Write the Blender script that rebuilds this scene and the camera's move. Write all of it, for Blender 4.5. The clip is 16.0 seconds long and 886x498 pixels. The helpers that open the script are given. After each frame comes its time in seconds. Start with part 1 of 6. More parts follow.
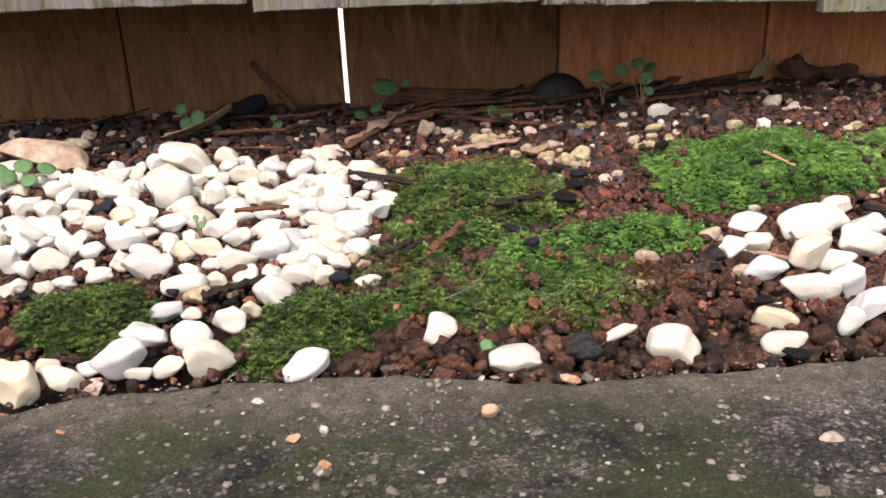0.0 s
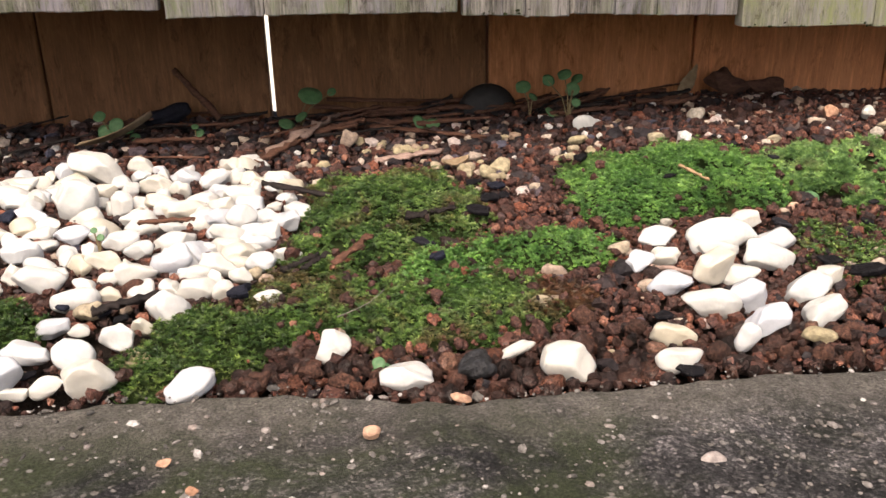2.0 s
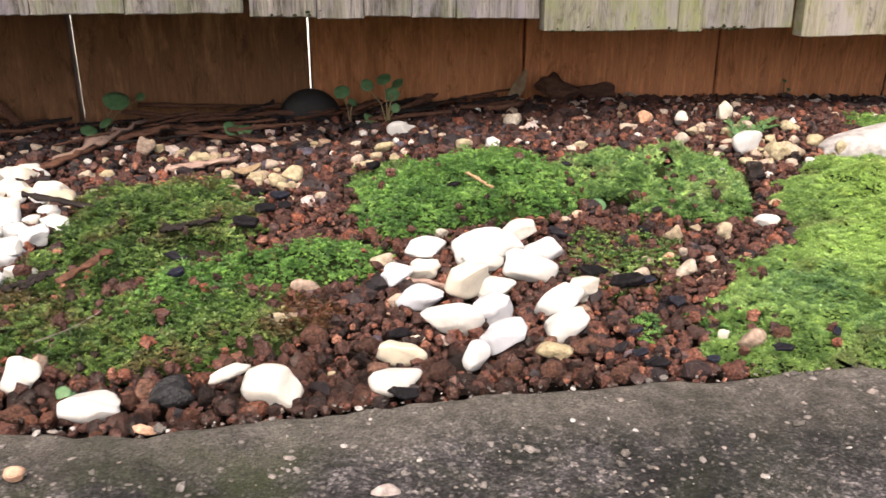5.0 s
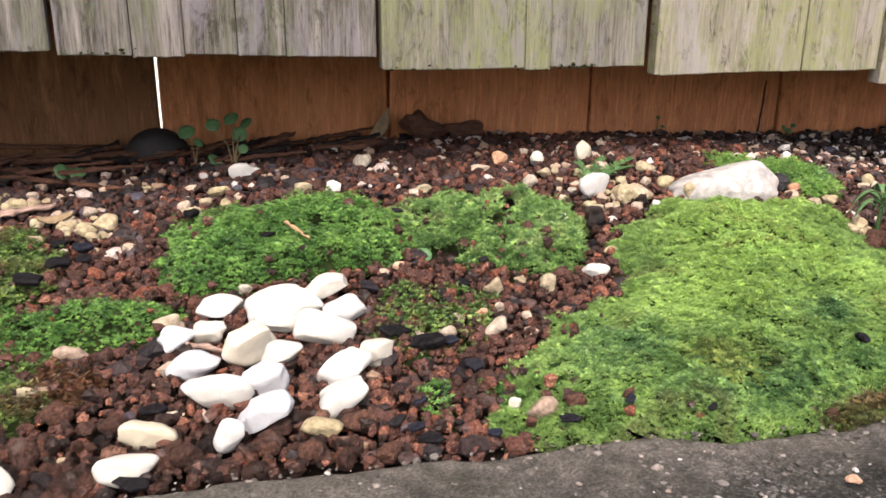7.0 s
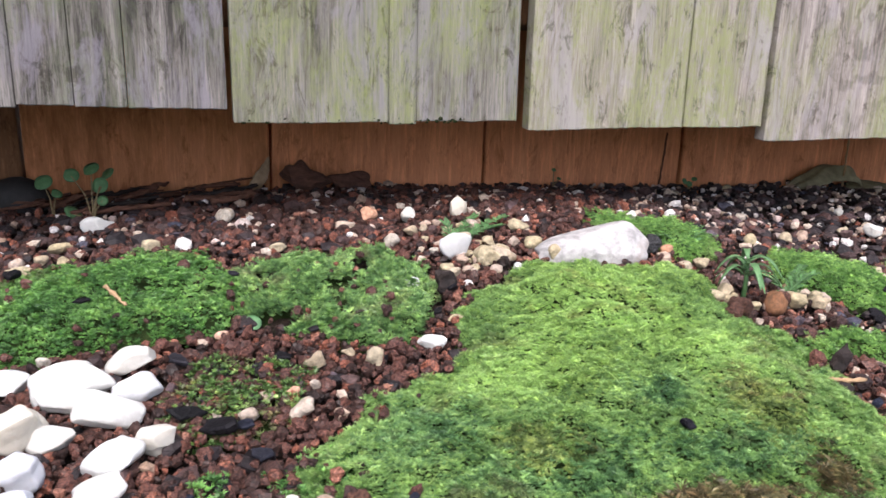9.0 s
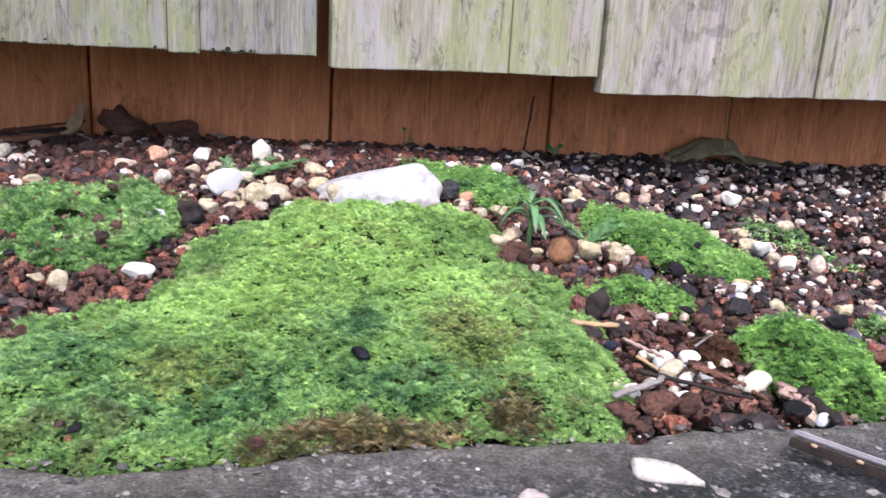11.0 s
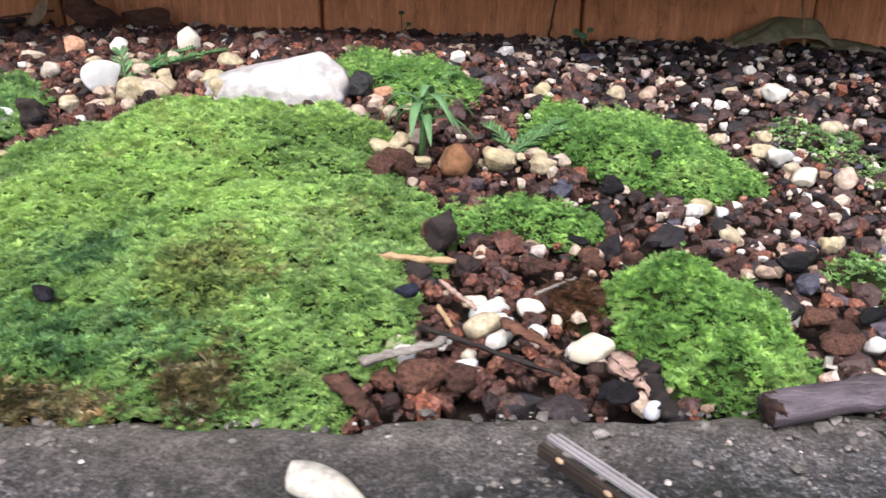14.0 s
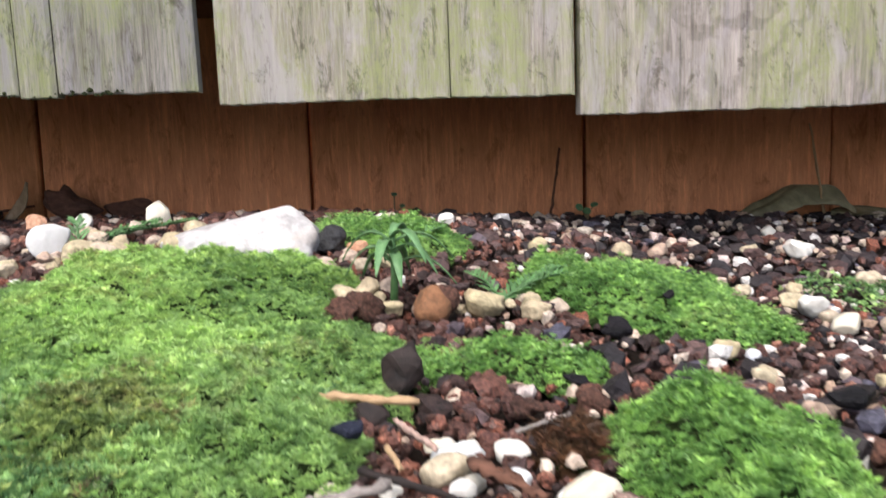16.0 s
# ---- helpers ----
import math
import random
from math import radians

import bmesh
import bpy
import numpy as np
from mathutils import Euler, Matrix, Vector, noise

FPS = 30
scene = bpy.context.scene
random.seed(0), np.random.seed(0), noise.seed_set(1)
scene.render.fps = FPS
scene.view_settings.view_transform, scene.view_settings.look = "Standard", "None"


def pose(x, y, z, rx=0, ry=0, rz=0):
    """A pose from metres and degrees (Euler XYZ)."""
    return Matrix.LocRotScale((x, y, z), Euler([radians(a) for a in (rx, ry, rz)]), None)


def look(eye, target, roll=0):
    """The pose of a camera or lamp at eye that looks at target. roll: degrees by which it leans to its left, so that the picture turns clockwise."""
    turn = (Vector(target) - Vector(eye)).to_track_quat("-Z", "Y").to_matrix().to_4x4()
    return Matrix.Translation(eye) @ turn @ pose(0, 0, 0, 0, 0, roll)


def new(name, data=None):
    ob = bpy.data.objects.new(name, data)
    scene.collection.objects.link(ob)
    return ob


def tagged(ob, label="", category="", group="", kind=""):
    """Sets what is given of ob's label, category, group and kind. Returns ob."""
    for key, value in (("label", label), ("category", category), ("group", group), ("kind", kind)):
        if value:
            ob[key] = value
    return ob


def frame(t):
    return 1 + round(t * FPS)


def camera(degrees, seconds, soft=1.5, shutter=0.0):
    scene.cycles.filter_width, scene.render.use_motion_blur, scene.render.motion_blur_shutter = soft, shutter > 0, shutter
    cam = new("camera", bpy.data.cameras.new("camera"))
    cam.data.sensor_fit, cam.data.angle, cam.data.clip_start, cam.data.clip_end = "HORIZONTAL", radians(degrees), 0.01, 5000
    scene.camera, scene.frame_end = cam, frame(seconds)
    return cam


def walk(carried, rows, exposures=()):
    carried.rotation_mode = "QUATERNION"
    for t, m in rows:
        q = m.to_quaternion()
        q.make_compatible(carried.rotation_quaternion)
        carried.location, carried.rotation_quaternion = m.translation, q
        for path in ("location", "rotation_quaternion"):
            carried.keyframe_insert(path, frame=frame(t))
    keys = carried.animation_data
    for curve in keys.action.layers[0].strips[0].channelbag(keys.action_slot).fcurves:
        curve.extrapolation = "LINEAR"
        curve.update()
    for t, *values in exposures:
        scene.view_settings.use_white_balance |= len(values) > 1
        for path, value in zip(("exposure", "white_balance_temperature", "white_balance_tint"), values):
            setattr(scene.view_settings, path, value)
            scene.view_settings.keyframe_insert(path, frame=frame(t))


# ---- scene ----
cam = camera(52.52, 16.0, soft=1.5, shutter=0.3)
EXPOSURES = [(0.0, 1.30, 7050, 14), (3.0, 1.36, 7050, 14), (5.5, 1.60, 6950, 15), (8.0, 1.46, 6450, 13), (10.0, 1.56, 5650, 17), (12.5, 1.80, 5700, 17), (13.5, 1.78, 6050, 13), (14.0, 1.56, 6050, 12), (14.5, 1.72, 6050, 13), (15.0, 1.70, 6050, 13), (16.0, 1.52, 6050, 11)]
PATH = [
    (0, (0.00700, 0.03209, 0.12589), (0.07913, 0.96055, -0.23849), -2.065),
    (0.5, (0.01574, 0.03400, 0.12834), (0.10606, 0.96263, -0.23150), -1.743),
    (1, (0.01891, 0.03397, 0.12932), (0.12093, 0.96267, -0.22721), -1.346),
    (1.5, (0.02149, 0.03387, 0.12752), (0.13065, 0.96151, -0.22965), -1.077),
    (2, (0.02773, 0.03604, 0.12586), (0.14456, 0.96229, -0.23249), -0.980),
    (2.5, (0.03467, 0.03679, 0.12343), (0.16017, 0.96142, -0.23616), -0.836),
    (3, (0.04471, 0.04041, 0.12323), (0.18030, 0.96303, -0.23787), -0.691),
    (3.2, (0.04953, 0.03926, 0.12272), (0.18809, 0.96163, -0.23789), -0.631),
    (5.5, (0.10621, 0.04484, 0.12151), (0.32122, 0.95688, -0.22771), 0.437),
    (6, (0.12094, 0.04722, 0.12246), (0.35334, 0.95697, -0.22156), 0.782),
    (6.5, (0.13945, 0.05034, 0.12248), (0.38527, 0.95946, -0.21381), 0.598),
    (7, (0.15098, 0.05594, 0.12297), (0.40423, 0.96759, -0.20069), 0.556),
    (7.5, (0.16848, 0.06459, 0.12546), (0.42583, 0.97938, -0.18590), 0.850),
    (8, (0.18147, 0.06362, 0.12722), (0.44837, 0.97834, -0.17619), 1.001),
    (8.5, (0.19612, 0.06205, 0.12752), (0.47515, 0.97538, -0.16907), 1.255),
    (9, (0.20792, 0.06448, 0.12928), (0.49513, 0.97854, -0.15710), 1.622),
    (9.5, (0.22756, 0.06737, 0.12406), (0.52162, 0.98104, -0.15653), 2.253),
    (10, (0.26108, 0.06371, 0.10988), (0.55943, 0.97726, -0.16654), 3.139),
    (10.2, (0.27074, 0.06125, 0.10590), (0.57108, 0.97516, -0.16715), 3.378),
    (12.3, (0.33738, 0.06165, 0.08980), (0.55976, 0.98558, -0.22148), 1.888),
    (12.5, (0.33798, 0.06688, 0.09353), (0.52859, 0.98805, -0.24576), 1.494),
    (13, (0.35538, 0.08652, 0.08950), (0.49230, 0.99694, -0.30088), 0.750),
    (13.5, (0.38267, 0.09714, 0.09336), (0.49031, 1.00657, -0.30832), 0.381),
    (14, (0.42044, 0.09905, 0.08618), (0.51347, 1.01407, -0.30634), 0.529),
    (14.5, (0.43219, 0.09880, 0.06983), (0.48846, 1.04307, -0.25450), 0.217),
    (15, (0.44932, 0.09951, 0.05586), (0.49151, 1.06222, -0.21134), 0.383),
    (15.5, (0.44539, 0.10745, 0.04150), (0.51418, 1.08719, -0.14656), -0.849),
    (16, (0.43786, 0.13078, 0.05031), (0.50891, 1.11811, -0.09156), -2.019),
]
walk(cam, [(t, look(eye, target, roll)) for t, eye, target, roll in PATH], EXPOSURES)

# ---- world, sun ----
SUN_EL, SUN_AZ = 55.0, 195.0       # a high veiled sun, on the camera's side of the fence
world = bpy.data.worlds.new("sky")
scene.world = world
world.use_nodes = True
wn, wl = world.node_tree.nodes, world.node_tree.links
sky = wn.new("ShaderNodeTexSky")
sky.sky_type, sky.sun_disc = "NISHITA", False
sky.sun_elevation, sky.sun_rotation = radians(SUN_EL), radians(SUN_AZ)
sky.air_density, sky.dust_density, sky.ozone_density = 1.0, 5.0, 0.6
wl.new(sky.outputs[0], wn["Background"].inputs["Color"])
wn["Background"].inputs["Strength"].default_value = 0.106
sun = new("sun", bpy.data.lights.new("sun", "SUN"))
sun.data.energy, sun.data.angle, sun.data.color = 1.5, radians(40), (1.0, 0.93, 0.83)
az, el = radians(SUN_AZ), radians(SUN_EL)
sun.matrix_world = look((0, 0, 0), (-math.sin(az) * math.cos(el), -math.cos(az) * math.cos(el), -math.sin(el)))

# ---- materials ----


def mat(name, rough=0.8, metal=0.0, spec=0.4):
    m = bpy.data.materials.new(name)
    m.use_nodes = True
    b = m.node_tree.nodes["Principled BSDF"]
    b.inputs["Roughness"].default_value = rough
    b.inputs["Metallic"].default_value = metal
    b.inputs["Specular IOR Level"].default_value = spec
    return m, m.node_tree.nodes, m.node_tree.links, b


def coords(n, scale=(1, 1, 1), l=None, kind="Object"):
    tc, mp = n.new("ShaderNodeTexCoord"), n.new("ShaderNodeMapping")
    mp.inputs["Scale"].default_value = scale
    l.new(tc.outputs[kind], mp.inputs["Vector"])
    return mp.outputs["Vector"]


def ramp(n, l, fac, stops, mode="LINEAR"):
    r = n.new("ShaderNodeValToRGB")
    r.color_ramp.interpolation = mode
    e = r.color_ramp.elements
    while len(e) < len(stops):
        e.new(0.5)
    for k, (p, c) in zip(e, stops):
        k.position, k.color = p, (*c, 1)
    l.new(fac, r.inputs["Fac"])
    return r.outputs["Color"]


def tex(n, l, vec, scale, detail=4.0, rough=0.6, dist=0.0):
    t = n.new("ShaderNodeTexNoise")
    t.inputs["Scale"].default_value, t.inputs["Detail"].default_value = scale, detail
    t.inputs["Roughness"].default_value, t.inputs["Distortion"].default_value = rough, dist
    l.new(vec, t.inputs["Vector"])
    return t.outputs["Fac"]


def mix(n, l, fac, a, b, how="MIX"):
    m = n.new("ShaderNodeMix")
    m.data_type, m.blend_type = "RGBA", how
    for sock, v in ((m.inputs["Factor"], fac), (m.inputs["A"], a), (m.inputs["B"], b)):
        if isinstance(v, (int, float)):
            sock.default_value = v
        elif isinstance(v, tuple):
            sock.default_value = (*v, 1)
        else:
            l.new(v, sock)
    return m.outputs["Result"]


def bump(n, l, b, height, strength=0.5, dist=0.001, chain=None):
    k = n.new("ShaderNodeBump")
    k.inputs["Strength"].default_value, k.inputs["Distance"].default_value = strength, dist
    l.new(height, k.inputs["Height"])
    if chain is not None:
        l.new(chain, k.inputs["Normal"])
    l.new(k.outputs["Normal"], b.inputs["Normal"])
    return k.outputs["Normal"]


def stone_mat(name, stops, island=False, rough=0.85, grain=900.0, pits=0.5, depth=0.0006, spec=0.3, blotch=None, wet=0.0, speck=(0.5, 1.35)):
    """Stone of several colours, one for each piece, with grain, blotches and pits."""
    m, n, l, b = mat(name, rough, 0, spec)
    if island:
        geo = n.new("ShaderNodeNewGeometry")
        pick = geo.outputs["Random Per Island"]
    else:
        info = n.new("ShaderNodeObjectInfo")
        pick = info.outputs["Random"]
    base = ramp(n, l, pick, stops)
    v = coords(n, (1, 1, 1), l)
    g = tex(n, l, v, grain, 5, 0.65)
    col = mix(n, l, 0.75, base, ramp(n, l, g, [(0.36, (speck[0],) * 3), (0.64, (speck[1],) * 3)]), "MULTIPLY")
    if blotch:
        f = ramp(n, l, tex(n, l, v, blotch[0], 3, 0.6, 0.6), [(blotch[1], (0, 0, 0)), (blotch[1] + 0.13, (1, 1, 1))])
        col = mix(n, l, f, col, blotch[2])
    l.new(col, b.inputs["Base Color"])
    first = bump(n, l, b, tex(n, l, v, grain * 0.35, 4, 0.7), pits, depth)
    bump(n, l, b, g, pits * 0.7, depth * 0.35, first)
    if wet:
        b.inputs["Coat Weight"].default_value, b.inputs["Coat Roughness"].default_value = wet, 0.25
    return m


M_WHITE = stone_mat("white_quartz", [(0.0, (0.500, 0.504, 0.497)), (0.4, (0.510, 0.492, 0.444)), (0.56, (0.475, 0.428, 0.329)), (0.64, (0.495, 0.483, 0.449)), (0.8, (0.490, 0.497, 0.487)), (0.9, (0.440, 0.458, 0.497)), (1.0, (0.505, 0.500, 0.482))], grain=170, pits=0.8, depth=0.0014, rough=0.42, spec=0.4, blotch=(60.0, 0.58, (0.500, 0.448, 0.329)), speck=(0.86, 1.08))
quartz = M_WHITE.node_tree.nodes["Principled BSDF"]
quartz.inputs["Subsurface Weight"].default_value, quartz.inputs["Subsurface Scale"].default_value = 0.45, 0.005
quartz.inputs["Subsurface Radius"].default_value = (1.0, 0.95, 0.9)
M_CHARCOAL = stone_mat("charcoal", [(0.0, (0.010, 0.010, 0.011)), (1.0, (0.012, 0.012, 0.013))], grain=900, pits=1.0, depth=0.002, rough=0.6, speck=(0.3, 4.0))
M_TAN = stone_mat("tan_stone", [(0.0, (0.32, 0.26, 0.18)), (0.3, (0.32, 0.27, 0.165)), (0.5, (0.35, 0.30, 0.205)), (0.7, (0.35, 0.28, 0.23)), (0.85, (0.29, 0.21, 0.16)), (1.0, (0.40, 0.375, 0.32))], grain=420, pits=1.0, depth=0.0013, blotch=(160.0, 0.52, (0.22, 0.165, 0.10)))
M_TAN_I = stone_mat("cream_grit", [(0.0, (0.25, 0.17, 0.12)), (0.3, (0.36, 0.285, 0.225)), (0.55, (0.43, 0.365, 0.295)), (0.75, (0.42, 0.325, 0.295)), (0.88, (0.50, 0.48, 0.45)), (1.0, (0.52, 0.50, 0.49))], island=True, grain=700)
M_ORANGE = stone_mat("orange_stone", [(0.0, (0.32, 0.16, 0.09)), (0.5, (0.40, 0.23, 0.15)), (1.0, (0.45, 0.30, 0.22))], grain=600)
M_TERRA = stone_mat("rusty_stone", [(0.0, (0.150, 0.070, 0.034)), (1.0, (0.170, 0.082, 0.040))], grain=350, pits=1.0, depth=0.001, blotch=(180.0, 0.52, (0.10, 0.055, 0.03)))
M_RED = stone_mat("red_scoria", [(0.0, (0.016, 0.009, 0.008)), (0.3, (0.043, 0.019, 0.014)), (0.6, (0.072, 0.031, 0.024)), (0.85, (0.099, 0.040, 0.028)), (0.96, (0.168, 0.057, 0.033)), (1.0, (0.246, 0.118, 0.081))], island=True, grain=1300, pits=1.0, depth=0.0016, rough=0.7, wet=0.12, speck=(0.15, 2.1))
M_CLOD = stone_mat("scoria_clod", [(0.0, (0.030, 0.014, 0.010)), (0.5, (0.054, 0.025, 0.017)), (1.0, (0.080, 0.037, 0.025))], grain=1200, pits=1.0, depth=0.0018, speck=(0.2, 2.0))
M_DARK_I = stone_mat("dark_grit", [(0.0, (0.009, 0.008, 0.010)), (0.4, (0.022, 0.016, 0.017)), (0.7, (0.050, 0.029, 0.027)), (0.88, (0.085, 0.052, 0.048)), (1.0, (0.042, 0.045, 0.068))], island=True, grain=700, rough=0.65, pits=1.0, depth=0.001, speck=(0.3, 1.7))
M_SLATE = stone_mat("black_slate", [(0.0, (0.004, 0.004, 0.005)), (0.6, (0.007, 0.006, 0.008)), (0.8, (0.014, 0.017, 0.030)), (1.0, (0.014, 0.011, 0.010))], grain=420, pits=1.0, depth=0.0018, rough=0.7, spec=0.16)
M_GREYROCK = stone_mat("beige_rock", [(0.0, (0.37, 0.28, 0.225)), (1.0, (0.40, 0.31, 0.25))], grain=180, pits=0.6, depth=0.001, blotch=(50.0, 0.55, (0.27, 0.19, 0.14)))
M_QUARTZ = stone_mat("quartz_rock", [(0.0, (0.365, 0.352, 0.348)), (1.0, (0.375, 0.362, 0.358))], grain=140, pits=1.0, depth=0.002, rough=0.45, blotch=(42.0, 0.56, (0.32, 0.28, 0.25)))
M_SHELL = stone_mat("chalky_shell", [(0.0, (0.33, 0.315, 0.28)), (1.0, (0.35, 0.33, 0.295))], grain=400, pits=0.6, rough=0.6, blotch=(120.0, 0.55, (0.26, 0.24, 0.20)))
M_FLAKE = stone_mat("embedded_stone", [(0.0, (0.27, 0.225, 0.21)), (1.0, (0.32, 0.275, 0.255))], grain=500)
M_AGG = stone_mat("aggregate", [(0.0, (0.05, 0.047, 0.044)), (0.5, (0.11, 0.10, 0.09)), (0.80, (0.19, 0.175, 0.165)), (0.92, (0.23, 0.19, 0.17)), (1.0, (0.40, 0.39, 0.38))], island=True, grain=900)


def concrete_mat():
    m, n, l, b = mat("weathered_concrete", 0.9, 0, 0.25)
    v = coords(n, (1, 1, 1), l)
    big = tex(n, l, v, 13, 6, 0.7, 0.5)
    fine = tex(n, l, v, 1250, 5, 0.8)
    mid = tex(n, l, v, 130, 5, 0.75)
    col = ramp(n, l, big, [(0.37, (0.015, 0.015, 0.016)), (0.5, (0.037, 0.036, 0.038)), (0.64, (0.092, 0.088, 0.093))])
    col = mix(n, l, 0.85, col, ramp(n, l, fine, [(0.36, (0.25, 0.25, 0.24)), (0.5, (0.9, 0.9, 0.9)), (0.62, (2.3, 2.2, 2.1)), (0.72, (4.2, 4.0, 3.8))]), "MULTIPLY")
    col = mix(n, l, 0.7, col, ramp(n, l, mid, [(0.34, (0.16, 0.16, 0.16)), (0.5, (0.85, 0.85, 0.85)), (0.66, (2.2, 2.15, 2.1))]), "MULTIPLY")
    cell = n.new("ShaderNodeTexVoronoi")
    cell.inputs["Scale"].default_value = 950
    l.new(v, cell.inputs["Vector"])
    tone = n.new("ShaderNodeSeparateColor")
    l.new(cell.outputs["Color"], tone.inputs[0])
    col = mix(n, l, 0.8, col, ramp(n, l, tone.outputs[0], [(0.0, (0.30, 0.30, 0.30)), (0.6, (0.95, 0.95, 0.95)), (0.85, (1.6, 1.55, 1.5)), (1.0, (3.2, 3.1, 3.0))]), "MULTIPLY")
    xyz = n.new("ShaderNodeSeparateXYZ")
    l.new(v, xyz.inputs[0])
    along = n.new("ShaderNodeMath")
    along.operation = "MULTIPLY_ADD"
    along.inputs[1].default_value, along.inputs[2].default_value = 0.4, 0.3
    l.new(xyz.outputs[0], along.inputs[0])
    spread = ramp(n, l, along.outputs[0], [(0.04, (0.15, 0.15, 0.15)), (0.18, (1, 1, 1)), (0.324, (1, 1, 1)), (0.396, (0.15, 0.15, 0.15))])
    algae = ramp(n, l, tex(n, l, v, 17, 6, 0.7, 0.8), [(0.40, (0, 0, 0)), (0.57, (0.9, 0.9, 0.9))])
    algae = mix(n, l, 1.0, algae, spread, "MULTIPLY")
    col = mix(n, l, algae, col, mix(n, l, 0.8, (0.034, 0.042, 0.020), ramp(n, l, fine, [(0.36, (0.3, 0.3, 0.3)), (0.68, (2.2, 2.2, 2.2))]), "MULTIPLY"))
    clean = mix(n, l, 1.0, ramp(n, l, along.outputs[0], [(0.436, (0, 0, 0)), (0.488, (1, 1, 1)), (0.60, (1, 1, 1)), (0.78, (0.1, 0.1, 0.1))]), ramp(n, l, tex(n, l, v, 24, 5, 0.7), [(0.3, (0.5, 0.5, 0.5)), (0.6, (1, 1, 1))]), "MULTIPLY")
    col = mix(n, l, clean, col, mix(n, l, 1.0, col, (1.5, 1.52, 1.68), "MULTIPLY"))
    line = n.new("ShaderNodeMath")
    line.operation = "MULTIPLY_ADD"
    line.inputs[1].default_value = 0.0207
    l.new(xyz.outputs[0], line.inputs[0])
    l.new(xyz.outputs[1], line.inputs[2])
    ragged = n.new("ShaderNodeMath")
    ragged.operation = "MULTIPLY_ADD"
    ragged.inputs[1].default_value = 0.05
    l.new(tex(n, l, v, 30, 6, 0.7, 0.6), ragged.inputs[0])
    l.new(line.outputs[0], ragged.inputs[2])
    worn = ramp(n, l, ragged.outputs[0], [(0.2520, (0, 0, 0)), (0.2760, (0.82, 0.82, 0.82))])
    sand = mix(n, l, 0.9, mix(n, l, 0.8, (0.118, 0.111, 0.104), ramp(n, l, mid, [(0.34, (0.45, 0.47, 0.42)), (0.66, (1.5, 1.45, 1.42))]), "MULTIPLY"), ramp(n, l, fine, [(0.36, (0.35, 0.35, 0.35)), (0.66, (2.0, 1.95, 1.9))]), "MULTIPLY")
    col = mix(n, l, worn, col, sand)
    vo = n.new("ShaderNodeTexVoronoi")
    vo.inputs["Scale"].default_value = 330
    l.new(v, vo.inputs["Vector"])
    dots = ramp(n, l, vo.outputs["Distance"], [(0.16, (1, 1, 1)), (0.30, (0, 0, 0))])
    sep = n.new("ShaderNodeSeparateColor")
    l.new(vo.outputs["Color"], sep.inputs[0])
    few = ramp(n, l, sep.outputs[0], [(0.78, (0, 0, 0)), (0.80, (1, 1, 1))])
    on = mix(n, l, 1.0, dots, few, "MULTIPLY")
    col = mix(n, l, on, col, ramp(n, l, sep.outputs[1], [(0.0, (0.13, 0.12, 0.11)), (0.6, (0.20, 0.18, 0.165)), (1.0, (0.30, 0.285, 0.27))]))
    l.new(col, b.inputs["Base Color"])
    first = bump(n, l, b, mid, 0.7, 0.0015)
    bump(n, l, b, fine, 1.0, 0.0009, first)
    return m


def soil_mat():
    m, n, l, b = mat("dark_soil", 0.95, 0, 0.2)
    v = coords(n, (1, 1, 1), l)
    g = tex(n, l, v, 400, 6, 0.7)
    col = ramp(n, l, g, [(0.3, (0.006, 0.004, 0.003)), (0.55, (0.016, 0.010, 0.007)), (0.8, (0.045, 0.024, 0.016))])
    l.new(col, b.inputs["Base Color"])
    bump(n, l, b, g, 1.0, 0.002)
    return m


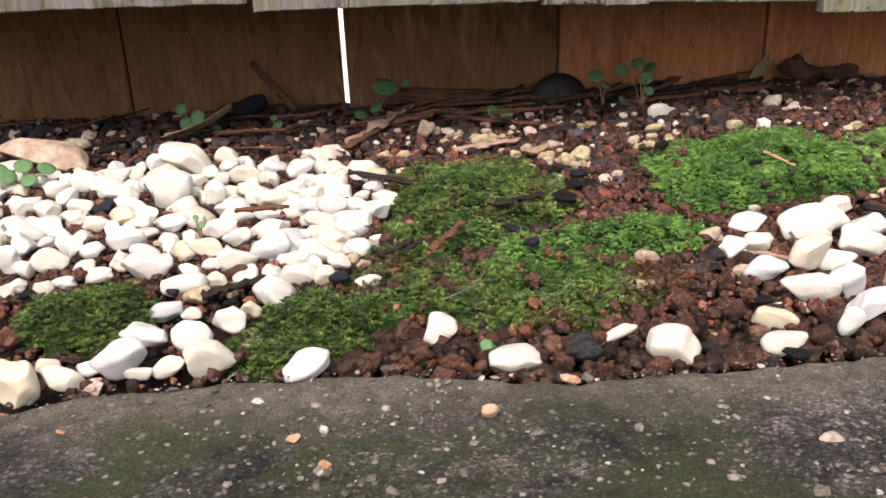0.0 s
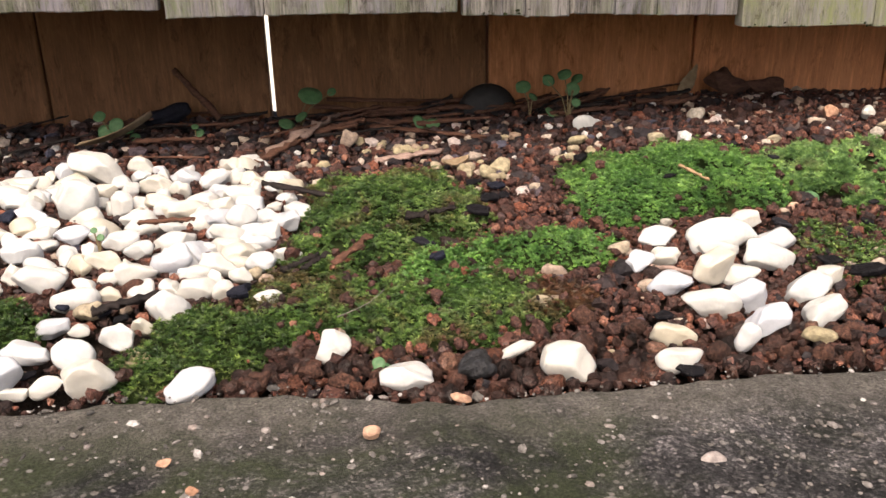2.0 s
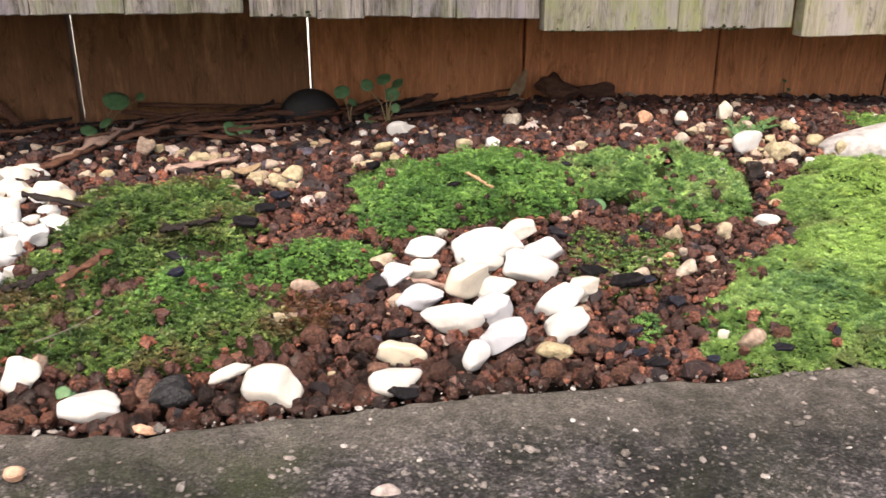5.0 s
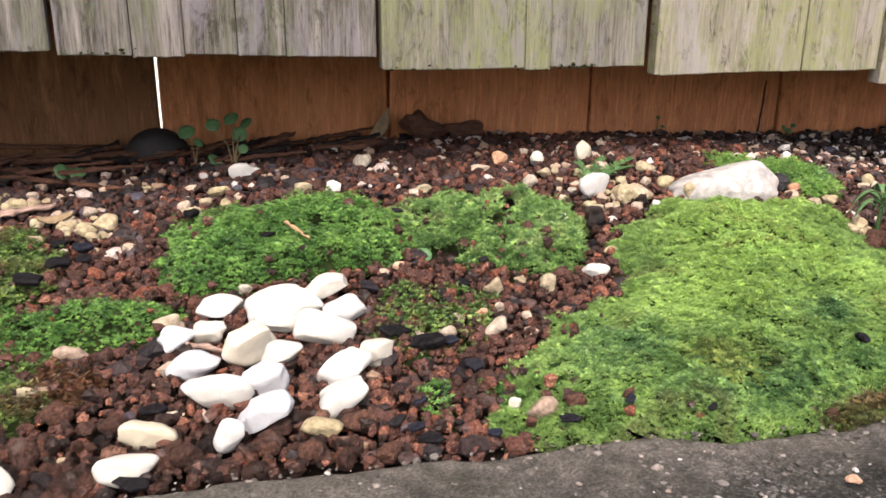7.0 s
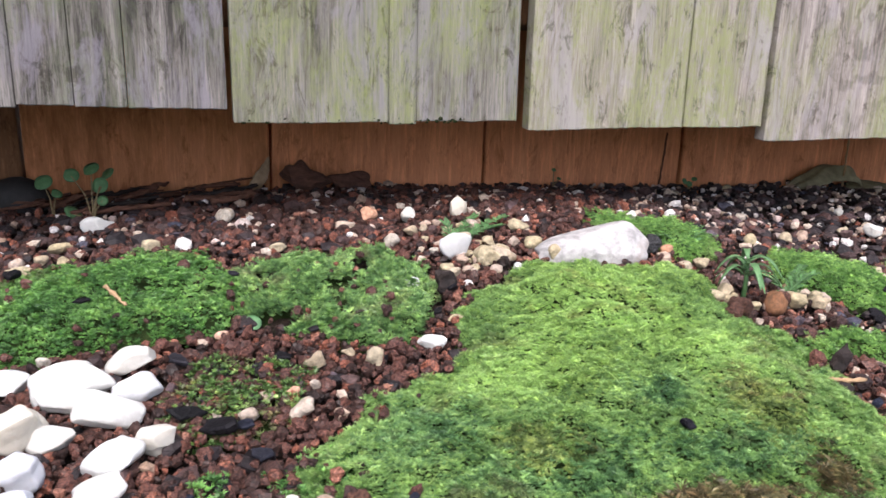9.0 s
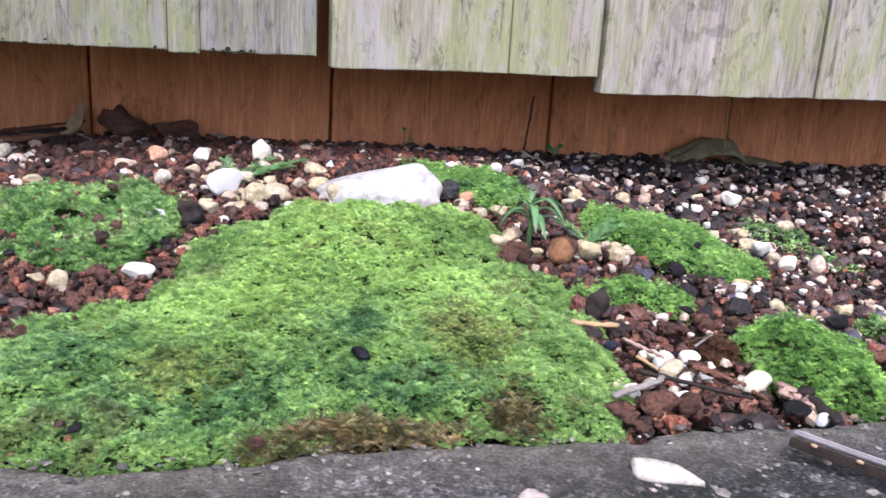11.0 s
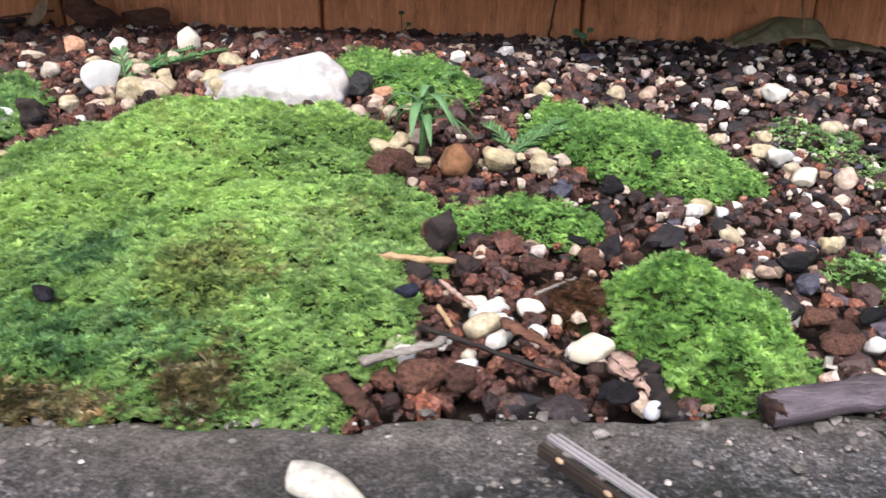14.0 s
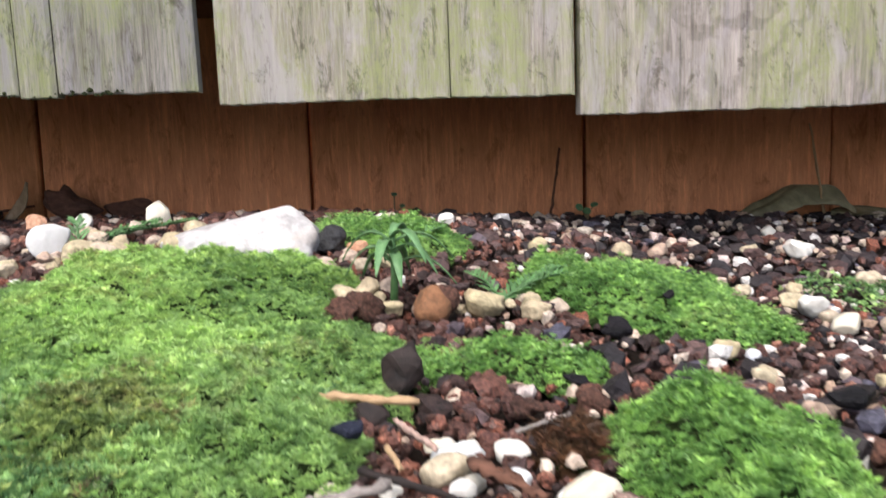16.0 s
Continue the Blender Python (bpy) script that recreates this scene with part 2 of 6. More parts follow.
def moss_mat(name, low, mid, high, brown, amount=0.45, even=0.0, clump=1.0):
    """Moss: its colour goes from clump to clump and from leaf to leaf."""
    m, n, l, b = mat(name, 0.42, 0, 0.4)
    v = coords(n, (1, 1, 1), l)
    geo = n.new("ShaderNodeNewGeometry")
    big = tex(n, l, v, 42, 5, 0.7, 0.5)
    col = ramp(n, l, big, [(0.39, low), (0.50, mid), (0.62, high)])
    leaf = ramp(n, l, geo.outputs["Random Per Island"], [(0.0, (0.30, 0.38, 0.34)), (0.45, (1, 1, 1)), (0.85, (1.5, 1.4, 1.3)), (0.96, (2.2, 1.9, 1.8)), (1.0, (3.0, 2.6, 2.6))])
    leaf = mix(n, l, even, leaf, (1.08, 1.06, 1.04))
    col = mix(n, l, 1.0, col, leaf, "MULTIPLY")
    col = mix(n, l, 1.0, col, ramp(n, l, tex(n, l, v, 250, 3, 0.6), [(0.36, (1 - 0.50 * clump, 1 - 0.42 * clump, 1 - 0.38 * clump)), (0.5, (0.98, 1.0, 1.0)), (0.64, (1 + 0.42 * clump, 1 + 0.36 * clump, 1 + 0.25 * clump))]), "MULTIPLY")
    f = ramp(n, l, tex(n, l, v, 34, 5, 0.7, 0.7), [(0.64 - 0.3 * amount, (0, 0, 0)), (0.74 - 0.3 * amount, (0.85, 0.85, 0.85))])
    col = mix(n, l, f, col, mix(n, l, 1.0, brown, leaf, "MULTIPLY"))
    l.new(col, b.inputs["Base Color"])
    b.inputs["Subsurface Weight"].default_value = 0.0
    tr = n.new("ShaderNodeBsdfTranslucent")
    l.new(col, tr.inputs["Color"])
    add = n.new("ShaderNodeMixShader")
    add.inputs["Fac"].default_value = 0.3
    l.new(b.outputs[0], add.inputs[1])
    l.new(tr.outputs[0], add.inputs[2])
    l.new(add.outputs[0], n["Material Output"].inputs["Surface"])
    return m


M_MOSS_BRIGHT = moss_mat("bright_feather_moss", (0.130, 0.234, 0.070), (0.196, 0.333, 0.103), (0.284, 0.442, 0.146), (0.165, 0.205, 0.082), 0.22, 0.5, 0.5)
M_MOSS_LIME = moss_mat("lime_feather_moss", (0.218, 0.348, 0.094), (0.286, 0.450, 0.128), (0.360, 0.545, 0.172), (0.260, 0.320, 0.105), 0.20, 0.55, 0.35)
M_MOSS_GREEN = moss_mat("green_cushion_moss", (0.060, 0.150, 0.038), (0.118, 0.262, 0.062), (0.185, 0.350, 0.098), (0.085, 0.100, 0.038), 0.24, 0.4)
M_MOSS_LIVE = moss_mat("lively_green_moss", (0.108, 0.225, 0.055), (0.190, 0.358, 0.092), (0.275, 0.455, 0.135), (0.130, 0.155, 0.060), 0.22, 0.45, 0.7)
M_MOSS_DARK = moss_mat("dark_cushion_moss", (0.034, 0.072, 0.018), (0.072, 0.132, 0.032), (0.130, 0.200, 0.052), (0.066, 0.062, 0.024), 0.38, 0.1)
M_MOSS_OLIVE = moss_mat("olive_moss", (0.046, 0.096, 0.024), (0.100, 0.186, 0.046), (0.180, 0.275, 0.090), (0.090, 0.058, 0.030), 0.48, 0.2)
M_MOSS_PALE = moss_mat("pale_moss", (0.100, 0.195, 0.065), (0.180, 0.322, 0.108), (0.275, 0.425, 0.165), (0.150, 0.160, 0.080), 0.30, 0.35)
M_MOSS_DEEP = moss_mat("deep_green_moss", (0.066, 0.150, 0.058), (0.122, 0.238, 0.088), (0.190, 0.335, 0.122), (0.100, 0.130, 0.055), 0.3, 0.3)
M_MOSS_STRAW = moss_mat("straw_green_moss", (0.115, 0.170, 0.050), (0.178, 0.248, 0.074), (0.245, 0.325, 0.105), (0.150, 0.130, 0.058), 0.38, 0.3)
M_MOSS_DEAD = moss_mat("dead_moss", (0.085, 0.068, 0.034), (0.15, 0.122, 0.062), (0.23, 0.19, 0.105), (0.095, 0.125, 0.042), 0.5, 0.3)
M_MOSS_RUST = moss_mat("rusty_dead_moss", (0.060, 0.030, 0.018), (0.11, 0.058, 0.034), (0.17, 0.10, 0.06), (0.08, 0.05, 0.03), 0.3, 0.3)
# bed under the shoots, darkened to near black for shade in the gaps
m_, n_, l_, b_ = mat("shaded_moss_bed", 0.95, 0, 0.1)
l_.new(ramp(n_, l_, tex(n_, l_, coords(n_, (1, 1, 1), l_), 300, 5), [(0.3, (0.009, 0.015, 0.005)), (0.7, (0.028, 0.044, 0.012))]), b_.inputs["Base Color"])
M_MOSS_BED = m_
M_CONCRETE, M_SOIL = concrete_mat(), soil_mat()
m_, n_, l_, b_ = mat("dark_moss_crumb", 0.95, 0, 0.1)
l_.new(ramp(n_, l_, tex(n_, l_, coords(n_, (1, 1, 1), l_), 700, 5), [(0.4, (0.010, 0.012, 0.006)), (0.6, (0.025, 0.030, 0.012))]), b_.inputs["Base Color"])
M_CRUMB = m_


def board_mat(name, stops, lichen, grain_dark, bleach, grime=(0.38, 0.37, 0.32), fibre=(900, 60, 40), band=(110, 20, 8), knot=None):
    """Weathered fence timber: grain along the board, cracks, lichen bloom."""
    m, n, l, b = mat(name, 0.85, 0, 0.2)
    info = n.new("ShaderNodeObjectInfo")
    tc = n.new("ShaderNodeTexCoord")
    shift = n.new("ShaderNodeVectorMath")
    shift.operation = "MULTIPLY_ADD"
    com = n.new("ShaderNodeCombineXYZ")
    for k in range(3):
        l.new(info.outputs["Random"], com.inputs[k])
    l.new(com.outputs[0], shift.inputs[0])
    shift.inputs[1].default_value = (3.7, 1.9, 5.3)
    l.new(tc.outputs["Object"], shift.inputs[2])

    def at(scale):
        mp = n.new("ShaderNodeMapping")
        mp.inputs["Scale"].default_value = scale
        l.new(shift.outputs[0], mp.inputs["Vector"])
        return mp.outputs[0]
    fine = tex(n, l, at(fibre), 1.0, 6, 0.8, 0.2)
    streak = tex(n, l, at(band), 1.0, 6, 0.75, 0.3)
    wide = tex(n, l, at((30, 10, 12)), 1.0, 6, 0.7, 0.6)
    col = ramp(n, l, streak, stops)
    col = mix(n, l, 0.9, col, ramp(n, l, fine, [(0.36, grain_dark), (0.5, (1, 1, 1)), (0.64, (1.4, 1.36, 1.34))]), "MULTIPLY")
    if lichen:
        f = ramp(n, l, wide, [(lichen[1] - 0.02, (0, 0, 0)), (lichen[1] + 0.17, (0.75, 0.75, 0.75))])
        speck = ramp(n, l, tex(n, l, at((420, 200, 190)), 1.0, 5, 0.75), [(0.38, (0.35, 0.35, 0.35)), (0.58, (1, 1, 1))])
        col = mix(n, l, mix(n, l, 1.0, f, speck, "MULTIPLY"), col, lichen[0])
    if bleach:
        f = ramp(n, l, tex(n, l, at((70, 10, 16)), 1.0, 6, 0.75, 0.8), [(0.50, (0, 0, 0)), (0.62, (0.65, 0.65, 0.65))])
        col = mix(n, l, f, col, bleach)
    dirt = ramp(n, l, tex(n, l, at((110, 20, 40)), 1.0, 7, 0.8, 0.6), [(0.54, (0, 0, 0)), (0.62, (0.8, 0.8, 0.8))])
    col = mix(n, l, dirt, col, mix(n, l, 1.0, col, grime, "MULTIPLY"))
    if knot:
        # curved grain round a knot: dark rings that fade out with distance
        move = n.new("ShaderNodeMapping")
        move.inputs["Location"].default_value = (-knot[0], 0, -knot[1] * 0.6)
        move.inputs["Scale"].default_value = (1.0, 0.0, 0.6)
        l.new(tc.outputs["Object"], move.inputs["Vector"])
        far = n.new("ShaderNodeVectorMath")
        far.operation = "LENGTH"
        l.new(move.outputs[0], far.inputs[0])
        wob = n.new("ShaderNodeMath")
        wob.operation = "MULTIPLY_ADD"
        wob.inputs[1].default_value = 0.034
        l.new(tex(n, l, tc.outputs["Object"], 40, 4, 0.6), wob.inputs[0])
        l.new(far.outputs["Value"], wob.inputs[2])
        turn_ = n.new("ShaderNodeMath")
        turn_.operation = "MULTIPLY"
        turn_.inputs[1].default_value = 520.0
        l.new(wob.outputs[0], turn_.inputs[0])
        wave = n.new("ShaderNodeMath")
        wave.operation = "SINE"
        l.new(turn_.outputs[0], wave.inputs[0])
        band_ = ramp(n, l, wave.outputs[0], [(0.3, (0, 0, 0)), (1.0, (0.5, 0.5, 0.5))])
        near = ramp(n, l, far.outputs["Value"], [(0.020, (1, 1, 1)), (0.060, (0, 0, 0))])
        ring_ = mix(n, l, 1.0, band_, near, "MULTIPLY")
        col = mix(n, l, ring_, col, mix(n, l, 1.0, col, (0.42, 0.40, 0.36), "MULTIPLY"))
    l.new(col, b.inputs["Base Color"])
    first = bump(n, l, b, streak, 0.5, 0.0012)
    bump(n, l, b, fine, 0.7, 0.0006, first)
    return m


M_GREY = board_mat("grey_timber", [(0.36, (0.040, 0.037, 0.034)), (0.46, (0.098, 0.091, 0.081)), (0.54, (0.148, 0.138, 0.128)), (0.64, (0.215, 0.20, 0.19))], ((0.120, 0.145, 0.072), 0.46), (0.24, 0.23, 0.22), (0.185, 0.170, 0.200))
M_LICHEN = board_mat("lichened_timber", [(0.36, (0.125, 0.111, 0.097)), (0.46, (0.205, 0.184, 0.163)), (0.54, (0.258, 0.231, 0.210)), (0.64, (0.315, 0.283, 0.265))], ((0.215, 0.240, 0.096), 0.405), (0.62, 0.605, 0.585), (0.300, 0.276, 0.285))
# M_LICHEN darkened as for a shaded board, its lichen slightly greener
M_LICHENDARK = board_mat("shaded_greener_lichened_timber", [(0.36, (0.070, 0.066, 0.056)), (0.46, (0.132, 0.125, 0.106)), (0.54, (0.172, 0.163, 0.144)), (0.64, (0.218, 0.206, 0.188))], ((0.190, 0.218, 0.080), 0.42), (0.52, 0.505, 0.485), (0.205, 0.193, 0.208))
M_KNOTTED = board_mat("knotted_lichened_timber", [(0.36, (0.125, 0.111, 0.097)), (0.46, (0.205, 0.184, 0.163)), (0.54, (0.258, 0.231, 0.210)), (0.64, (0.315, 0.283, 0.265))], ((0.215, 0.240, 0.096), 0.43), (0.62, 0.605, 0.585), (0.300, 0.276, 0.285), knot=(0.2760, 0.1150))
# three darker copies of M_BROWN for the left boards: part stain, part shade
M_BROWNSHADE = board_mat("shaded_stained_timber", [(0.36, (0.122, 0.060, 0.029)), (0.5, (0.161, 0.082, 0.042)), (0.64, (0.205, 0.108, 0.055))], None, (0.86, 0.85, 0.84), None, (0.56, 0.53, 0.50), (420, 40, 30), (40, 20, 12))
M_BROWNDULL = board_mat("dim_stained_timber", [(0.36, (0.177, 0.087, 0.042)), (0.5, (0.161, 0.082, 0.042)), (0.64, (0.297, 0.157, 0.080))], None, (0.86, 0.85, 0.84), None, (0.56, 0.53, 0.50), (420, 40, 30), (40, 20, 12))
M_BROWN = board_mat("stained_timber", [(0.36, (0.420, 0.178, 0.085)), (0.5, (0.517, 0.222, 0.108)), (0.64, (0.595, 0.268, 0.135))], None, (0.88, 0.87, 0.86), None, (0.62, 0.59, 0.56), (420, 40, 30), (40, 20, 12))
M_BROWNMID = board_mat("half_shaded_stained_timber", [(0.36, (0.283, 0.123, 0.055)), (0.5, (0.429, 0.187, 0.086)), (0.64, (0.426, 0.192, 0.092))], None, (0.86, 0.85, 0.84), None, (0.58, 0.55, 0.52), (420, 40, 30), (40, 20, 12))


def simple(name, a, c, scale=200.0, rough=0.7, island=False, spec=0.3, metal=0.0, depth=0.0005, stretch=(1, 1, 1)):
    m, n, l, b = mat(name, rough, metal, spec)
    v = coords(n, stretch, l)
    g = tex(n, l, v, scale, 5, 0.7, 0.3)
    col = ramp(n, l, g, [(0.3, a), (0.7, c)])
    if island:
        geo = n.new("ShaderNodeNewGeometry")
        col = mix(n, l, 1.0, col, ramp(n, l, geo.outputs["Random Per Island"], [(0.0, (0.6, 0.6, 0.6)), (1.0, (1.4, 1.4, 1.4))]), "MULTIPLY")
    l.new(col, b.inputs["Base Color"])
    bump(n, l, b, g, 0.6, depth)
    return m


M_LEAF = simple("clover_leaf", (0.040, 0.095, 0.040), (0.080, 0.160, 0.070), 250, 0.5, True)
M_BARKCHUNK = simple("crumpled_bark", (0.028, 0.013, 0.009), (0.095, 0.046, 0.032), 140, 0.9, True, stretch=(1, 3, 3), depth=0.003)
M_SPRIG = simple("cypress_sprig", (0.035, 0.090, 0.028), (0.085, 0.170, 0.060), 400, 0.55, True)
M_SEEDLING = simple("seedling_leaf", (0.075, 0.165, 0.065), (0.140, 0.265, 0.110), 300, 0.5, True)
M_STEM = simple("stem", (0.12, 0.09, 0.04), (0.22, 0.17, 0.09), 500, 0.7)
M_BARK = simple("brown_bark", (0.045, 0.02, 0.012), (0.15, 0.07, 0.045), 160, 0.85, True, stretch=(1, 6, 6), depth=0.0015)
M_BARKDARK = simple("dark_bark", (0.005, 0.004, 0.004), (0.022, 0.015, 0.013), 200, 0.8, True, depth=0.0015)
M_BARKPINK = simple("pale_bark", (0.20, 0.13, 0.10), (0.38, 0.27, 0.23), 220, 0.85, True, stretch=(1, 5, 5), depth=0.001)
M_TWIG = simple("pale_twig", (0.25, 0.16, 0.08), (0.42, 0.29, 0.17), 300, 0.8, stretch=(1, 5, 5))
M_DEADLEAF = simple("dead_leaf", (0.15, 0.10, 0.055), (0.33, 0.25, 0.16), 120, 0.75)
M_OLIVELEAF = simple("curled_leaf", (0.07, 0.065, 0.035), (0.24, 0.22, 0.13), 60, 0.55)
M_BLACKPLASTIC = simple("black_rubber", (0.010, 0.010, 0.010), (0.022, 0.020, 0.020), 300, 0.6)
M_LOG = simple("barkless_wood", (0.014, 0.009, 0.010), (0.145, 0.120, 0.142), 110, 0.55, stretch=(0.6, 2.4, 2.4), depth=0.003)
M_LOGEND = simple("broken_wood", (0.008, 0.004, 0.004), (0.045, 0.022, 0.016), 400, 0.9, depth=0.002)
M_CHROME = simple("chrome", (0.95, 0.96, 0.98), (0.97, 0.98, 1.0), 30, 0.34, metal=1.0, depth=0.0)
M_GREYMETAL = simple("dull_metal", (0.20, 0.19, 0.20), (0.36, 0.34, 0.36), 90, 0.4, metal=0.35, depth=0.0003)
M_DARKMETAL = simple("shaded_dark_metal", (0.010, 0.008, 0.007), (0.040, 0.028, 0.022), 200, 0.6)
M_RIVET = simple("copper_rivet", (0.26, 0.17, 0.10), (0.40, 0.29, 0.19), 300, 0.6)
M_PAVE = simple("pale_paving", (0.74, 0.70, 0.58), (0.82, 0.78, 0.66), 6, 0.9)

# ---- helpers of this place ----
rng = np.random.default_rng(7)


def vnoise(x, y, scale, seed=0):
    """Smooth value noise, 0 to 1, on arrays."""
    x, y = np.asarray(x, float) * scale + 37.3 * seed, np.asarray(y, float) * scale - 11.9 * seed
    i, j = np.floor(x), np.floor(y)
    u, v = x - i, y - j
    u, v = u * u * (3 - 2 * u), v * v * (3 - 2 * v)

    def h(a, c):
        s = np.sin(a * 127.1 + c * 311.7 + seed * 74.7) * 43758.5453
        return s - np.floor(s)
    return (h(i, j) * (1 - u) + h(i + 1, j) * u) * (1 - v) + (h(i, j + 1) * (1 - u) + h(i + 1, j + 1) * u) * v


# low swells and hollows of the bed: x, y, width, rise
SWELLS = [(0.28, 0.5, 0.1, 0.0143), (0.6, 0.4, 0.07, -0.0121), (0.45, 0.47, 0.08, 0.0168), (0.09, 0.46, 0.08, 0.0019), (0.62, 0.54, 0.07, 0.0057), (-0.05, 0.45, 0.08, 0.0017), (0.36, 0.36, 0.07, 0.0022), (0.2, 0.36, 0.07, 0.0015)]


def lay(x, y):
    """The bed's mean height."""
    x, y = np.clip(x, -0.5, 1.1), np.clip(y, 0.20, 0.62)
    z = -0.0065 + -0.0174 * x + 0.018 * (y - 0.27)
    for cx, cy, wide, rise in SWELLS:
        z = z + rise * np.exp(-((x - cx) ** 2 + (y - cy) ** 2) / (2 * wide * wide))
    return z


def edge(x):
    """Where the concrete ends, by x."""
    x = np.asarray(x, float)
    k = np.clip(x, -0.6, 1.2)
    bays = np.interp(k, (-0.10, -0.04, 0.01, 0.06, 0.12, 0.20, 0.25, 0.30, 0.34, 0.39, 0.42, 0.45, 0.48, 0.53), (0.000, 0.0095, 0.0095, -0.001, 0.006, 0.005, 0.0075, -0.001, 0.002, -0.001, -0.0035, 0.0005, -0.0035, 0.0))
    return 0.2572 - 0.0207 * k + bays + 0.004 * (vnoise(x, 0 * x, 55, 4) - 0.5) + 0.002 * (vnoise(x, 0 * x, 190, 5) - 0.5)


def slab_top(x):
    return -0.0012 - 0.02 * np.clip(x, -0.5, 1.1)


def mesh_ob(name, verts, faces, material, parent=None, smooth=False, label=""):
    me = bpy.data.meshes.new(name)
    me.from_pydata([tuple(v) for v in verts] if not isinstance(verts, np.ndarray) else verts.tolist(), [], faces if isinstance(faces, list) else faces.tolist())
    me.update()
    if smooth:
        me.polygons.foreach_set("use_smooth", [True] * len(me.polygons))
    me.materials.append(material)
    ob = new(name, me)
    if parent is not None:
        ob.parent = parent
    if label:
        tagged(ob, label)
    return ob


def part(name, bm, material, parent=None, label="", smooth=False):
    me = bpy.data.meshes.new(name)
    bm.normal_update()
    bm.to_mesh(me)
    bm.free()
    if smooth:
        me.polygons.foreach_set("use_smooth", [True] * len(me.polygons))
    me.materials.append(material)
    ob = new(name, me)
    if parent is not None:
        ob.parent = parent
    if label:
        tagged(ob, label)
    return ob


def ico(level):
    bm = bmesh.new()
    bmesh.ops.create_icosphere(bm, subdivisions=level, radius=1.0)
    v = np.array([x.co[:] for x in bm.verts])
    f = np.array([[x.index for x in p.verts] for p in bm.faces])
    bm.free()
    return v, f


ICO1, ICO2, ICO3 = ico(1), ico(3), ico(4)
ICOM = ico(2)


def chipped(base, cuts, rough, r, box=2.0):
    """A unit stone: a ball (or, with box above 2, a rounded block) cut by planes, then roughened."""
    v = base.copy()
    if box > 2:
        v = v / (np.abs(v) ** box).sum(1)[:, None] ** (1 / box)
        v = v * (1 + 0.28 * v[:, [1, 2, 0]] * r.uniform(-1, 1, 3))
        q = np.linalg.qr(r.normal(size=(3, 3)) * 0.6 + np.eye(3) * 1.4)[0]
        v = v @ q.T / 1.15
    for _ in range(cuts):
        d = r.normal(size=3)
        d /= np.linalg.norm(d)
        k = r.uniform(0.56, 0.90)
        over = np.maximum(v @ d - k, 0)
        v -= over[:, None] * d * 0.96
    for s in range(2):
        f = r.normal(size=(3, 3)) * (1.6 + 1.8 * s)
        v *= (1 + rough / (1 + s) * np.sin(v @ f.T + r.uniform(0, 6, 3)).mean(1))[:, None]
    v -= (v.max(0) + v.min(0)) / 2
    return v / np.abs(v).max(0)


stone_count = [0]


def stone(name, label, category, group, material, x, y, sx, sy, sz, base=ICO3, cuts=7, rough=0.24, sink=0.04, turn=None, lean=None, z=None, smooth=True, box=2.0):
    """One loose stone of size sx, sy, sz, pressed a little into the bed at x, y."""
    stone_count[0] += 1
    r = np.random.default_rng(1000 + stone_count[0])
    v = chipped(base[0], cuts, rough, r, box) * (np.array([sx, sy, sz]) / 2)
    if lean is None:
        lean = (r.uniform(-20, 20), r.uniform(-20, 20))
    rot = np.array(Euler([radians(lean[0]), radians(lean[1]), radians(turn if turn is not None else r.uniform(-14, 14))]).to_matrix())
    v = v @ rot.T
    floor = (slab_top(x) if y < edge(x) - 0.001 else lay(x, y) + 0.0012) if z is None else z
    low = v[:, 2].min()
    v[:, 2] -= low
    ob = mesh_ob(name, v, base[1], material, smooth=smooth)
    ob.location = (x, y, float(floor) - sink * sz)
    return tagged(ob, label, category, group)


whites = []


def white_stone(x, y, sx, sy, sz, label="white quartz pebble with worn, faintly yellowed faces", **k):
    k = {"base": ICO2 if sx < 0.007 else ICO3, "cuts": 13, "rough": 0.23, "box": 2.5, **k}
    whites.append((x, y, sx))
    return stone("white_pebble", label, "pebble", "white pebbles in the bed", M_WHITE, x, y, sx, sy, sz * 1.12, **k)


def tan_stone(x, y, sx, sy, sz):
    return stone("tan_pebble", "small rough tan pebble lying in the gravel", "pebble", "tan pebbles in the bed", M_TAN, x, y, sx, sy, sz, base=ICO2, cuts=6, rough=0.3, sink=0.0, box=3.0)


def orange_stone(x, y, sx, sy, sz):
    return stone("orange_pebble", "small orange-brown stone chip", "pebble", "orange stone chips", M_ORANGE, x, y, sx, sy, sz, base=ICO2, cuts=10, rough=0.15, sink=0.08, smooth=False)


def clod(x, y, sx, sy, sz):
    return stone("scoria_lump", "rough red-brown scoria lump among the gravel", "stone", "scoria lumps", M_CLOD, x, y, sx, sy, sz, base=ICO2, cuts=5, rough=0.45, sink=0.0)


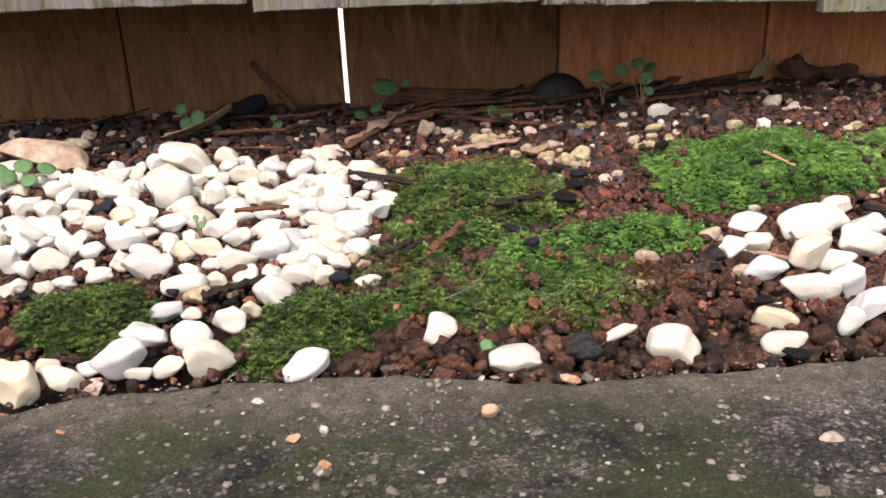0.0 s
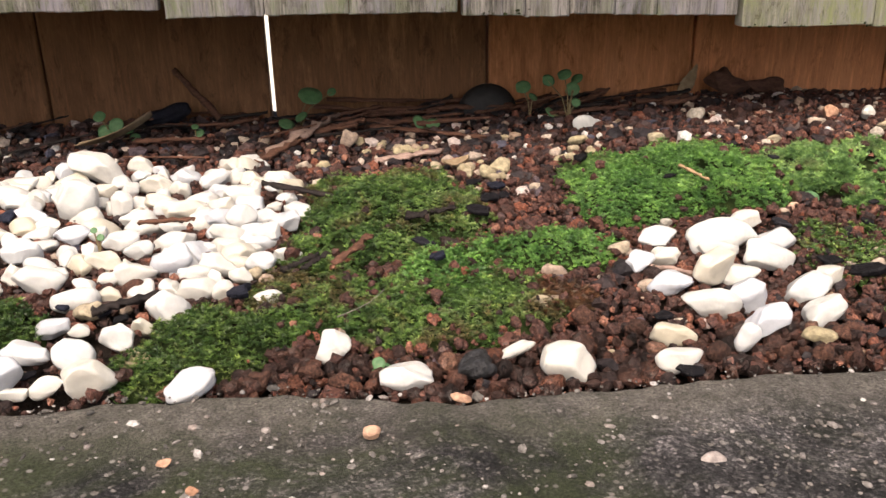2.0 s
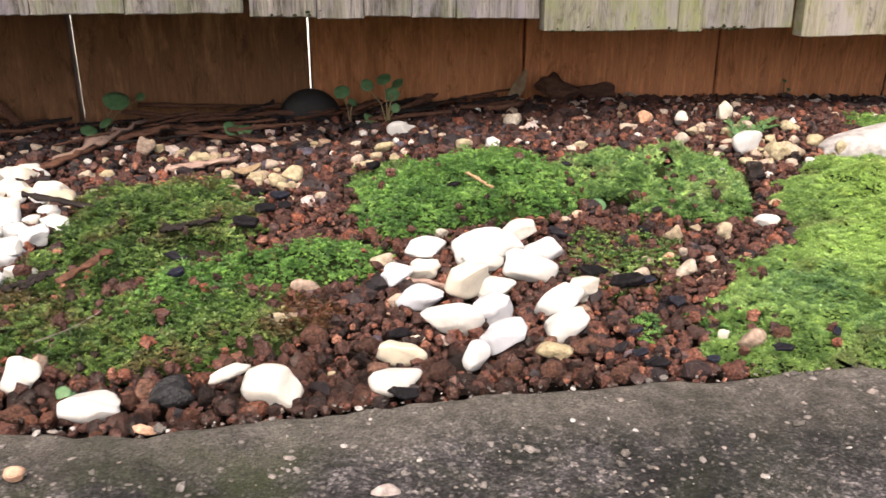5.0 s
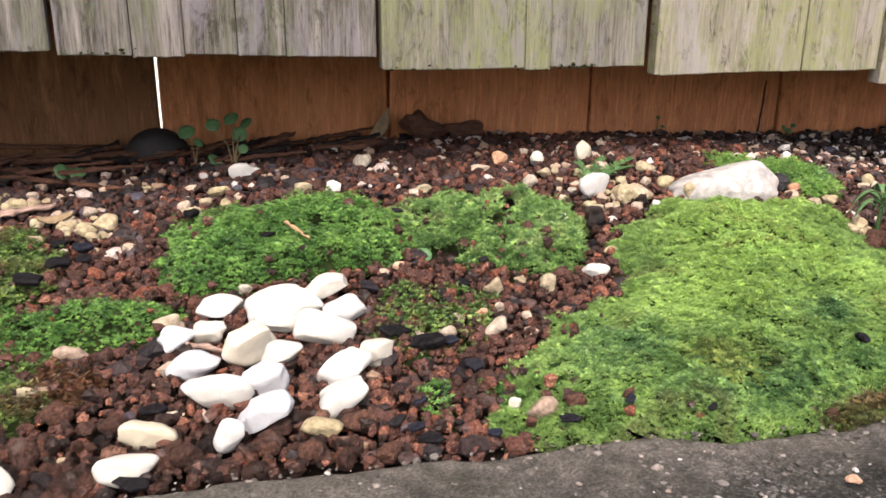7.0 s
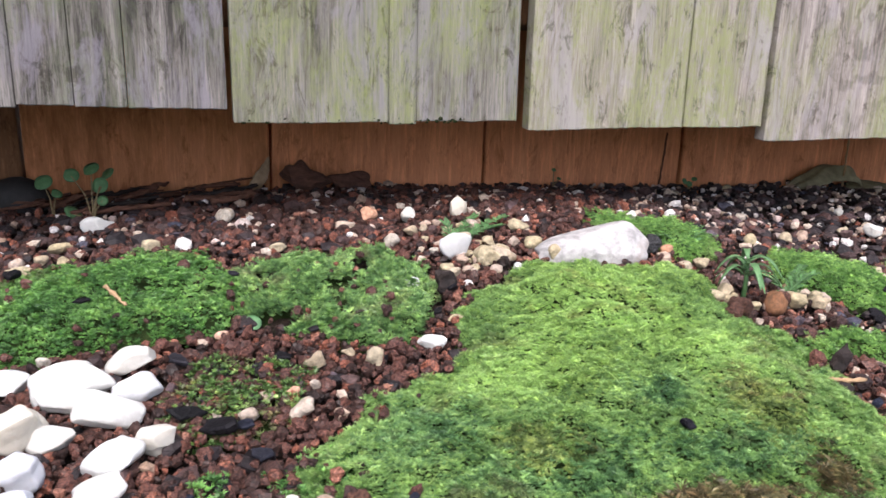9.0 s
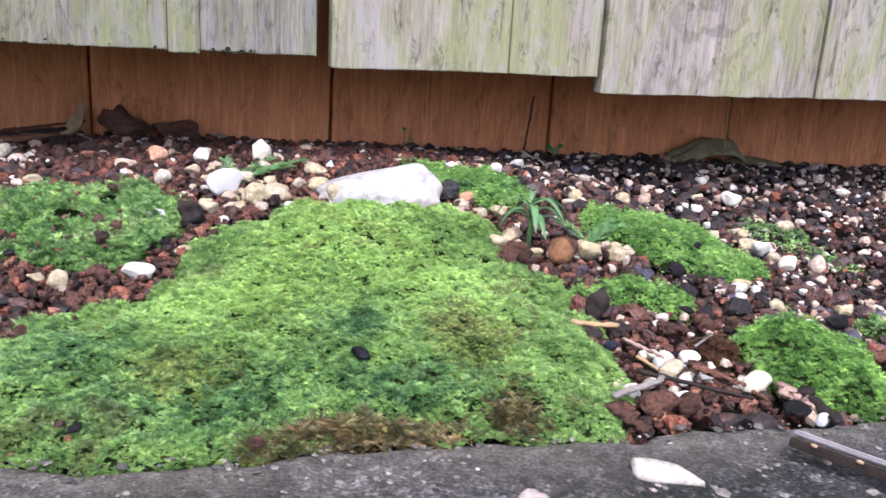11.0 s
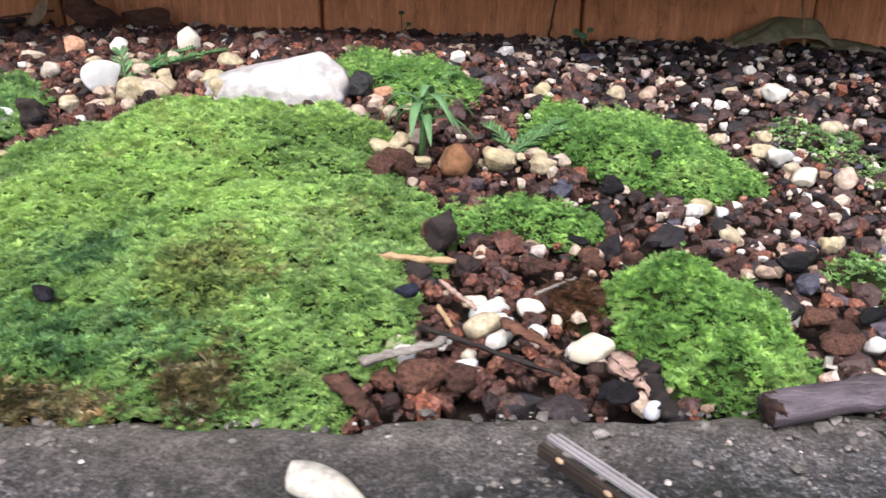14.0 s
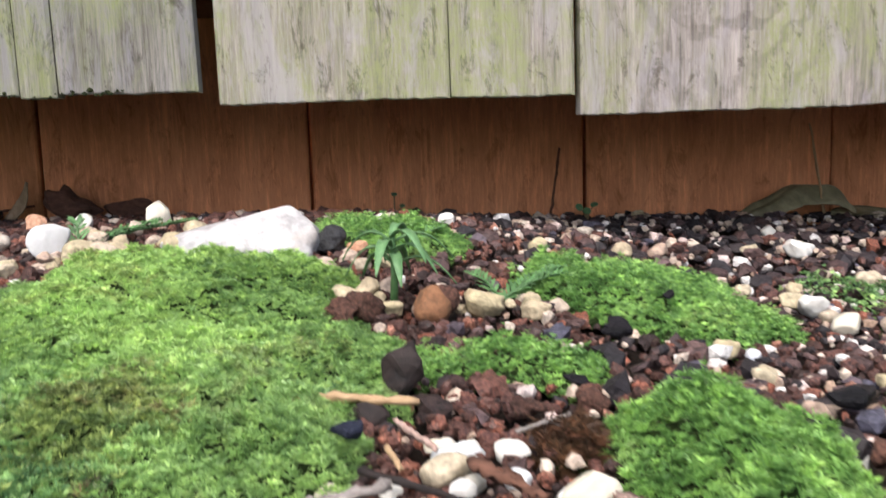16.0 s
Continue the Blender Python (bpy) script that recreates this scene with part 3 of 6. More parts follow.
def slate_chip(x, y, sx, sy, sz):
    """A flat angular flake with a broken rim."""
    stone_count[0] += 1
    r = np.random.default_rng(1000 + stone_count[0])
    k = int(r.integers(7, 11))
    ang = np.sort(np.linspace(0, 6.283, k, endpoint=False) + r.uniform(-0.35, 0.35, k))
    rad = r.uniform(0.55, 1.08, k)
    thick = max(0.0011, min(0.3 * sx, sz * 0.32))
    rows = []
    for shrink, z in ((0.86, -0.5), (1.0, -0.2), (1.0, 0.25), (0.82, 0.5)):
        rows += [(math.cos(a) * q * shrink * sx / 2, math.sin(a) * q * shrink * max(sy, 0.5 * sx) / 2, z * thick * (1 + 0.3 * math.cos(a))) for a, q in zip(ang, rad)]
    f = [tuple(range(k - 1, -1, -1)), tuple(range(3 * k, 4 * k))]
    for s in range(3):
        f += [(s * k + q, s * k + (q + 1) % k, (s + 1) * k + (q + 1) % k, (s + 1) * k + q) for q in range(k)]
    up = max(0.0, float(mossy(np.array([x]), np.array([y]))[0]))
    ob = mesh_ob("slate_chip", rows, f, M_SLATE)
    ob.matrix_world = pose(x, y, float(lay(x, y)) + 0.0045 + thick * 0.4 + up, r.uniform(8, 34), r.uniform(-16, 16), r.uniform(-40, 40))
    return tagged(ob, "thin black slate chip lying on the bed", "stone chip", "black slate chips")


def pale_flake(x, y, sx, sy, sz):
    return stone("pale_stone", "pale pinkish stone set flat in the concrete", "stone", "stones in the concrete", M_FLAKE, x, y, sx, sy, 0.004, base=ICO2, cuts=6, sink=0.5)


def scatter(name, label, material, x, y, size, base=ICO1, lift=0.0, squash=(0.6, 1.0), rough=0.32, cuts=2, category="gravel", crumb=0.05):
    """Gravel: many small stones in one mesh of kind stuff."""
    count = len(x)
    r = np.random.default_rng(len(name) * 13 + count)
    bank = []
    for _ in range(30):
        k = chipped(base[0], cuts, rough, r)
        k = k * (1 + crumb * r.normal(0, 1, (len(k), 1)))
        bank.append(k / np.abs(k).max(0))
    bank = np.array(bank)
    v = bank[r.integers(0, 30, count)] * 0.5
    s = size[:, None] * np.stack([np.ones(count), r.uniform(0.6, 1.0, count), r.uniform(*squash, count)], 1)
    v = v * s[:, None, :]
    ang = r.uniform(0, 6.283, count)
    tilt = r.normal(0, 0.35, count)
    c, sn = np.cos(tilt)[:, None], np.sin(tilt)[:, None]
    vy, vz = v[..., 1] * c - v[..., 2] * sn, v[..., 1] * sn + v[..., 2] * c
    c, sn = np.cos(ang)[:, None], np.sin(ang)[:, None]
    vx, vy = v[..., 0] * c - vy * sn, v[..., 0] * sn + vy * c
    z = lay(x, y) + lift
    w = np.stack([vx + x[:, None], vy + y[:, None], vz + np.asarray(z)[:, None]], 2).reshape(-1, 3)
    f = (base[1][None] + (np.arange(count) * len(base[0]))[:, None, None]).reshape(-1, 3)
    ob = mesh_ob(name, w, f, material)
    return tagged(ob, label, category, kind="stuff")


# ---- ground, slab ----


def spaced(fine0, fine1, step, far):
    out = [fine1]
    d = step
    while out[-1] < far:
        d *= 1.5
        out.append(out[-1] + d)
    low = [fine0]
    d = step
    while low[-1] > -far:
        d *= 1.5
        low.append(low[-1] - d)
    return np.array(low[::-1] + list(np.arange(fine0 + step, fine1, step)) + out)


def grid_faces(nx, ny):
    i, j = np.meshgrid(np.arange(nx - 1), np.arange(ny - 1), indexing="ij")
    a = (i * ny + j).ravel()
    return np.stack([a, a + ny, a + ny + 1, a + 1], 1)


gx, gy = spaced(-0.45, 1.05, 0.006, 90), spaced(0.20, 0.64, 0.006, 90)
X, Y = np.meshgrid(gx, gy, indexing="ij")
Z = lay(X, Y) - 0.004 + 0.004 * (vnoise(X, Y, 60, 1) - 0.5) + 0.003 * (vnoise(X, Y, 170, 2) - 0.5)
Z = np.where(Y < edge(X) - 0.004, Z - 0.03, Z)
# ground drops behind the fence so the sun reaches the paving
Z = np.where(Y > 0.66, -0.60, Z)
tagged(mesh_ob("ground", np.stack([X, Y, Z], 2).reshape(-1, 3), grid_faces(len(gx), len(gy)), M_SOIL, smooth=True), "dark damp soil under gravel and moss", "soil", kind="structure")

sx_ = np.concatenate([np.linspace(-4, -0.5, 15)[:-1], np.arange(-0.5, 1.1, 0.003), np.linspace(1.1, 5, 16)])
sv = np.concatenate([np.linspace(-3.2, -0.3, 12)[:-1], np.linspace(-0.3, -0.016, 60), np.linspace(-0.014, 0, 10)])
X, V = np.meshgrid(sx_, sv, indexing="ij")
E_ = edge(X)
near = np.abs(V) < 0.3
Z = slab_top(X) + np.where(near, 0.0018 * (vnoise(X, V, 40, 6) - 0.5) + 0.0012 * (vnoise(X, V, 160, 7) - 0.5), 0)
fall = np.clip((V + 0.010) / 0.010, 0, 1)
Z = Z - 0.006 * fall ** 2.2
top = np.stack([X, E_ + V, Z], 2)
skirt = top[:, -1:, :].copy()
skirt[:, :, 2] -= 0.05
allv = np.concatenate([top, skirt], 1)
tagged(mesh_ob("pavement", allv.reshape(-1, 3), grid_faces(len(sx_), len(sv) + 1), M_CONCRETE, smooth=True), "old weathered concrete slab with algae stains and a rough edge", "concrete slab", kind="structure")
# grit that stands out of the concrete
count = 11000
ax = rng.uniform(-0.30, 0.72, count)
ay = edge(ax) - np.abs(rng.normal(0, 0.09, count)) - 0.002
size = np.clip(rng.lognormal(-6.98, 0.58, count), 0.0005, 0.0040)
grit = scatter("slab_grit", "small worn stones set in the concrete", M_AGG, ax, ay, size, squash=(0.35, 0.6), category="grit")
co = np.empty(len(grit.data.vertices) * 3)
grit.data.vertices.foreach_get("co", co)
co = co.reshape(-1, 3)
per = np.repeat(slab_top(ax) - lay(ax, ay) - 0.0001, len(ICO1[0]))
co[:, 2] += per
grit.data.vertices.foreach_set("co", co.ravel())
grit.data.update()
# an assumed sunlit yard behind the fence, sunk and pale to brighten the slits
bm = bmesh.new()
bmesh.ops.create_grid(bm, x_segments=8, y_segments=8, size=1)
bmesh.ops.transform(bm, matrix=Matrix.Translation((0.3, 6.0, -0.580)) @ Matrix.Diagonal((12, 5.0, 1, 1)), verts=bm.verts)
tagged(part("paving_behind_fence", bm, M_PAVE), "sunlit pale paving assumed behind the fence", "paving", kind="structure")

# ---- fence ----
fence = tagged(new("fence"), "weathered double-sided wooden fence with grey, lichened front boards", "fence")
fence.location = (0.3, 0.54, 0.0)
FO = np.array(fence.location)


def board(name, x0, x1, y, z0, z1, top, thick, material, seed, cracks=(), parent=fence, rag=0.0007, depth=0.0025):
    """A board from x0 to x1 with a ragged foot (z0 to z1) and open cracks at the given fractions of its width."""
    r = np.random.default_rng(seed)
    cuts = [0.0, *cracks, 1.0]
    verts, faces = [], []
    for a, c in zip(cuts, cuts[1:]):
        xa, xb = x0 + (x1 - x0) * a + (0.00022 if a else 0), x0 + (x1 - x0) * c - (0.00022 if c < 1 else 0)
        n_ = max(3, int((xb - xa) / 0.0012))
        xs = np.linspace(xa, xb, n_)
        foot = z0 + (z1 - z0) * (xs - x0) / (x1 - x0) + rag * (vnoise(xs, 0 * xs, 60, seed) - 0.5) + rag * 1.2 * (vnoise(xs, 0 * xs, 600, seed + 9) - 0.5) + r.uniform(-0.0008, 0.0008)
        step = len(verts)
        face_y = y + r.uniform(-0.0004, 0.0004)
        for side in (0, 1):
            for zi, dz in enumerate([0.0, 0.0005, 0.012, 0.03, 0.06, 0.1, 0.2, None]):
                for k, xv in enumerate(xs):
                    zz = top if dz is None else foot[k] + dz
                    lean = 0.0012 * math.sin(zz * 22 + seed) if dz else 0
                    inset = 0.0008 if (k in (0, n_ - 1)) else 0
                    if zi == 0:
                        inset += 0.0003
                    yy = face_y + inset + depth * 0.15 * (vnoise(xv, zz, 45, seed + 3) - 0.5) if side == 0 else face_y + thick - inset
                    verts.append((float(xv) + lean * 0.4 - FO[0], float(yy) - FO[1], float(zz) - FO[2]))
        rows = 8
        at = lambda s, zi, k: step + (s * rows + zi) * n_ + k
        for zi in range(rows - 1):
            for k in range(n_ - 1):
                faces.append((at(0, zi, k), at(0, zi, k + 1), at(0, zi + 1, k + 1), at(0, zi + 1, k)))
                faces.append((at(1, zi, k + 1), at(1, zi, k), at(1, zi + 1, k), at(1, zi + 1, k + 1)))
            faces.append((at(1, zi, 0), at(0, zi, 0), at(0, zi + 1, 0), at(1, zi + 1, 0)))
            faces.append((at(0, zi, n_ - 1), at(1, zi, n_ - 1), at(1, zi + 1, n_ - 1), at(0, zi + 1, n_ - 1)))
        for k in range(n_ - 1):
            faces.append((at(0, 0, k + 1), at(0, 0, k), at(1, 0, k), at(1, 0, k + 1)))
            faces.append((at(0, rows - 1, k), at(0, rows - 1, k + 1), at(1, rows - 1, k + 1), at(1, rows - 1, k)))
    return mesh_ob(name, verts, faces, material, parent)


TOP = 1.1
for seed, (x0, x1, y, z0, z1, material, cracks) in enumerate([
    (-0.7630, -0.6210, 0.478, 0.0880, 0.0870, M_GREY, (0.4,)),
    (-0.6180, -0.4790, 0.477, 0.0870, 0.0860, M_GREY, (0.7,)),
    (-0.4760, -0.3360, 0.478, 0.0860, 0.0850, M_GREY, (0.3,)),
    (-0.3330, -0.1930, 0.477, 0.0870, 0.0850, M_GREY, (0.55,)),
    (-0.1937, -0.0481, 0.478, 0.0835, 0.0820, M_GREY, (0.36,)),
    (-0.0450, 0.0920, 0.477, 0.0790, 0.0780, M_GREY, (0.33, 0.62)),
    (0.0951, 0.2344, 0.477, 0.0755, 0.0715, M_GREY, (0.22, 0.38, 0.545, 0.70)),
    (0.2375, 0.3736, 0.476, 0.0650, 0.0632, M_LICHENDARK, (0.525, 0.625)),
    (0.3811, 0.5163, 0.477, 0.0584, 0.0579, M_LICHEN, (0.645,)),
    (0.5182, 0.6465, 0.475, 0.0512, 0.0512, M_KNOTTED, ()),
    (0.6500, 0.7890, 0.477, 0.0510, 0.0500, M_LICHEN, (0.6,)),
    (0.7920, 0.9310, 0.477, 0.0490, 0.0480, M_LICHEN, (0.3,)),
    (0.9350, 1.0750, 0.477, 0.0470, 0.0460, M_LICHEN, (0.5,)),
    (1.0780, 1.2180, 0.477, 0.0450, 0.0440, M_GREY, (0.5,)),
    (1.2210, 1.3610, 0.477, 0.0430, 0.0420, M_GREY, (0.5,))]):
    board("front_board", x0, x1, y, z0, z1, TOP, 0.010, material, 20 + seed, cracks)
r = np.random.default_rng(31)
for x0, x1, z in ((0.239, 0.302, 0.0650), (0.302, 0.346, 0.0637), (0.103, 0.133, 0.0755)):
    for _ in range(26 if x0 > 0.2 else 8):
        v, f = ICO1
        s = r.uniform(0.0002, 0.0007)
        v = v * (1 + r.normal(0, 0.35, (len(v), 1))) * (s * 1.7, s * 0.5, s)
        mesh_ob("moss_crumb", v + (r.uniform(x0, x1) - FO[0], 0.476 - FO[1], z + abs(r.normal(0, 0.0011)) - FO[2]), f, M_CRUMB, fence)
JOINTS = [-0.807, -0.672, -0.537, -0.407, -0.275, -0.1409, -0.0066, 0.1306, 0.2678, 0.4043, 0.5494, 0.6863, 0.831, 0.976, 1.116, 1.256]
GAPS = {-0.0066: 0.0036, 0.1306: 0.0020}
for seed, (a, c) in enumerate(zip(JOINTS, JOINTS[1:])):
    # boards further left take the stains with shade mixed in
    board("back_board", a + GAPS.get(a, 0.0016) / 2, c - GAPS.get(c, 0.0016) / 2, 0.605 + 0.001 * (seed % 2), -0.03, -0.03, TOP, 0.018, M_BROWN if c > 0.28 else M_BROWNMID if c > 0.14 else M_BROWNDULL if c > 0 else M_BROWNSHADE, 60 + seed, rag=0.001, depth=0.001)
# unseen strips added behind the closed joints to stop light coming through
for x in JOINTS[1:-1]:
    if x not in GAPS:
        bm = bmesh.new()
        bmesh.ops.create_cube(bm, size=1)
        bmesh.ops.transform(bm, matrix=Matrix.Translation((x - FO[0], 0.632 - FO[1], TOP / 2 - 0.02)) @ Matrix.Diagonal((0.02, 0.008, TOP, 1)), verts=bm.verts)
        part("batten", bm, M_BROWN, fence)
# unseen rails; the lower is added to shade the back boards' upper part
for z, y, deep in ((0.125, 0.560, 0.087), (0.95, 0.5465, 0.114)):
    bm = bmesh.new()
    bmesh.ops.create_cube(bm, size=1)
    bmesh.ops.transform(bm, matrix=Matrix.Translation((0.0, y - FO[1], z)) @ Matrix.Diagonal((2.2, deep, 0.04, 1)), verts=bm.verts)
    bmesh.ops.bevel(bm, geom=bm.edges[:], offset=0.003, segments=2, affect="EDGES")
    # shaded stain here too, so the slots between front boards stay dark
    part("rail", bm, M_BROWNSHADE, fence)

# ---- moss ----


def cushion(x, y, blobs, steep=1.5, power=0.55):
    """Height of a moss cushion made of ellipses (x, y, rx, ry, turn, height) at points x, y; below 0 outside."""
    best = np.full(np.shape(x), -1.0)
    for bx, by, rx, ry, turn, h in blobs:
        c, s = math.cos(radians(turn)), math.sin(radians(turn))
        u, v = (x - bx) * c + (y - by) * s, -(x - bx) * s + (y - by) * c
        wob = (0.42 * (vnoise(x, y, 38, 11) - 0.5) + 0.30 * (vnoise(x, y, 110, 12) - 0.5)) * min(1, 0.034 / min(rx, ry))
        q = 1 - np.sqrt((u / rx) ** 2 + (v / ry) ** 2) + wob
        one = np.where(q > 0, h * np.clip(q * steep, 0, 1) ** power, -1)
        best = np.where((best > 0) & (one > 0), (np.maximum(best, 0) ** 4 + np.maximum(one, 0) ** 4) ** 0.25, np.maximum(best, one))
    return best


mosses = []


def moss(label, material, blobs, gap=0.0013, length=0.0026, feather=0.0, bare=0.0, seed=0, bump_=0.0035, flat=0.9, steep=1.5, power=0.55, deep=True, pit=0.27, wide=0.24, tuft=0.0024, lift_=0.0012, leaves=12, others=()):
    """A moss cushion: a bed and thousands of small leafy shoots on it."""
    if deep:
        mosses.append((blobs, steep, power))
    r = np.random.default_rng(300 + seed)
    arr = np.array(blobs)
    reach = arr[:, 2:4].max(1) * 1.35
    x0, x1 = (arr[:, 0] - reach).min(), (arr[:, 0] + reach).max()
    y0, y1 = (arr[:, 1] - reach).min(), (arr[:, 1] + reach).max()

    def height(x, y):
        h = cushion(x, y, blobs, steep, power)
        return h, lay(x, y) + np.maximum(h, 0) + bump_ * (vnoise(x, y, 90, 21) - 0.5) + bump_ * 0.6 * (vnoise(x, y, 260, 22) - 0.5) + tuft * (vnoise(x, y, 380, 23) - 0.5)
    thing = tagged(new("moss_patch"), label, "moss", "moss cushions")
    thing.location = (float(arr[0, 0]), float(arr[0, 1]), float(lay(arr[0, 0], arr[0, 1])))
    org = np.array(thing.location)
    # bed
    gx_, gy_ = np.arange(x0, x1, 0.003), np.arange(y0, y1, 0.003)
    X, Y = np.meshgrid(gx_, gy_, indexing="ij")
    h, z = height(X, Y)
    keep = (h > 0) & (Y > edge(X) - 0.002)
    f = grid_faces(len(gx_), len(gy_))
    f = f[keep.ravel()[f].all(1)]
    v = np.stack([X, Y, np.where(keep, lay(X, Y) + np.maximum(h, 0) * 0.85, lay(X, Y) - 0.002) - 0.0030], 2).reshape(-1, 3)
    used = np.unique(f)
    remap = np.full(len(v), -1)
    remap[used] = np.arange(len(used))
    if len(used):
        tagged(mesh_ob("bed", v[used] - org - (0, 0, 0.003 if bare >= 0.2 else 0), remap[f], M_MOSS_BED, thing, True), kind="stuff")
    # shoots
    gx_, gy_ = np.arange(x0, x1, gap), np.arange(y0, y1, gap)
    X, Y = np.meshgrid(gx_, gy_, indexing="ij")
    X = X.ravel() + r.uniform(-0.95, 0.95, X.size) * gap
    Y = Y.ravel() + r.uniform(-0.95, 0.95, Y.size) * gap
    h, z = height(X, Y)
    ok = h > 0
    ok &= Y > edge(X) - 0.007
    ok &= vnoise(X, Y, 420, 61) * 0.6 + vnoise(X, Y, 170, 62) * 0.4 > pit
    if bare:
        ok &= vnoise(X, Y, 75, 31 + seed) > bare * (0.7 + 0.6 * vnoise(X, Y, 400, 32))
    X, Y, z = X[ok], Y[ok], z[ok]
    hx = (height(X + 0.002, Y)[1] - z) / 0.002
    hy = (height(X, Y + 0.002)[1] - z) / 0.002
    nrm = np.stack([-np.clip(hx, -1, 1) * 0.6, -np.clip(hy, -1, 1) * 0.6, np.ones_like(X)], 1)
    nrm /= np.linalg.norm(nrm, axis=1)[:, None]
    count = len(X)
    k = leaves
    grow = r.uniform(0.6, 1.25, (count, 1)) * (0.7 + 0.6 * vnoise(X, Y, 330, 51))[:, None]
    ang = r.uniform(0, 6.283, count)[:, None] + np.arange(k)[None] * 2.4 + r.normal(0, 0.2, (count, k))
    steep_ = np.where(np.arange(k) < 0.6 * k, r.uniform(0.35, 1.2, (count, k)), r.uniform(1.3, 3.2, (count, k))) * flat
    size = length * grow * r.uniform(0.7, 1.2, (count, k)) * np.where(np.arange(k) < 0.6 * k, 1.0, 0.75)
    d = np.stack([np.cos(ang), np.sin(ang), steep_], 2)
    if feather:
        way = 6.283 * vnoise(X, Y, 70, 41 + seed) * 1.6 + r.normal(0, 0.8, count)
        d[..., 0] += feather * np.cos(way)[:, None]
        d[..., 1] += feather * np.sin(way)[:, None] - 0.25 * feather
    d += nrm[:, None, :] * 0.3
    d /= np.linalg.norm(d, axis=2)[..., None]
    side = np.cross(d, nrm[:, None, :] + 0.01)
    side /= np.maximum(np.linalg.norm(side, axis=2), 1e-6)[..., None]
    kind_ = np.zeros(count, int)
    for q, (_, spots) in enumerate(others):
        deepness = cushion(X, Y, [(*spot[:5], 1.0) for spot in spots], 1.0, 1.0)
        kind_[deepness * 1.5 > r.uniform(0, 1, count)] = q + 1
    root = np.stack([X, Y, z - 0.0004 + r.normal(0, 1, count) * lift_], 1)
    wid = (size * wide * r.choice([-1.0, 1.0], (count, k)))[..., None] * side
    tip = root[:, None] + d * size[..., None] - nrm[:, None, :] * (size * 0.12)[..., None]
    midp = root[:, None] + d * size[..., None] * 0.45 + nrm[:, None, :] * (size * 0.10)[..., None] + wid
    for q, turf in enumerate((material, *[other for other, _ in others])):
        some = kind_ == q
        tufts = int(some.sum())
        verts = np.concatenate([root[some, None, :], np.stack([midp[some], tip[some]], 2).reshape(tufts, 2 * k, 3)], 1).reshape(-1, 3)
        start = np.arange(tufts)[:, None] * (2 * k + 1)
        leaf_ = start + 1 + 2 * np.arange(k)[None]
        faces = np.stack([np.repeat(start, k, 1), leaf_, leaf_ + 1], 2).reshape(-1, 3)
        tagged(mesh_ob("turf", verts - org, faces, turf, thing), kind="stuff")
    return thing


BIG = [(0.3653, 0.3257, 0.0698, 0.0922, -18, 0.0105), (0.2954, 0.2893, 0.0644, 0.0441, 14, 0.0080), (0.3835, 0.3699, 0.0467, 0.0349, 0, 0.0155), (0.3975, 0.2950, 0.0421, 0.0634, 0, 0.0115)]
moss("broad mound of bright yellow-green feather moss", M_MOSS_BRIGHT, BIG, 0.00074, 0.00180, 0.45, pit=0.16, leaves=18, wide=0.075, seed=1, bump_=0.0026, steep=1.5, power=0.60, tuft=0.0030, lift_=0.0005,
     others=((M_MOSS_LIME, [(0.3850, 0.3860, 0.0560, 0.0360, 0), (0.3600, 0.3620, 0.0480, 0.0360, 0), (0.3300, 0.3250, 0.0460, 0.0320, 0), (0.3900, 0.3300, 0.0420, 0.0340, 0)]),
             (M_MOSS_DEEP, [(0.2753, 0.2959, 0.0237, 0.0237, 0), (0.3569, 0.2984, 0.0156, 0.0110, 0), (0.3100, 0.2680, 0.0480, 0.0170, 0), (0.3720, 0.2660, 0.0340, 0.0120, 0), (0.4233, 0.3072, 0.0096, 0.0074, 0)]),
             (M_MOSS_STRAW, [(0.3879, 0.2880, 0.0141, 0.0196, 0), (0.3882, 0.2846, 0.0162, 0.0282, 0), (0.4223, 0.3408, 0.0110, 0.0080, 0), (0.3073, 0.2814, 0.0171, 0.0162, 0)]),
             (M_MOSS_DEAD, [(0.3310, 0.2470, 0.0140, 0.0080, 0), (0.3480, 0.2465, 0.0170, 0.0090, 0), (0.3640, 0.2475, 0.0150, 0.0090, 0), (0.3896, 0.2520, 0.0120, 0.0130, 0)])))
moss("olive-brown moss cushion beside the white pebbles", M_MOSS_OLIVE, [(0.0521, 0.4141, 0.0422, 0.0472, 0, 0.0110), (0.0332, 0.3698, 0.0274, 0.0212, 0, 0.0070)], 0.00102, 0.00180, bare=0.12, seed=2, feather=0.25, pit=0.22, wide=0.13, leaves=14, tuft=0.0028)
moss("green moss cushion in the middle of the bed", M_MOSS_GREEN, [(0.1052, 0.3535, 0.0321, 0.0203, 0, 0.0090), (0.0672, 0.3422, 0.0243, 0.0214, 0, 0.0060), (0.1190, 0.3560, 0.0190, 0.0180, 0, 0.0070)], 0.00102, 0.00180, bare=0.1, seed=3, feather=0.25, pit=0.22, wide=0.13, leaves=14, tuft=0.0028)
moss("thin patchy moss strewn with red gravel", M_MOSS_OLIVE, [(0.0524, 0.3146, 0.0434, 0.0339, 0, 0.0040), (0.0167, 0.3319, 0.0257, 0.0362, 0, 0.0050), (0.0814, 0.3269, 0.0272, 0.0322, 0, 0.0040)], 0.00102, 0.00180, bare=0.10, seed=4, lift_=0.0010, feather=0.25, pit=0.22, wide=0.13, leaves=14, tuft=0.0028)
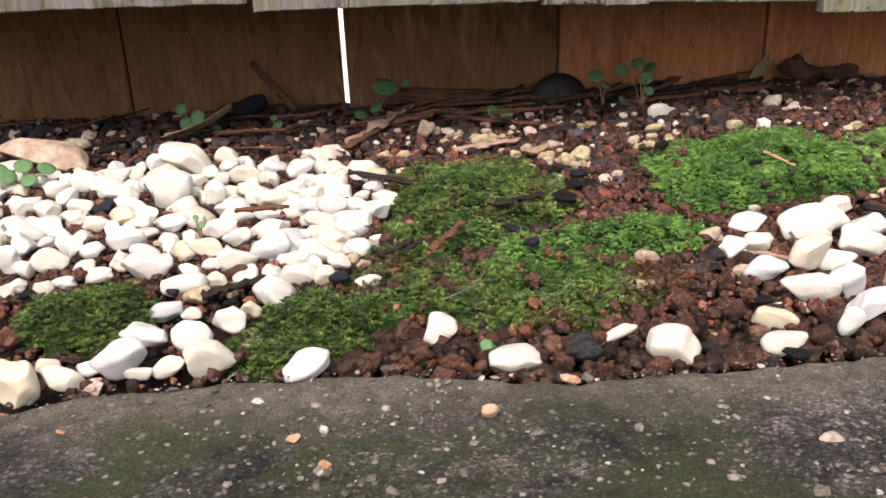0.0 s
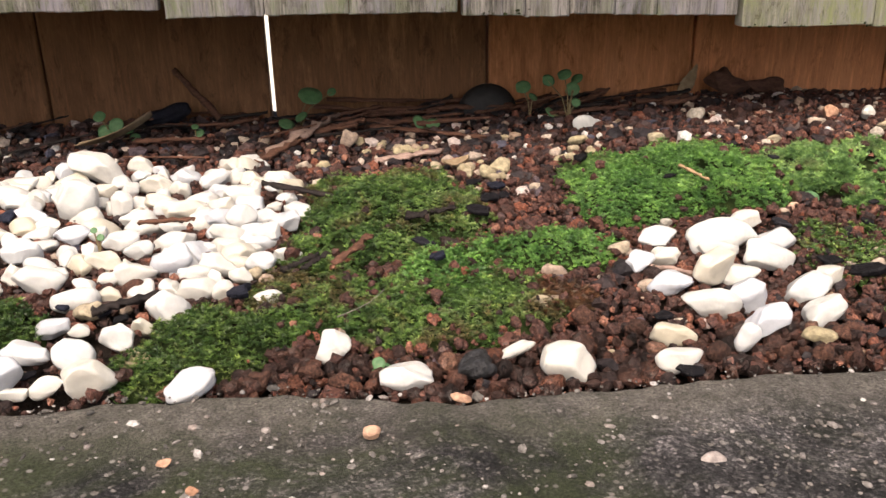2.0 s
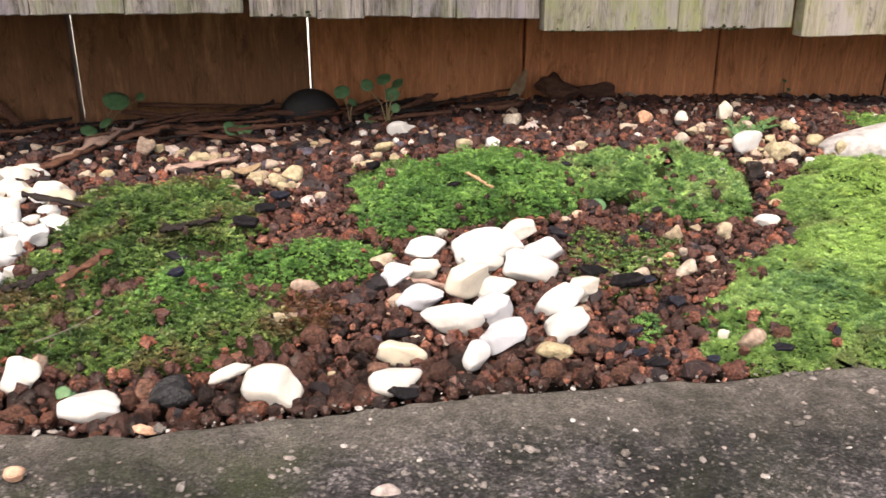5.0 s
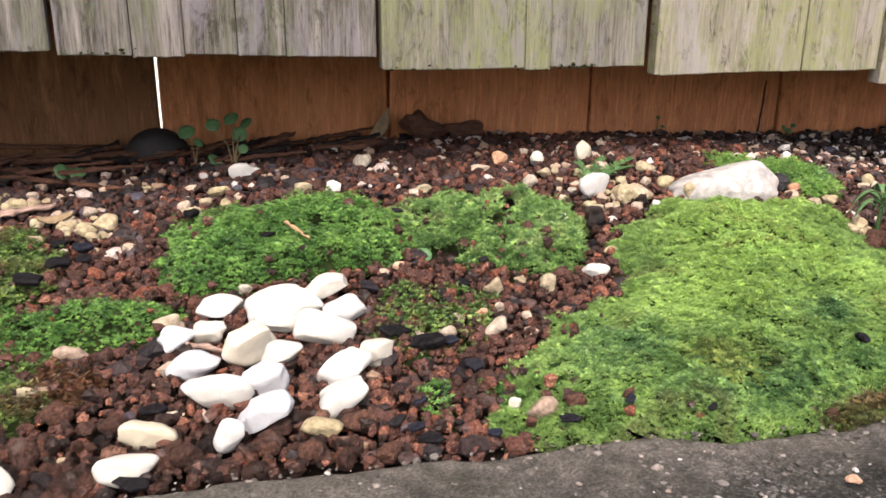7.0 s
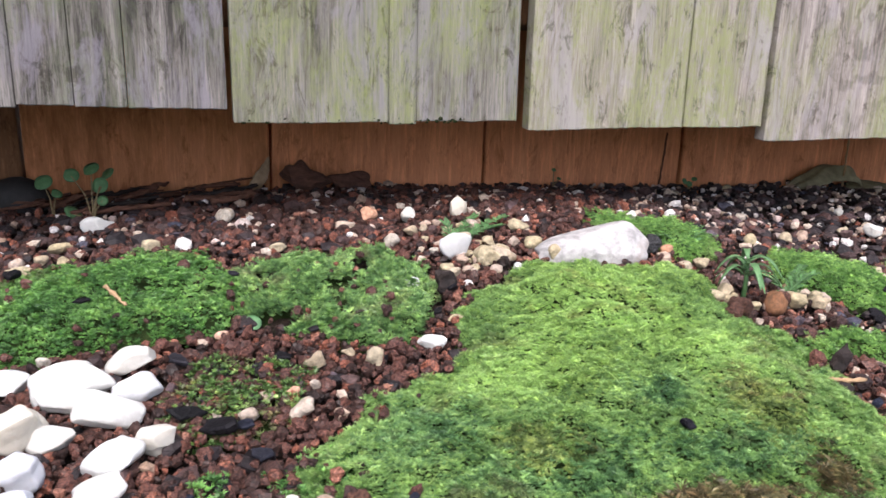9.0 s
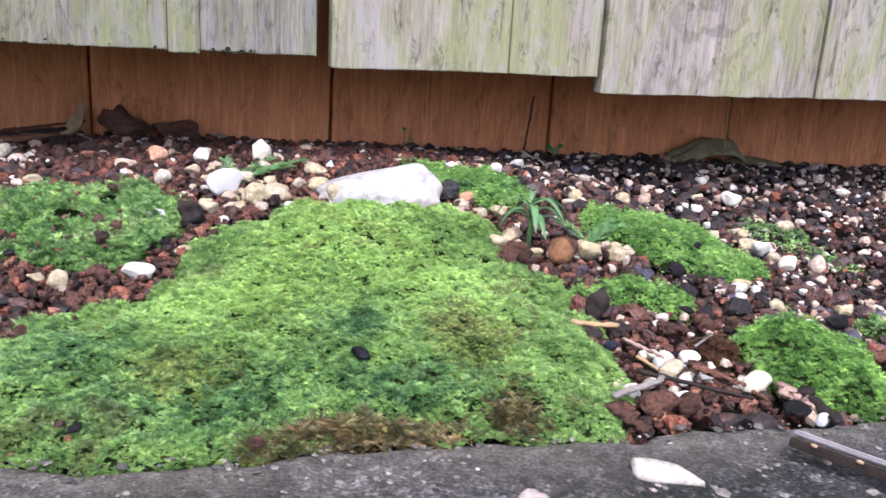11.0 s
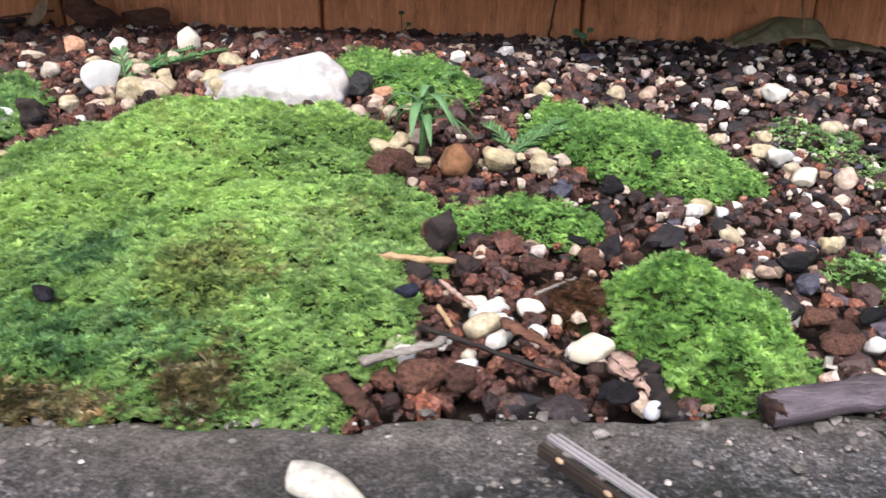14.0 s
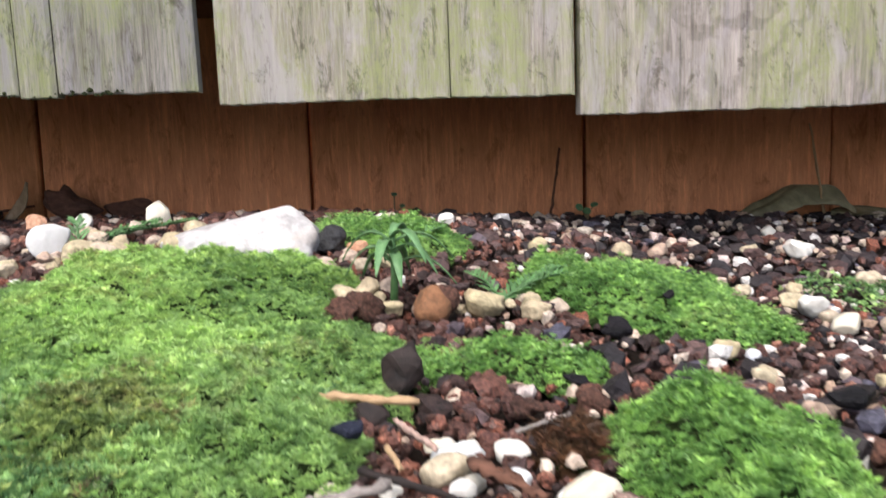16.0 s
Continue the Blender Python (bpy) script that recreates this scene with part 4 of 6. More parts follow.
moss("dark green moss cushion at the slab's edge", M_MOSS_DARK, [(-0.0137, 0.2946, 0.0268, 0.0229, 0, 0.0090), (-0.0283, 0.2850, 0.0161, 0.0158, 0, 0.0060)], 0.00102, 0.00180, bare=0.08, seed=5, feather=0.25, pit=0.22, wide=0.13, leaves=14, tuft=0.0028)
moss("dark green rounded moss cushion among white pebbles", M_MOSS_DARK, [(-0.0885, 0.3092, 0.0244, 0.0227, 0, 0.0120)], 0.00102, 0.00180, seed=6, feather=0.25, pit=0.22, wide=0.13, leaves=14, tuft=0.0028)
moss("wide bright green moss cushion behind the pebbles", M_MOSS_GREEN, [(0.1956, 0.4212, 0.0468, 0.0431, 0, 0.0110), (0.1551, 0.4022, 0.0264, 0.0279, 0, 0.0080), (0.1615, 0.4238, 0.0293, 0.0457, 0, 0.0075)], 0.00098, 0.00185, bare=0.06, seed=7, feather=0.25, pit=0.22, wide=0.13, leaves=14, tuft=0.0028)
moss("pale yellowish moss patch mixed with gravel", M_MOSS_PALE, [(0.2728, 0.4078, 0.0394, 0.0427, 0, 0.0060), (0.2741, 0.3842, 0.0227, 0.0128, 0, 0.0040), (0.2440, 0.4200, 0.0240, 0.0300, 0, 0.0050)], 0.00102, 0.0027, 0.7, bare=0.27, seed=8, pit=0.2, wide=0.065, leaves=20, tuft=0.003, bump_=0.004)
moss("thin moss film among dark chips", M_MOSS_OLIVE, [(0.2246, 0.3410, 0.0272, 0.0228, 0, 0.0040), (0.2230, 0.3341, 0.0232, 0.0251, 0, 0.0030)], 0.00123, 0.00189, bare=0.38, seed=9, deep=False)
moss("small thin moss patch at the slab's edge", M_MOSS_GREEN, [(0.2210, 0.2836, 0.0145, 0.0132, 0, 0.0030), (0.2506, 0.2877, 0.0170, 0.0179, 0, 0.0030)], 0.00121, 0.00184, bare=0.3, seed=10, deep=False)
moss("low moss cushion behind the quartz rock", M_MOSS_LIVE, [(0.4491, 0.4412, 0.0274, 0.0251, 0, 0.0070), (0.4267, 0.4626, 0.0146, 0.0248, 0, 0.0040)], 0.00092, 0.00170, 0.3, seed=11, pit=0.2, wide=0.10, leaves=16, tuft=0.003)
moss("bright green moss cushion in dark gravel", M_MOSS_LIVE, [(0.5234, 0.3998, 0.0395, 0.0351, 0, 0.0100)], 0.00092, 0.00170, 0.3, seed=12, pit=0.2, wide=0.10, leaves=16, tuft=0.003)
moss("small green moss cushion among pebbles", M_MOSS_LIVE, [(0.4739, 0.3343, 0.0209, 0.0150, 0, 0.0080), (0.4471, 0.3327, 0.0110, 0.0085, 0, 0.0030)], 0.00092, 0.00170, 0.4, seed=13, pit=0.2, wide=0.10, leaves=16, tuft=0.003)
moss("round tousled moss cushion at the slab's edge", M_MOSS_LIVE, [(0.4994, 0.2746, 0.0216, 0.0248, 0, 0.0130)], 0.00080, 0.00195, 0.6, seed=14, bump_=0.005, leaves=20, wide=0.07, tuft=0.003, pit=0.2)
moss("thin grey-green moss in dark gravel", M_MOSS_PALE, [(0.6070, 0.4414, 0.0235, 0.0218, 0, 0.0040), (0.6162, 0.4149, 0.0178, 0.0235, 0, 0.0030)], 0.00147, 0.00184, bare=0.3, seed=15, deep=False)
moss("small yellowish moss cushion by the stick", M_MOSS_PALE, [(0.5588, 0.3083, 0.0128, 0.0083, 0, 0.0060)], 0.00130, 0.00194, 0.4, seed=16)
for seed, (text, blobs) in enumerate([
    ("brown dead moss in front of the green mound", [(0.3470, 0.2510, 0.0240, 0.0055, 0, 0.0060)]),
    ("brown and green dead moss at the mound's foot", [(0.3894, 0.2520, 0.0105, 0.0070, 0, 0.0075)]),
    ("flattened brown dead moss beside white chips", [(0.4747, 0.2894, 0.0101, 0.0077, 0, 0.0050)]),
    ("brown dead moss in red gravel", [(0.1066, 0.3202, 0.0107, 0.0137, 0, 0.0030)])]):
    moss(text, M_MOSS_DEAD if seed < 2 else M_MOSS_RUST, blobs, 0.0009, 0.0036, 1.1, bare=0.15, seed=17 + seed, deep=False, bump_=0.002, wide=0.04, flat=0.25)


def mossy(x, y):
    best = np.full(np.shape(x), -1.0)
    for blobs, steep, power in mosses:
        best = np.maximum(best, cushion(x, y, blobs, steep, power))
    return best


# ---- gravel ----
def strew(step, seed, jitter=0.75):
    r = np.random.default_rng(seed)
    X, Y = np.meshgrid(np.arange(-0.27, 0.86, step), np.arange(0.23, 0.622, step), indexing="ij")
    X, Y = X.ravel() + r.uniform(-jitter, jitter, X.size) * step, Y.ravel() + r.uniform(-jitter, jitter, Y.size) * step
    ok = (Y > edge(X) - 0.001) & (Y < 0.603)
    return X[ok], Y[ok], r


for step, mean, spread, base, up, seed, near, far in ((0.0042, -5.56, 0.33, ICOM, 0.0012, 51, 0.0, 0.43), (0.0044, -5.50, 0.32, ICO1, 0.0012, 51, 0.43, 1.0), (0.0030, -5.92, 0.34, ICO1, 0.0006, 55, 0.0, 1.0)):
    X, Y, r = strew(step, seed)
    X, Y = X[(Y >= near) & (Y < far)], Y[(Y >= near) & (Y < far)]
    m = mossy(X, Y)
    back = np.clip((Y - 0.46) / 0.08, 0, 1)
    right = np.clip((X - 0.42) / 0.08, 0, 1)
    ok = (m < 0.0008) | (r.uniform(size=len(X)) < np.where((m < 0.0062) & (X < 0.29), np.where(Y > 0.38, 0.06, 0.10), np.where((m < 0.010) & (X < 0.24), 0.015, 0.0)))
    ok &= r.uniform(size=len(X)) < 1 - 0.76 * right - 0.3 * back - 0.35 * np.clip((0.24 - X) / 0.05, 0, 1) * np.clip((Y - 0.46) / 0.04, 0, 1)
    ok &= (X > -0.03 + 0.01 * vnoise(X, Y, 90, 8)) | (Y > 0.33) | (r.uniform(size=len(X)) < 0.25)
    X, Y, m = X[ok], Y[ok], m[ok]
    if base is ICOM:
        front = (Y < edge(X) + 0.026) & (X > -0.035) & (X < 0.52) & (m < 0.0008)
        front &= np.cumsum(front) <= 300
        nearest = (X[front], Y[front])
        X, Y, m = X[~front], Y[~front], m[~front]
    size = np.clip(r.lognormal(mean, spread, len(X)), 0.0014, 0.0105)
    lift = r.uniform(-0.0012, 0.0022, len(X)) + np.maximum(m, 0) + up
    scatter("red_gravel", "crumbly red-brown scoria gravel", M_RED, X, Y, size, base=base, lift=lift, rough=0.4, cuts=1, crumb=0.17, squash=(0.7, 1.05))

X, Y, r = strew(0.0060, 52)
m = mossy(X, Y)
right = np.clip((X - 0.43) / 0.06, 0, 1)
back = np.clip((Y - 0.47) / 0.05, 0, 1)
ok = (m < 0.0005) & (r.uniform(size=len(X)) < 0.05 + np.minimum(back * (0.20 - 0.10 * (X < 0.22)) + 0.38 * right, 0.46))
X, Y, right = X[ok], Y[ok], right[ok]
size = np.clip(r.lognormal(-5.42, 0.38, len(X)), 0.0018, 0.011) * (1 - 0.22 * right)
scatter("cream_gravel", "small cream and tan gravel", M_TAN_I, X, Y, size, base=ICO1, lift=r.uniform(0.0008, 0.0032, len(X)), rough=0.35, cuts=6, crumb=0.08)

X, Y, r = strew(0.0068, 53)
m = mossy(X, Y)
zone = np.clip((Y - 0.46) / 0.08, 0, 1) * 0.5 + np.clip((X - 0.42) / 0.08, 0, 1) * 0.55
ok = (m < 0.0005) & (r.uniform(size=len(X)) < 0.14 + 0.14 * ((X > 0.18) & (X < 0.31)) + 0.22 * ((X > 0.02) & (X < 0.20) & (Y > 0.42)) + 0.20 * ((X < 0.24) & (Y > 0.47)) + 0.30 * np.clip((0.26 - X) / 0.05, 0, 1) * np.clip((Y - 0.50) / 0.03, 0, 1) + np.minimum(zone * 0.75 + 0.3 * np.clip((X - 0.44) / 0.05, 0, 1), 0.95))
X, Y = X[ok], Y[ok]
size = np.clip(r.lognormal(-5.18, 0.40, len(X)), 0.0025, 0.012)
scatter("dark_gravel", "small black and dark brown chips", M_DARK_I, X, Y, size, base=ICO1, crumb=0.12, lift=r.uniform(0.0005, 0.003, len(X)), squash=(0.35, 0.8), rough=0.3, cuts=5)

# ---- loose stones ----
white_stone(-0.0836, 0.4691, 0.0282, 0.0113, 0.0136)
white_stone(-0.0668, 0.4874, 0.0133, 0.0083, 0.0084)
white_stone(-0.1118, 0.4640, 0.0157, 0.0063, 0.0076)
white_stone(-0.1280, 0.4519, 0.0143, 0.0089, 0.0097)
white_stone(-0.1467, 0.4232, 0.0171, 0.0074, 0.0082)
white_stone(-0.1375, 0.4411, 0.0119, 0.0074, 0.0088)
white_stone(-0.1211, 0.4176, 0.0122, 0.0076, 0.0080)
white_stone(-0.1131, 0.4383, 0.0148, 0.0092, 0.0077)
white_stone(-0.1039, 0.4452, 0.0090, 0.0056, 0.0060)
white_stone(-0.0965, 0.4566, 0.0093, 0.0057, 0.0062)
white_stone(-0.0816, 0.4200, 0.0177, 0.0110, 0.0170)
white_stone(-0.0756, 0.4481, 0.0102, 0.0063, 0.0071)
white_stone(-0.0635, 0.4221, 0.0098, 0.0061, 0.0112)
white_stone(-0.0542, 0.4514, 0.0187, 0.0075, 0.0090)
white_stone(-0.0426, 0.4658, 0.0149, 0.0093, 0.0073)
white_stone(-0.0274, 0.4542, 0.0147, 0.0091, 0.0086)
white_stone(-0.0177, 0.4681, 0.0086, 0.0053, 0.0068)
white_stone(-0.0416, 0.4424, 0.0101, 0.0063, 0.0071)
white_stone(-0.0475, 0.4246, 0.0156, 0.0062, 0.0075)
white_stone(-0.0536, 0.4056, 0.0168, 0.0072, 0.0081)
white_stone(-0.0351, 0.4114, 0.0200, 0.0080, 0.0097)
white_stone(-0.0126, 0.4293, 0.0179, 0.0072, 0.0087)
white_stone(0.0025, 0.4455, 0.0135, 0.0084, 0.0088)
white_stone(0.0065, 0.4276, 0.0099, 0.0061, 0.0056)
white_stone(-0.0219, 0.4027, 0.0168, 0.0104, 0.0088)
white_stone(-0.0392, 0.3969, 0.0109, 0.0054, 0.0053)
white_stone(-0.0109, 0.3979, 0.0131, 0.0081, 0.0113)
white_stone(-0.0151, 0.3832, 0.0160, 0.0089, 0.0077)
white_stone(0.0069, 0.3954, 0.0138, 0.0085, 0.0072)
white_stone(-0.0012, 0.3826, 0.0142, 0.0088, 0.0078)
white_stone(-0.0064, 0.3713, 0.0103, 0.0064, 0.0054)
white_stone(0.0086, 0.3618, 0.0126, 0.0050, 0.0061)
white_stone(-0.0982, 0.4127, 0.0169, 0.0073, 0.0081)
white_stone(-0.0913, 0.4061, 0.0129, 0.0060, 0.0062)
white_stone(-0.1088, 0.3985, 0.0135, 0.0072, 0.0065)
white_stone(-0.0773, 0.3926, 0.0152, 0.0077, 0.0073)
white_stone(-0.0665, 0.3906, 0.0080, 0.0050, 0.0077)
white_stone(-0.0569, 0.3826, 0.0149, 0.0092, 0.0074)
white_stone(-0.1341, 0.3848, 0.0156, 0.0097, 0.0093)
white_stone(-0.1229, 0.3906, 0.0105, 0.0052, 0.0051)
white_stone(-0.1126, 0.3706, 0.0109, 0.0068, 0.0094)
white_stone(-0.1036, 0.3685, 0.0100, 0.0062, 0.0063)
white_stone(-0.0915, 0.3733, 0.0162, 0.0101, 0.0100)
white_stone(-0.0825, 0.3638, 0.0124, 0.0049, 0.0060)
white_stone(-0.1320, 0.3599, 0.0090, 0.0056, 0.0103)
white_stone(-0.1159, 0.3571, 0.0138, 0.0085, 0.0089)
white_stone(-0.1240, 0.3530, 0.0079, 0.0049, 0.0065)
white_stone(-0.0482, 0.3728, 0.0120, 0.0074, 0.0070)
white_stone(-0.0342, 0.3570, 0.0182, 0.0113, 0.0099)
white_stone(-0.0232, 0.3731, 0.0094, 0.0058, 0.0057)
white_stone(-0.0158, 0.3548, 0.0156, 0.0097, 0.0085)
white_stone(-0.0277, 0.3519, 0.0097, 0.0039, 0.0047)
white_stone(-0.0588, 0.3619, 0.0133, 0.0082, 0.0084)
white_stone(-0.0668, 0.3616, 0.0116, 0.0072, 0.0078)
white_stone(-0.0455, 0.3508, 0.0161, 0.0065, 0.0078)
white_stone(-0.0547, 0.3486, 0.0079, 0.0049, 0.0055)
white_stone(-0.0778, 0.3458, 0.0190, 0.0076, 0.0092)
white_stone(-0.1029, 0.3537, 0.0095, 0.0059, 0.0050)
white_stone(-0.0957, 0.3441, 0.0124, 0.0050, 0.0060)
white_stone(-0.1063, 0.3390, 0.0107, 0.0066, 0.0052)
white_stone(-0.1126, 0.3359, 0.0091, 0.0056, 0.0057)
white_stone(-0.1236, 0.3400, 0.0091, 0.0056, 0.0048)
white_stone(-0.0615, 0.3303, 0.0167, 0.0103, 0.0080)
white_stone(-0.0511, 0.3335, 0.0084, 0.0052, 0.0070)
white_stone(-0.0211, 0.3340, 0.0170, 0.0087, 0.0082)
white_stone(-0.0120, 0.3314, 0.0092, 0.0057, 0.0078)
white_stone(-0.0294, 0.3178, 0.0149, 0.0092, 0.0113)
white_stone(0.0030, 0.3274, 0.0098, 0.0039, 0.0047)
white_stone(-0.0644, 0.3102, 0.0127, 0.0051, 0.0062)
white_stone(-0.0365, 0.3088, 0.0078, 0.0048, 0.0066)
white_stone(-0.0562, 0.3097, 0.0071, 0.0044, 0.0049)
white_stone(-0.0419, 0.2974, 0.0111, 0.0069, 0.0097)
white_stone(-0.0517, 0.2852, 0.0133, 0.0083, 0.0119)
white_stone(-0.0445, 0.2738, 0.0153, 0.0095, 0.0105)
white_stone(-0.0678, 0.2940, 0.0155, 0.0086, 0.0075)
white_stone(-0.0705, 0.2752, 0.0166, 0.0103, 0.0109)
white_stone(-0.0805, 0.2770, 0.0088, 0.0055, 0.0043)
white_stone(-0.0859, 0.2686, 0.0135, 0.0054, 0.0065)
white_stone(-0.0939, 0.2807, 0.0076, 0.0047, 0.0048)
white_stone(-0.0973, 0.2644, 0.0123, 0.0076, 0.0133)
white_stone(-0.0570, 0.2733, 0.0113, 0.0045, 0.0054)
white_stone(-0.0656, 0.2729, 0.0087, 0.0035, 0.0042)
white_stone(-0.0160, 0.2679, 0.0157, 0.0097, 0.0076, turn=24, lean=(-10, -14), cuts=6, box=2.0)
white_stone(0.0249, 0.2844, 0.0108, 0.0067, 0.0103)
white_stone(0.1538, 0.3561, 0.0167, 0.0087, 0.0081)
white_stone(0.1396, 0.3337, 0.0128, 0.0079, 0.0083)
white_stone(0.1492, 0.3361, 0.0123, 0.0076, 0.0081)
white_stone(0.1613, 0.3200, 0.0184, 0.0114, 0.0146)
white_stone(0.1748, 0.3446, 0.0265, 0.0106, 0.0128)
white_stone(0.1718, 0.3400, 0.0161, 0.0065, 0.0078)
white_stone(0.1916, 0.3624, 0.0170, 0.0093, 0.0082)
white_stone(0.1943, 0.3399, 0.0160, 0.0099, 0.0110)
white_stone(0.1864, 0.3283, 0.0212, 0.0085, 0.0102)
white_stone(0.1707, 0.3179, 0.0149, 0.0093, 0.0073)
white_stone(0.1440, 0.3162, 0.0169, 0.0083, 0.0082)
white_stone(0.1508, 0.2961, 0.0210, 0.0087, 0.0102)
white_stone(0.1645, 0.2985, 0.0138, 0.0086, 0.0122)
white_stone(0.1883, 0.3028, 0.0182, 0.0113, 0.0098)
white_stone(0.2002, 0.3100, 0.0126, 0.0078, 0.0089)
white_stone(0.1854, 0.2861, 0.0153, 0.0095, 0.0090)
white_stone(0.1624, 0.2808, 0.0179, 0.0104, 0.0086)
white_stone(0.1527, 0.2729, 0.0083, 0.0052, 0.0094)
white_stone(0.1317, 0.2805, 0.0156, 0.0062, 0.0075)
white_stone(0.1270, 0.2643, 0.0160, 0.0081, 0.0077)
white_stone(0.0452, 0.2660, 0.0160, 0.0099, 0.0081)
white_stone(0.0937, 0.2652, 0.0169, 0.0105, 0.0111)
white_stone(0.1729, 0.5235, 0.0166, 0.0067, 0.0080)
white_stone(0.2967, 0.3572, 0.0110, 0.0044, 0.0053)
white_stone(0.3023, 0.4095, 0.0080, 0.0050, 0.0046)
white_stone(0.2342, 0.2758, 0.0040, 0.0025, 0.0043)
tan_stone(0.1356, 0.3493, 0.0098, 0.0061, 0.0055)
tan_stone(0.1070, 0.3356, 0.0109, 0.0043, 0.0052)
tan_stone(0.0968, 0.3124, 0.0089, 0.0040, 0.0043)
tan_stone(0.1103, 0.2767, 0.0035, 0.0022, 0.0021)
tan_stone(0.1562, 0.3983, 0.0062, 0.0039, 0.0031)
tan_stone(0.1633, 0.3722, 0.0056, 0.0035, 0.0043)
tan_stone(0.1776, 0.2742, 0.0117, 0.0047, 0.0056)
tan_stone(0.2530, 0.3509, 0.0076, 0.0047, 0.0082)
tan_stone(0.2732, 0.3489, 0.0068, 0.0042, 0.0078)
tan_stone(0.2657, 0.3582, 0.0055, 0.0034, 0.0032)
tan_stone(0.3115, 0.3757, 0.0068, 0.0042, 0.0037)
tan_stone(0.2505, 0.3377, 0.0040, 0.0025, 0.0041)
tan_stone(0.2438, 0.3209, 0.0092, 0.0057, 0.0058)
tan_stone(0.2274, 0.3228, 0.0067, 0.0042, 0.0047)
tan_stone(0.2407, 0.2688, 0.0100, 0.0062, 0.0090)
tan_stone(0.1440, 0.4617, 0.0116, 0.0047, 0.0056)
tan_stone(0.1096, 0.4537, 0.0111, 0.0069, 0.0091)
tan_stone(0.1981, 0.4806, 0.0088, 0.0054, 0.0061)
tan_stone(0.1585, 0.4905, 0.0117, 0.0047, 0.0057)
tan_stone(0.3479, 0.4245, 0.0157, 0.0063, 0.0076)
tan_stone(0.3738, 0.4205, 0.0080, 0.0050, 0.0090)
tan_stone(0.2920, 0.3936, 0.0076, 0.0047, 0.0053)
tan_stone(0.2896, 0.4845, 0.0105, 0.0042, 0.0051)
tan_stone(0.2529, 0.4610, 0.0097, 0.0039, 0.0047)
tan_stone(0.1020, 0.4494, 0.0086, 0.0053, 0.0070)
tan_stone(0.0922, 0.4575, 0.0076, 0.0047, 0.0061)
tan_stone(0.0806, 0.4446, 0.0097, 0.0060, 0.0050)
tan_stone(0.0666, 0.5019, 0.0093, 0.0058, 0.0055)
tan_stone(0.0783, 0.4914, 0.0076, 0.0047, 0.0052)
tan_stone(0.1236, 0.5162, 0.0059, 0.0036, 0.0034)
tan_stone(0.1019, 0.5335, 0.0054, 0.0033, 0.0037)
orange_stone(0.2720, 0.2563, 0.0044, 0.0027, 0.0021)
orange_stone(0.2427, 0.3348, 0.0050, 0.0031, 0.0043)
orange_stone(0.3059, 0.2189, 0.0042, 0.0026, 0.0024)
orange_stone(0.2484, 0.3173, 0.0051, 0.0021, 0.0025)
orange_stone(0.2231, 0.3798, 0.0056, 0.0035, 0.0037)
clod(0.2514, 0.2709, 0.0085, 0.0052, 0.0075)
clod(0.3243, 0.2511, 0.0051, 0.0031, 0.0049)
clod(0.1889, 0.2769, 0.0113, 0.0070, 0.0068)
clod(0.1832, 0.2913, 0.0085, 0.0052, 0.0060)
clod(0.1745, 0.2640, 0.0091, 0.0056, 0.0059)
clod(0.1934, 0.2592, 0.0083, 0.0052, 0.0061)
clod(0.0965, 0.3322, 0.0064, 0.0040, 0.0062)
clod(0.1071, 0.2972, 0.0095, 0.0059, 0.0072)
clod(0.1223, 0.2889, 0.0078, 0.0048, 0.0055)
clod(0.1592, 0.2972, 0.0084, 0.0052, 0.0060)
clod(0.1415, 0.2688, 0.0089, 0.0055, 0.0067)
clod(0.1631, 0.2676, 0.0060, 0.0037, 0.0051)
slate_chip(0.0872, 0.3883, 0.0143, 0.0057, 0.0069)
slate_chip(0.1035, 0.4147, 0.0085, 0.0034, 0.0041)
slate_chip(0.1330, 0.2928, 0.0103, 0.0041, 0.0050)
slate_chip(0.1285, 0.2587, 0.0103, 0.0041, 0.0050)
slate_chip(0.2184, 0.3146, 0.0183, 0.0073, 0.0088)
slate_chip(0.2070, 0.2811, 0.0045, 0.0028, 0.0052)
slate_chip(0.1984, 0.2725, 0.0059, 0.0037, 0.0043)
slate_chip(0.2055, 0.2621, 0.0093, 0.0045, 0.0045)
slate_chip(0.2289, 0.2977, 0.0092, 0.0057, 0.0055)
slate_chip(0.2252, 0.3152, 0.0076, 0.0047, 0.0037)
slate_chip(0.2442, 0.2579, 0.0079, 0.0032, 0.0038)
slate_chip(0.2233, 0.2608, 0.0058, 0.0036, 0.0036)
slate_chip(0.2633, 0.2602, 0.0055, 0.0034, 0.0033)
slate_chip(0.2853, 0.2531, 0.0044, 0.0027, 0.0021)
slate_chip(0.2558, 0.3741, 0.0062, 0.0025, 0.0030)
slate_chip(0.1449, 0.4390, 0.0088, 0.0055, 0.0078)
slate_chip(0.1019, 0.4274, 0.0124, 0.0057, 0.0060)
slate_chip(0.0924, 0.4341, 0.0096, 0.0059, 0.0050)
slate_chip(0.1745, 0.4001, 0.0069, 0.0028, 0.0033)
slate_chip(0.2306, 0.4158, 0.0068, 0.0027, 0.0033)
slate_chip(0.3160, 0.3982, 0.0082, 0.0051, 0.0095)
slate_chip(0.3052, 0.3790, 0.0065, 0.0027, 0.0032)
slate_chip(0.2423, 0.3558, 0.0089, 0.0039, 0.0043)
slate_chip(0.2070, 0.3605, 0.0110, 0.0044, 0.0053)
slate_chip(0.2093, 0.3246, 0.0137, 0.0055, 0.0066)
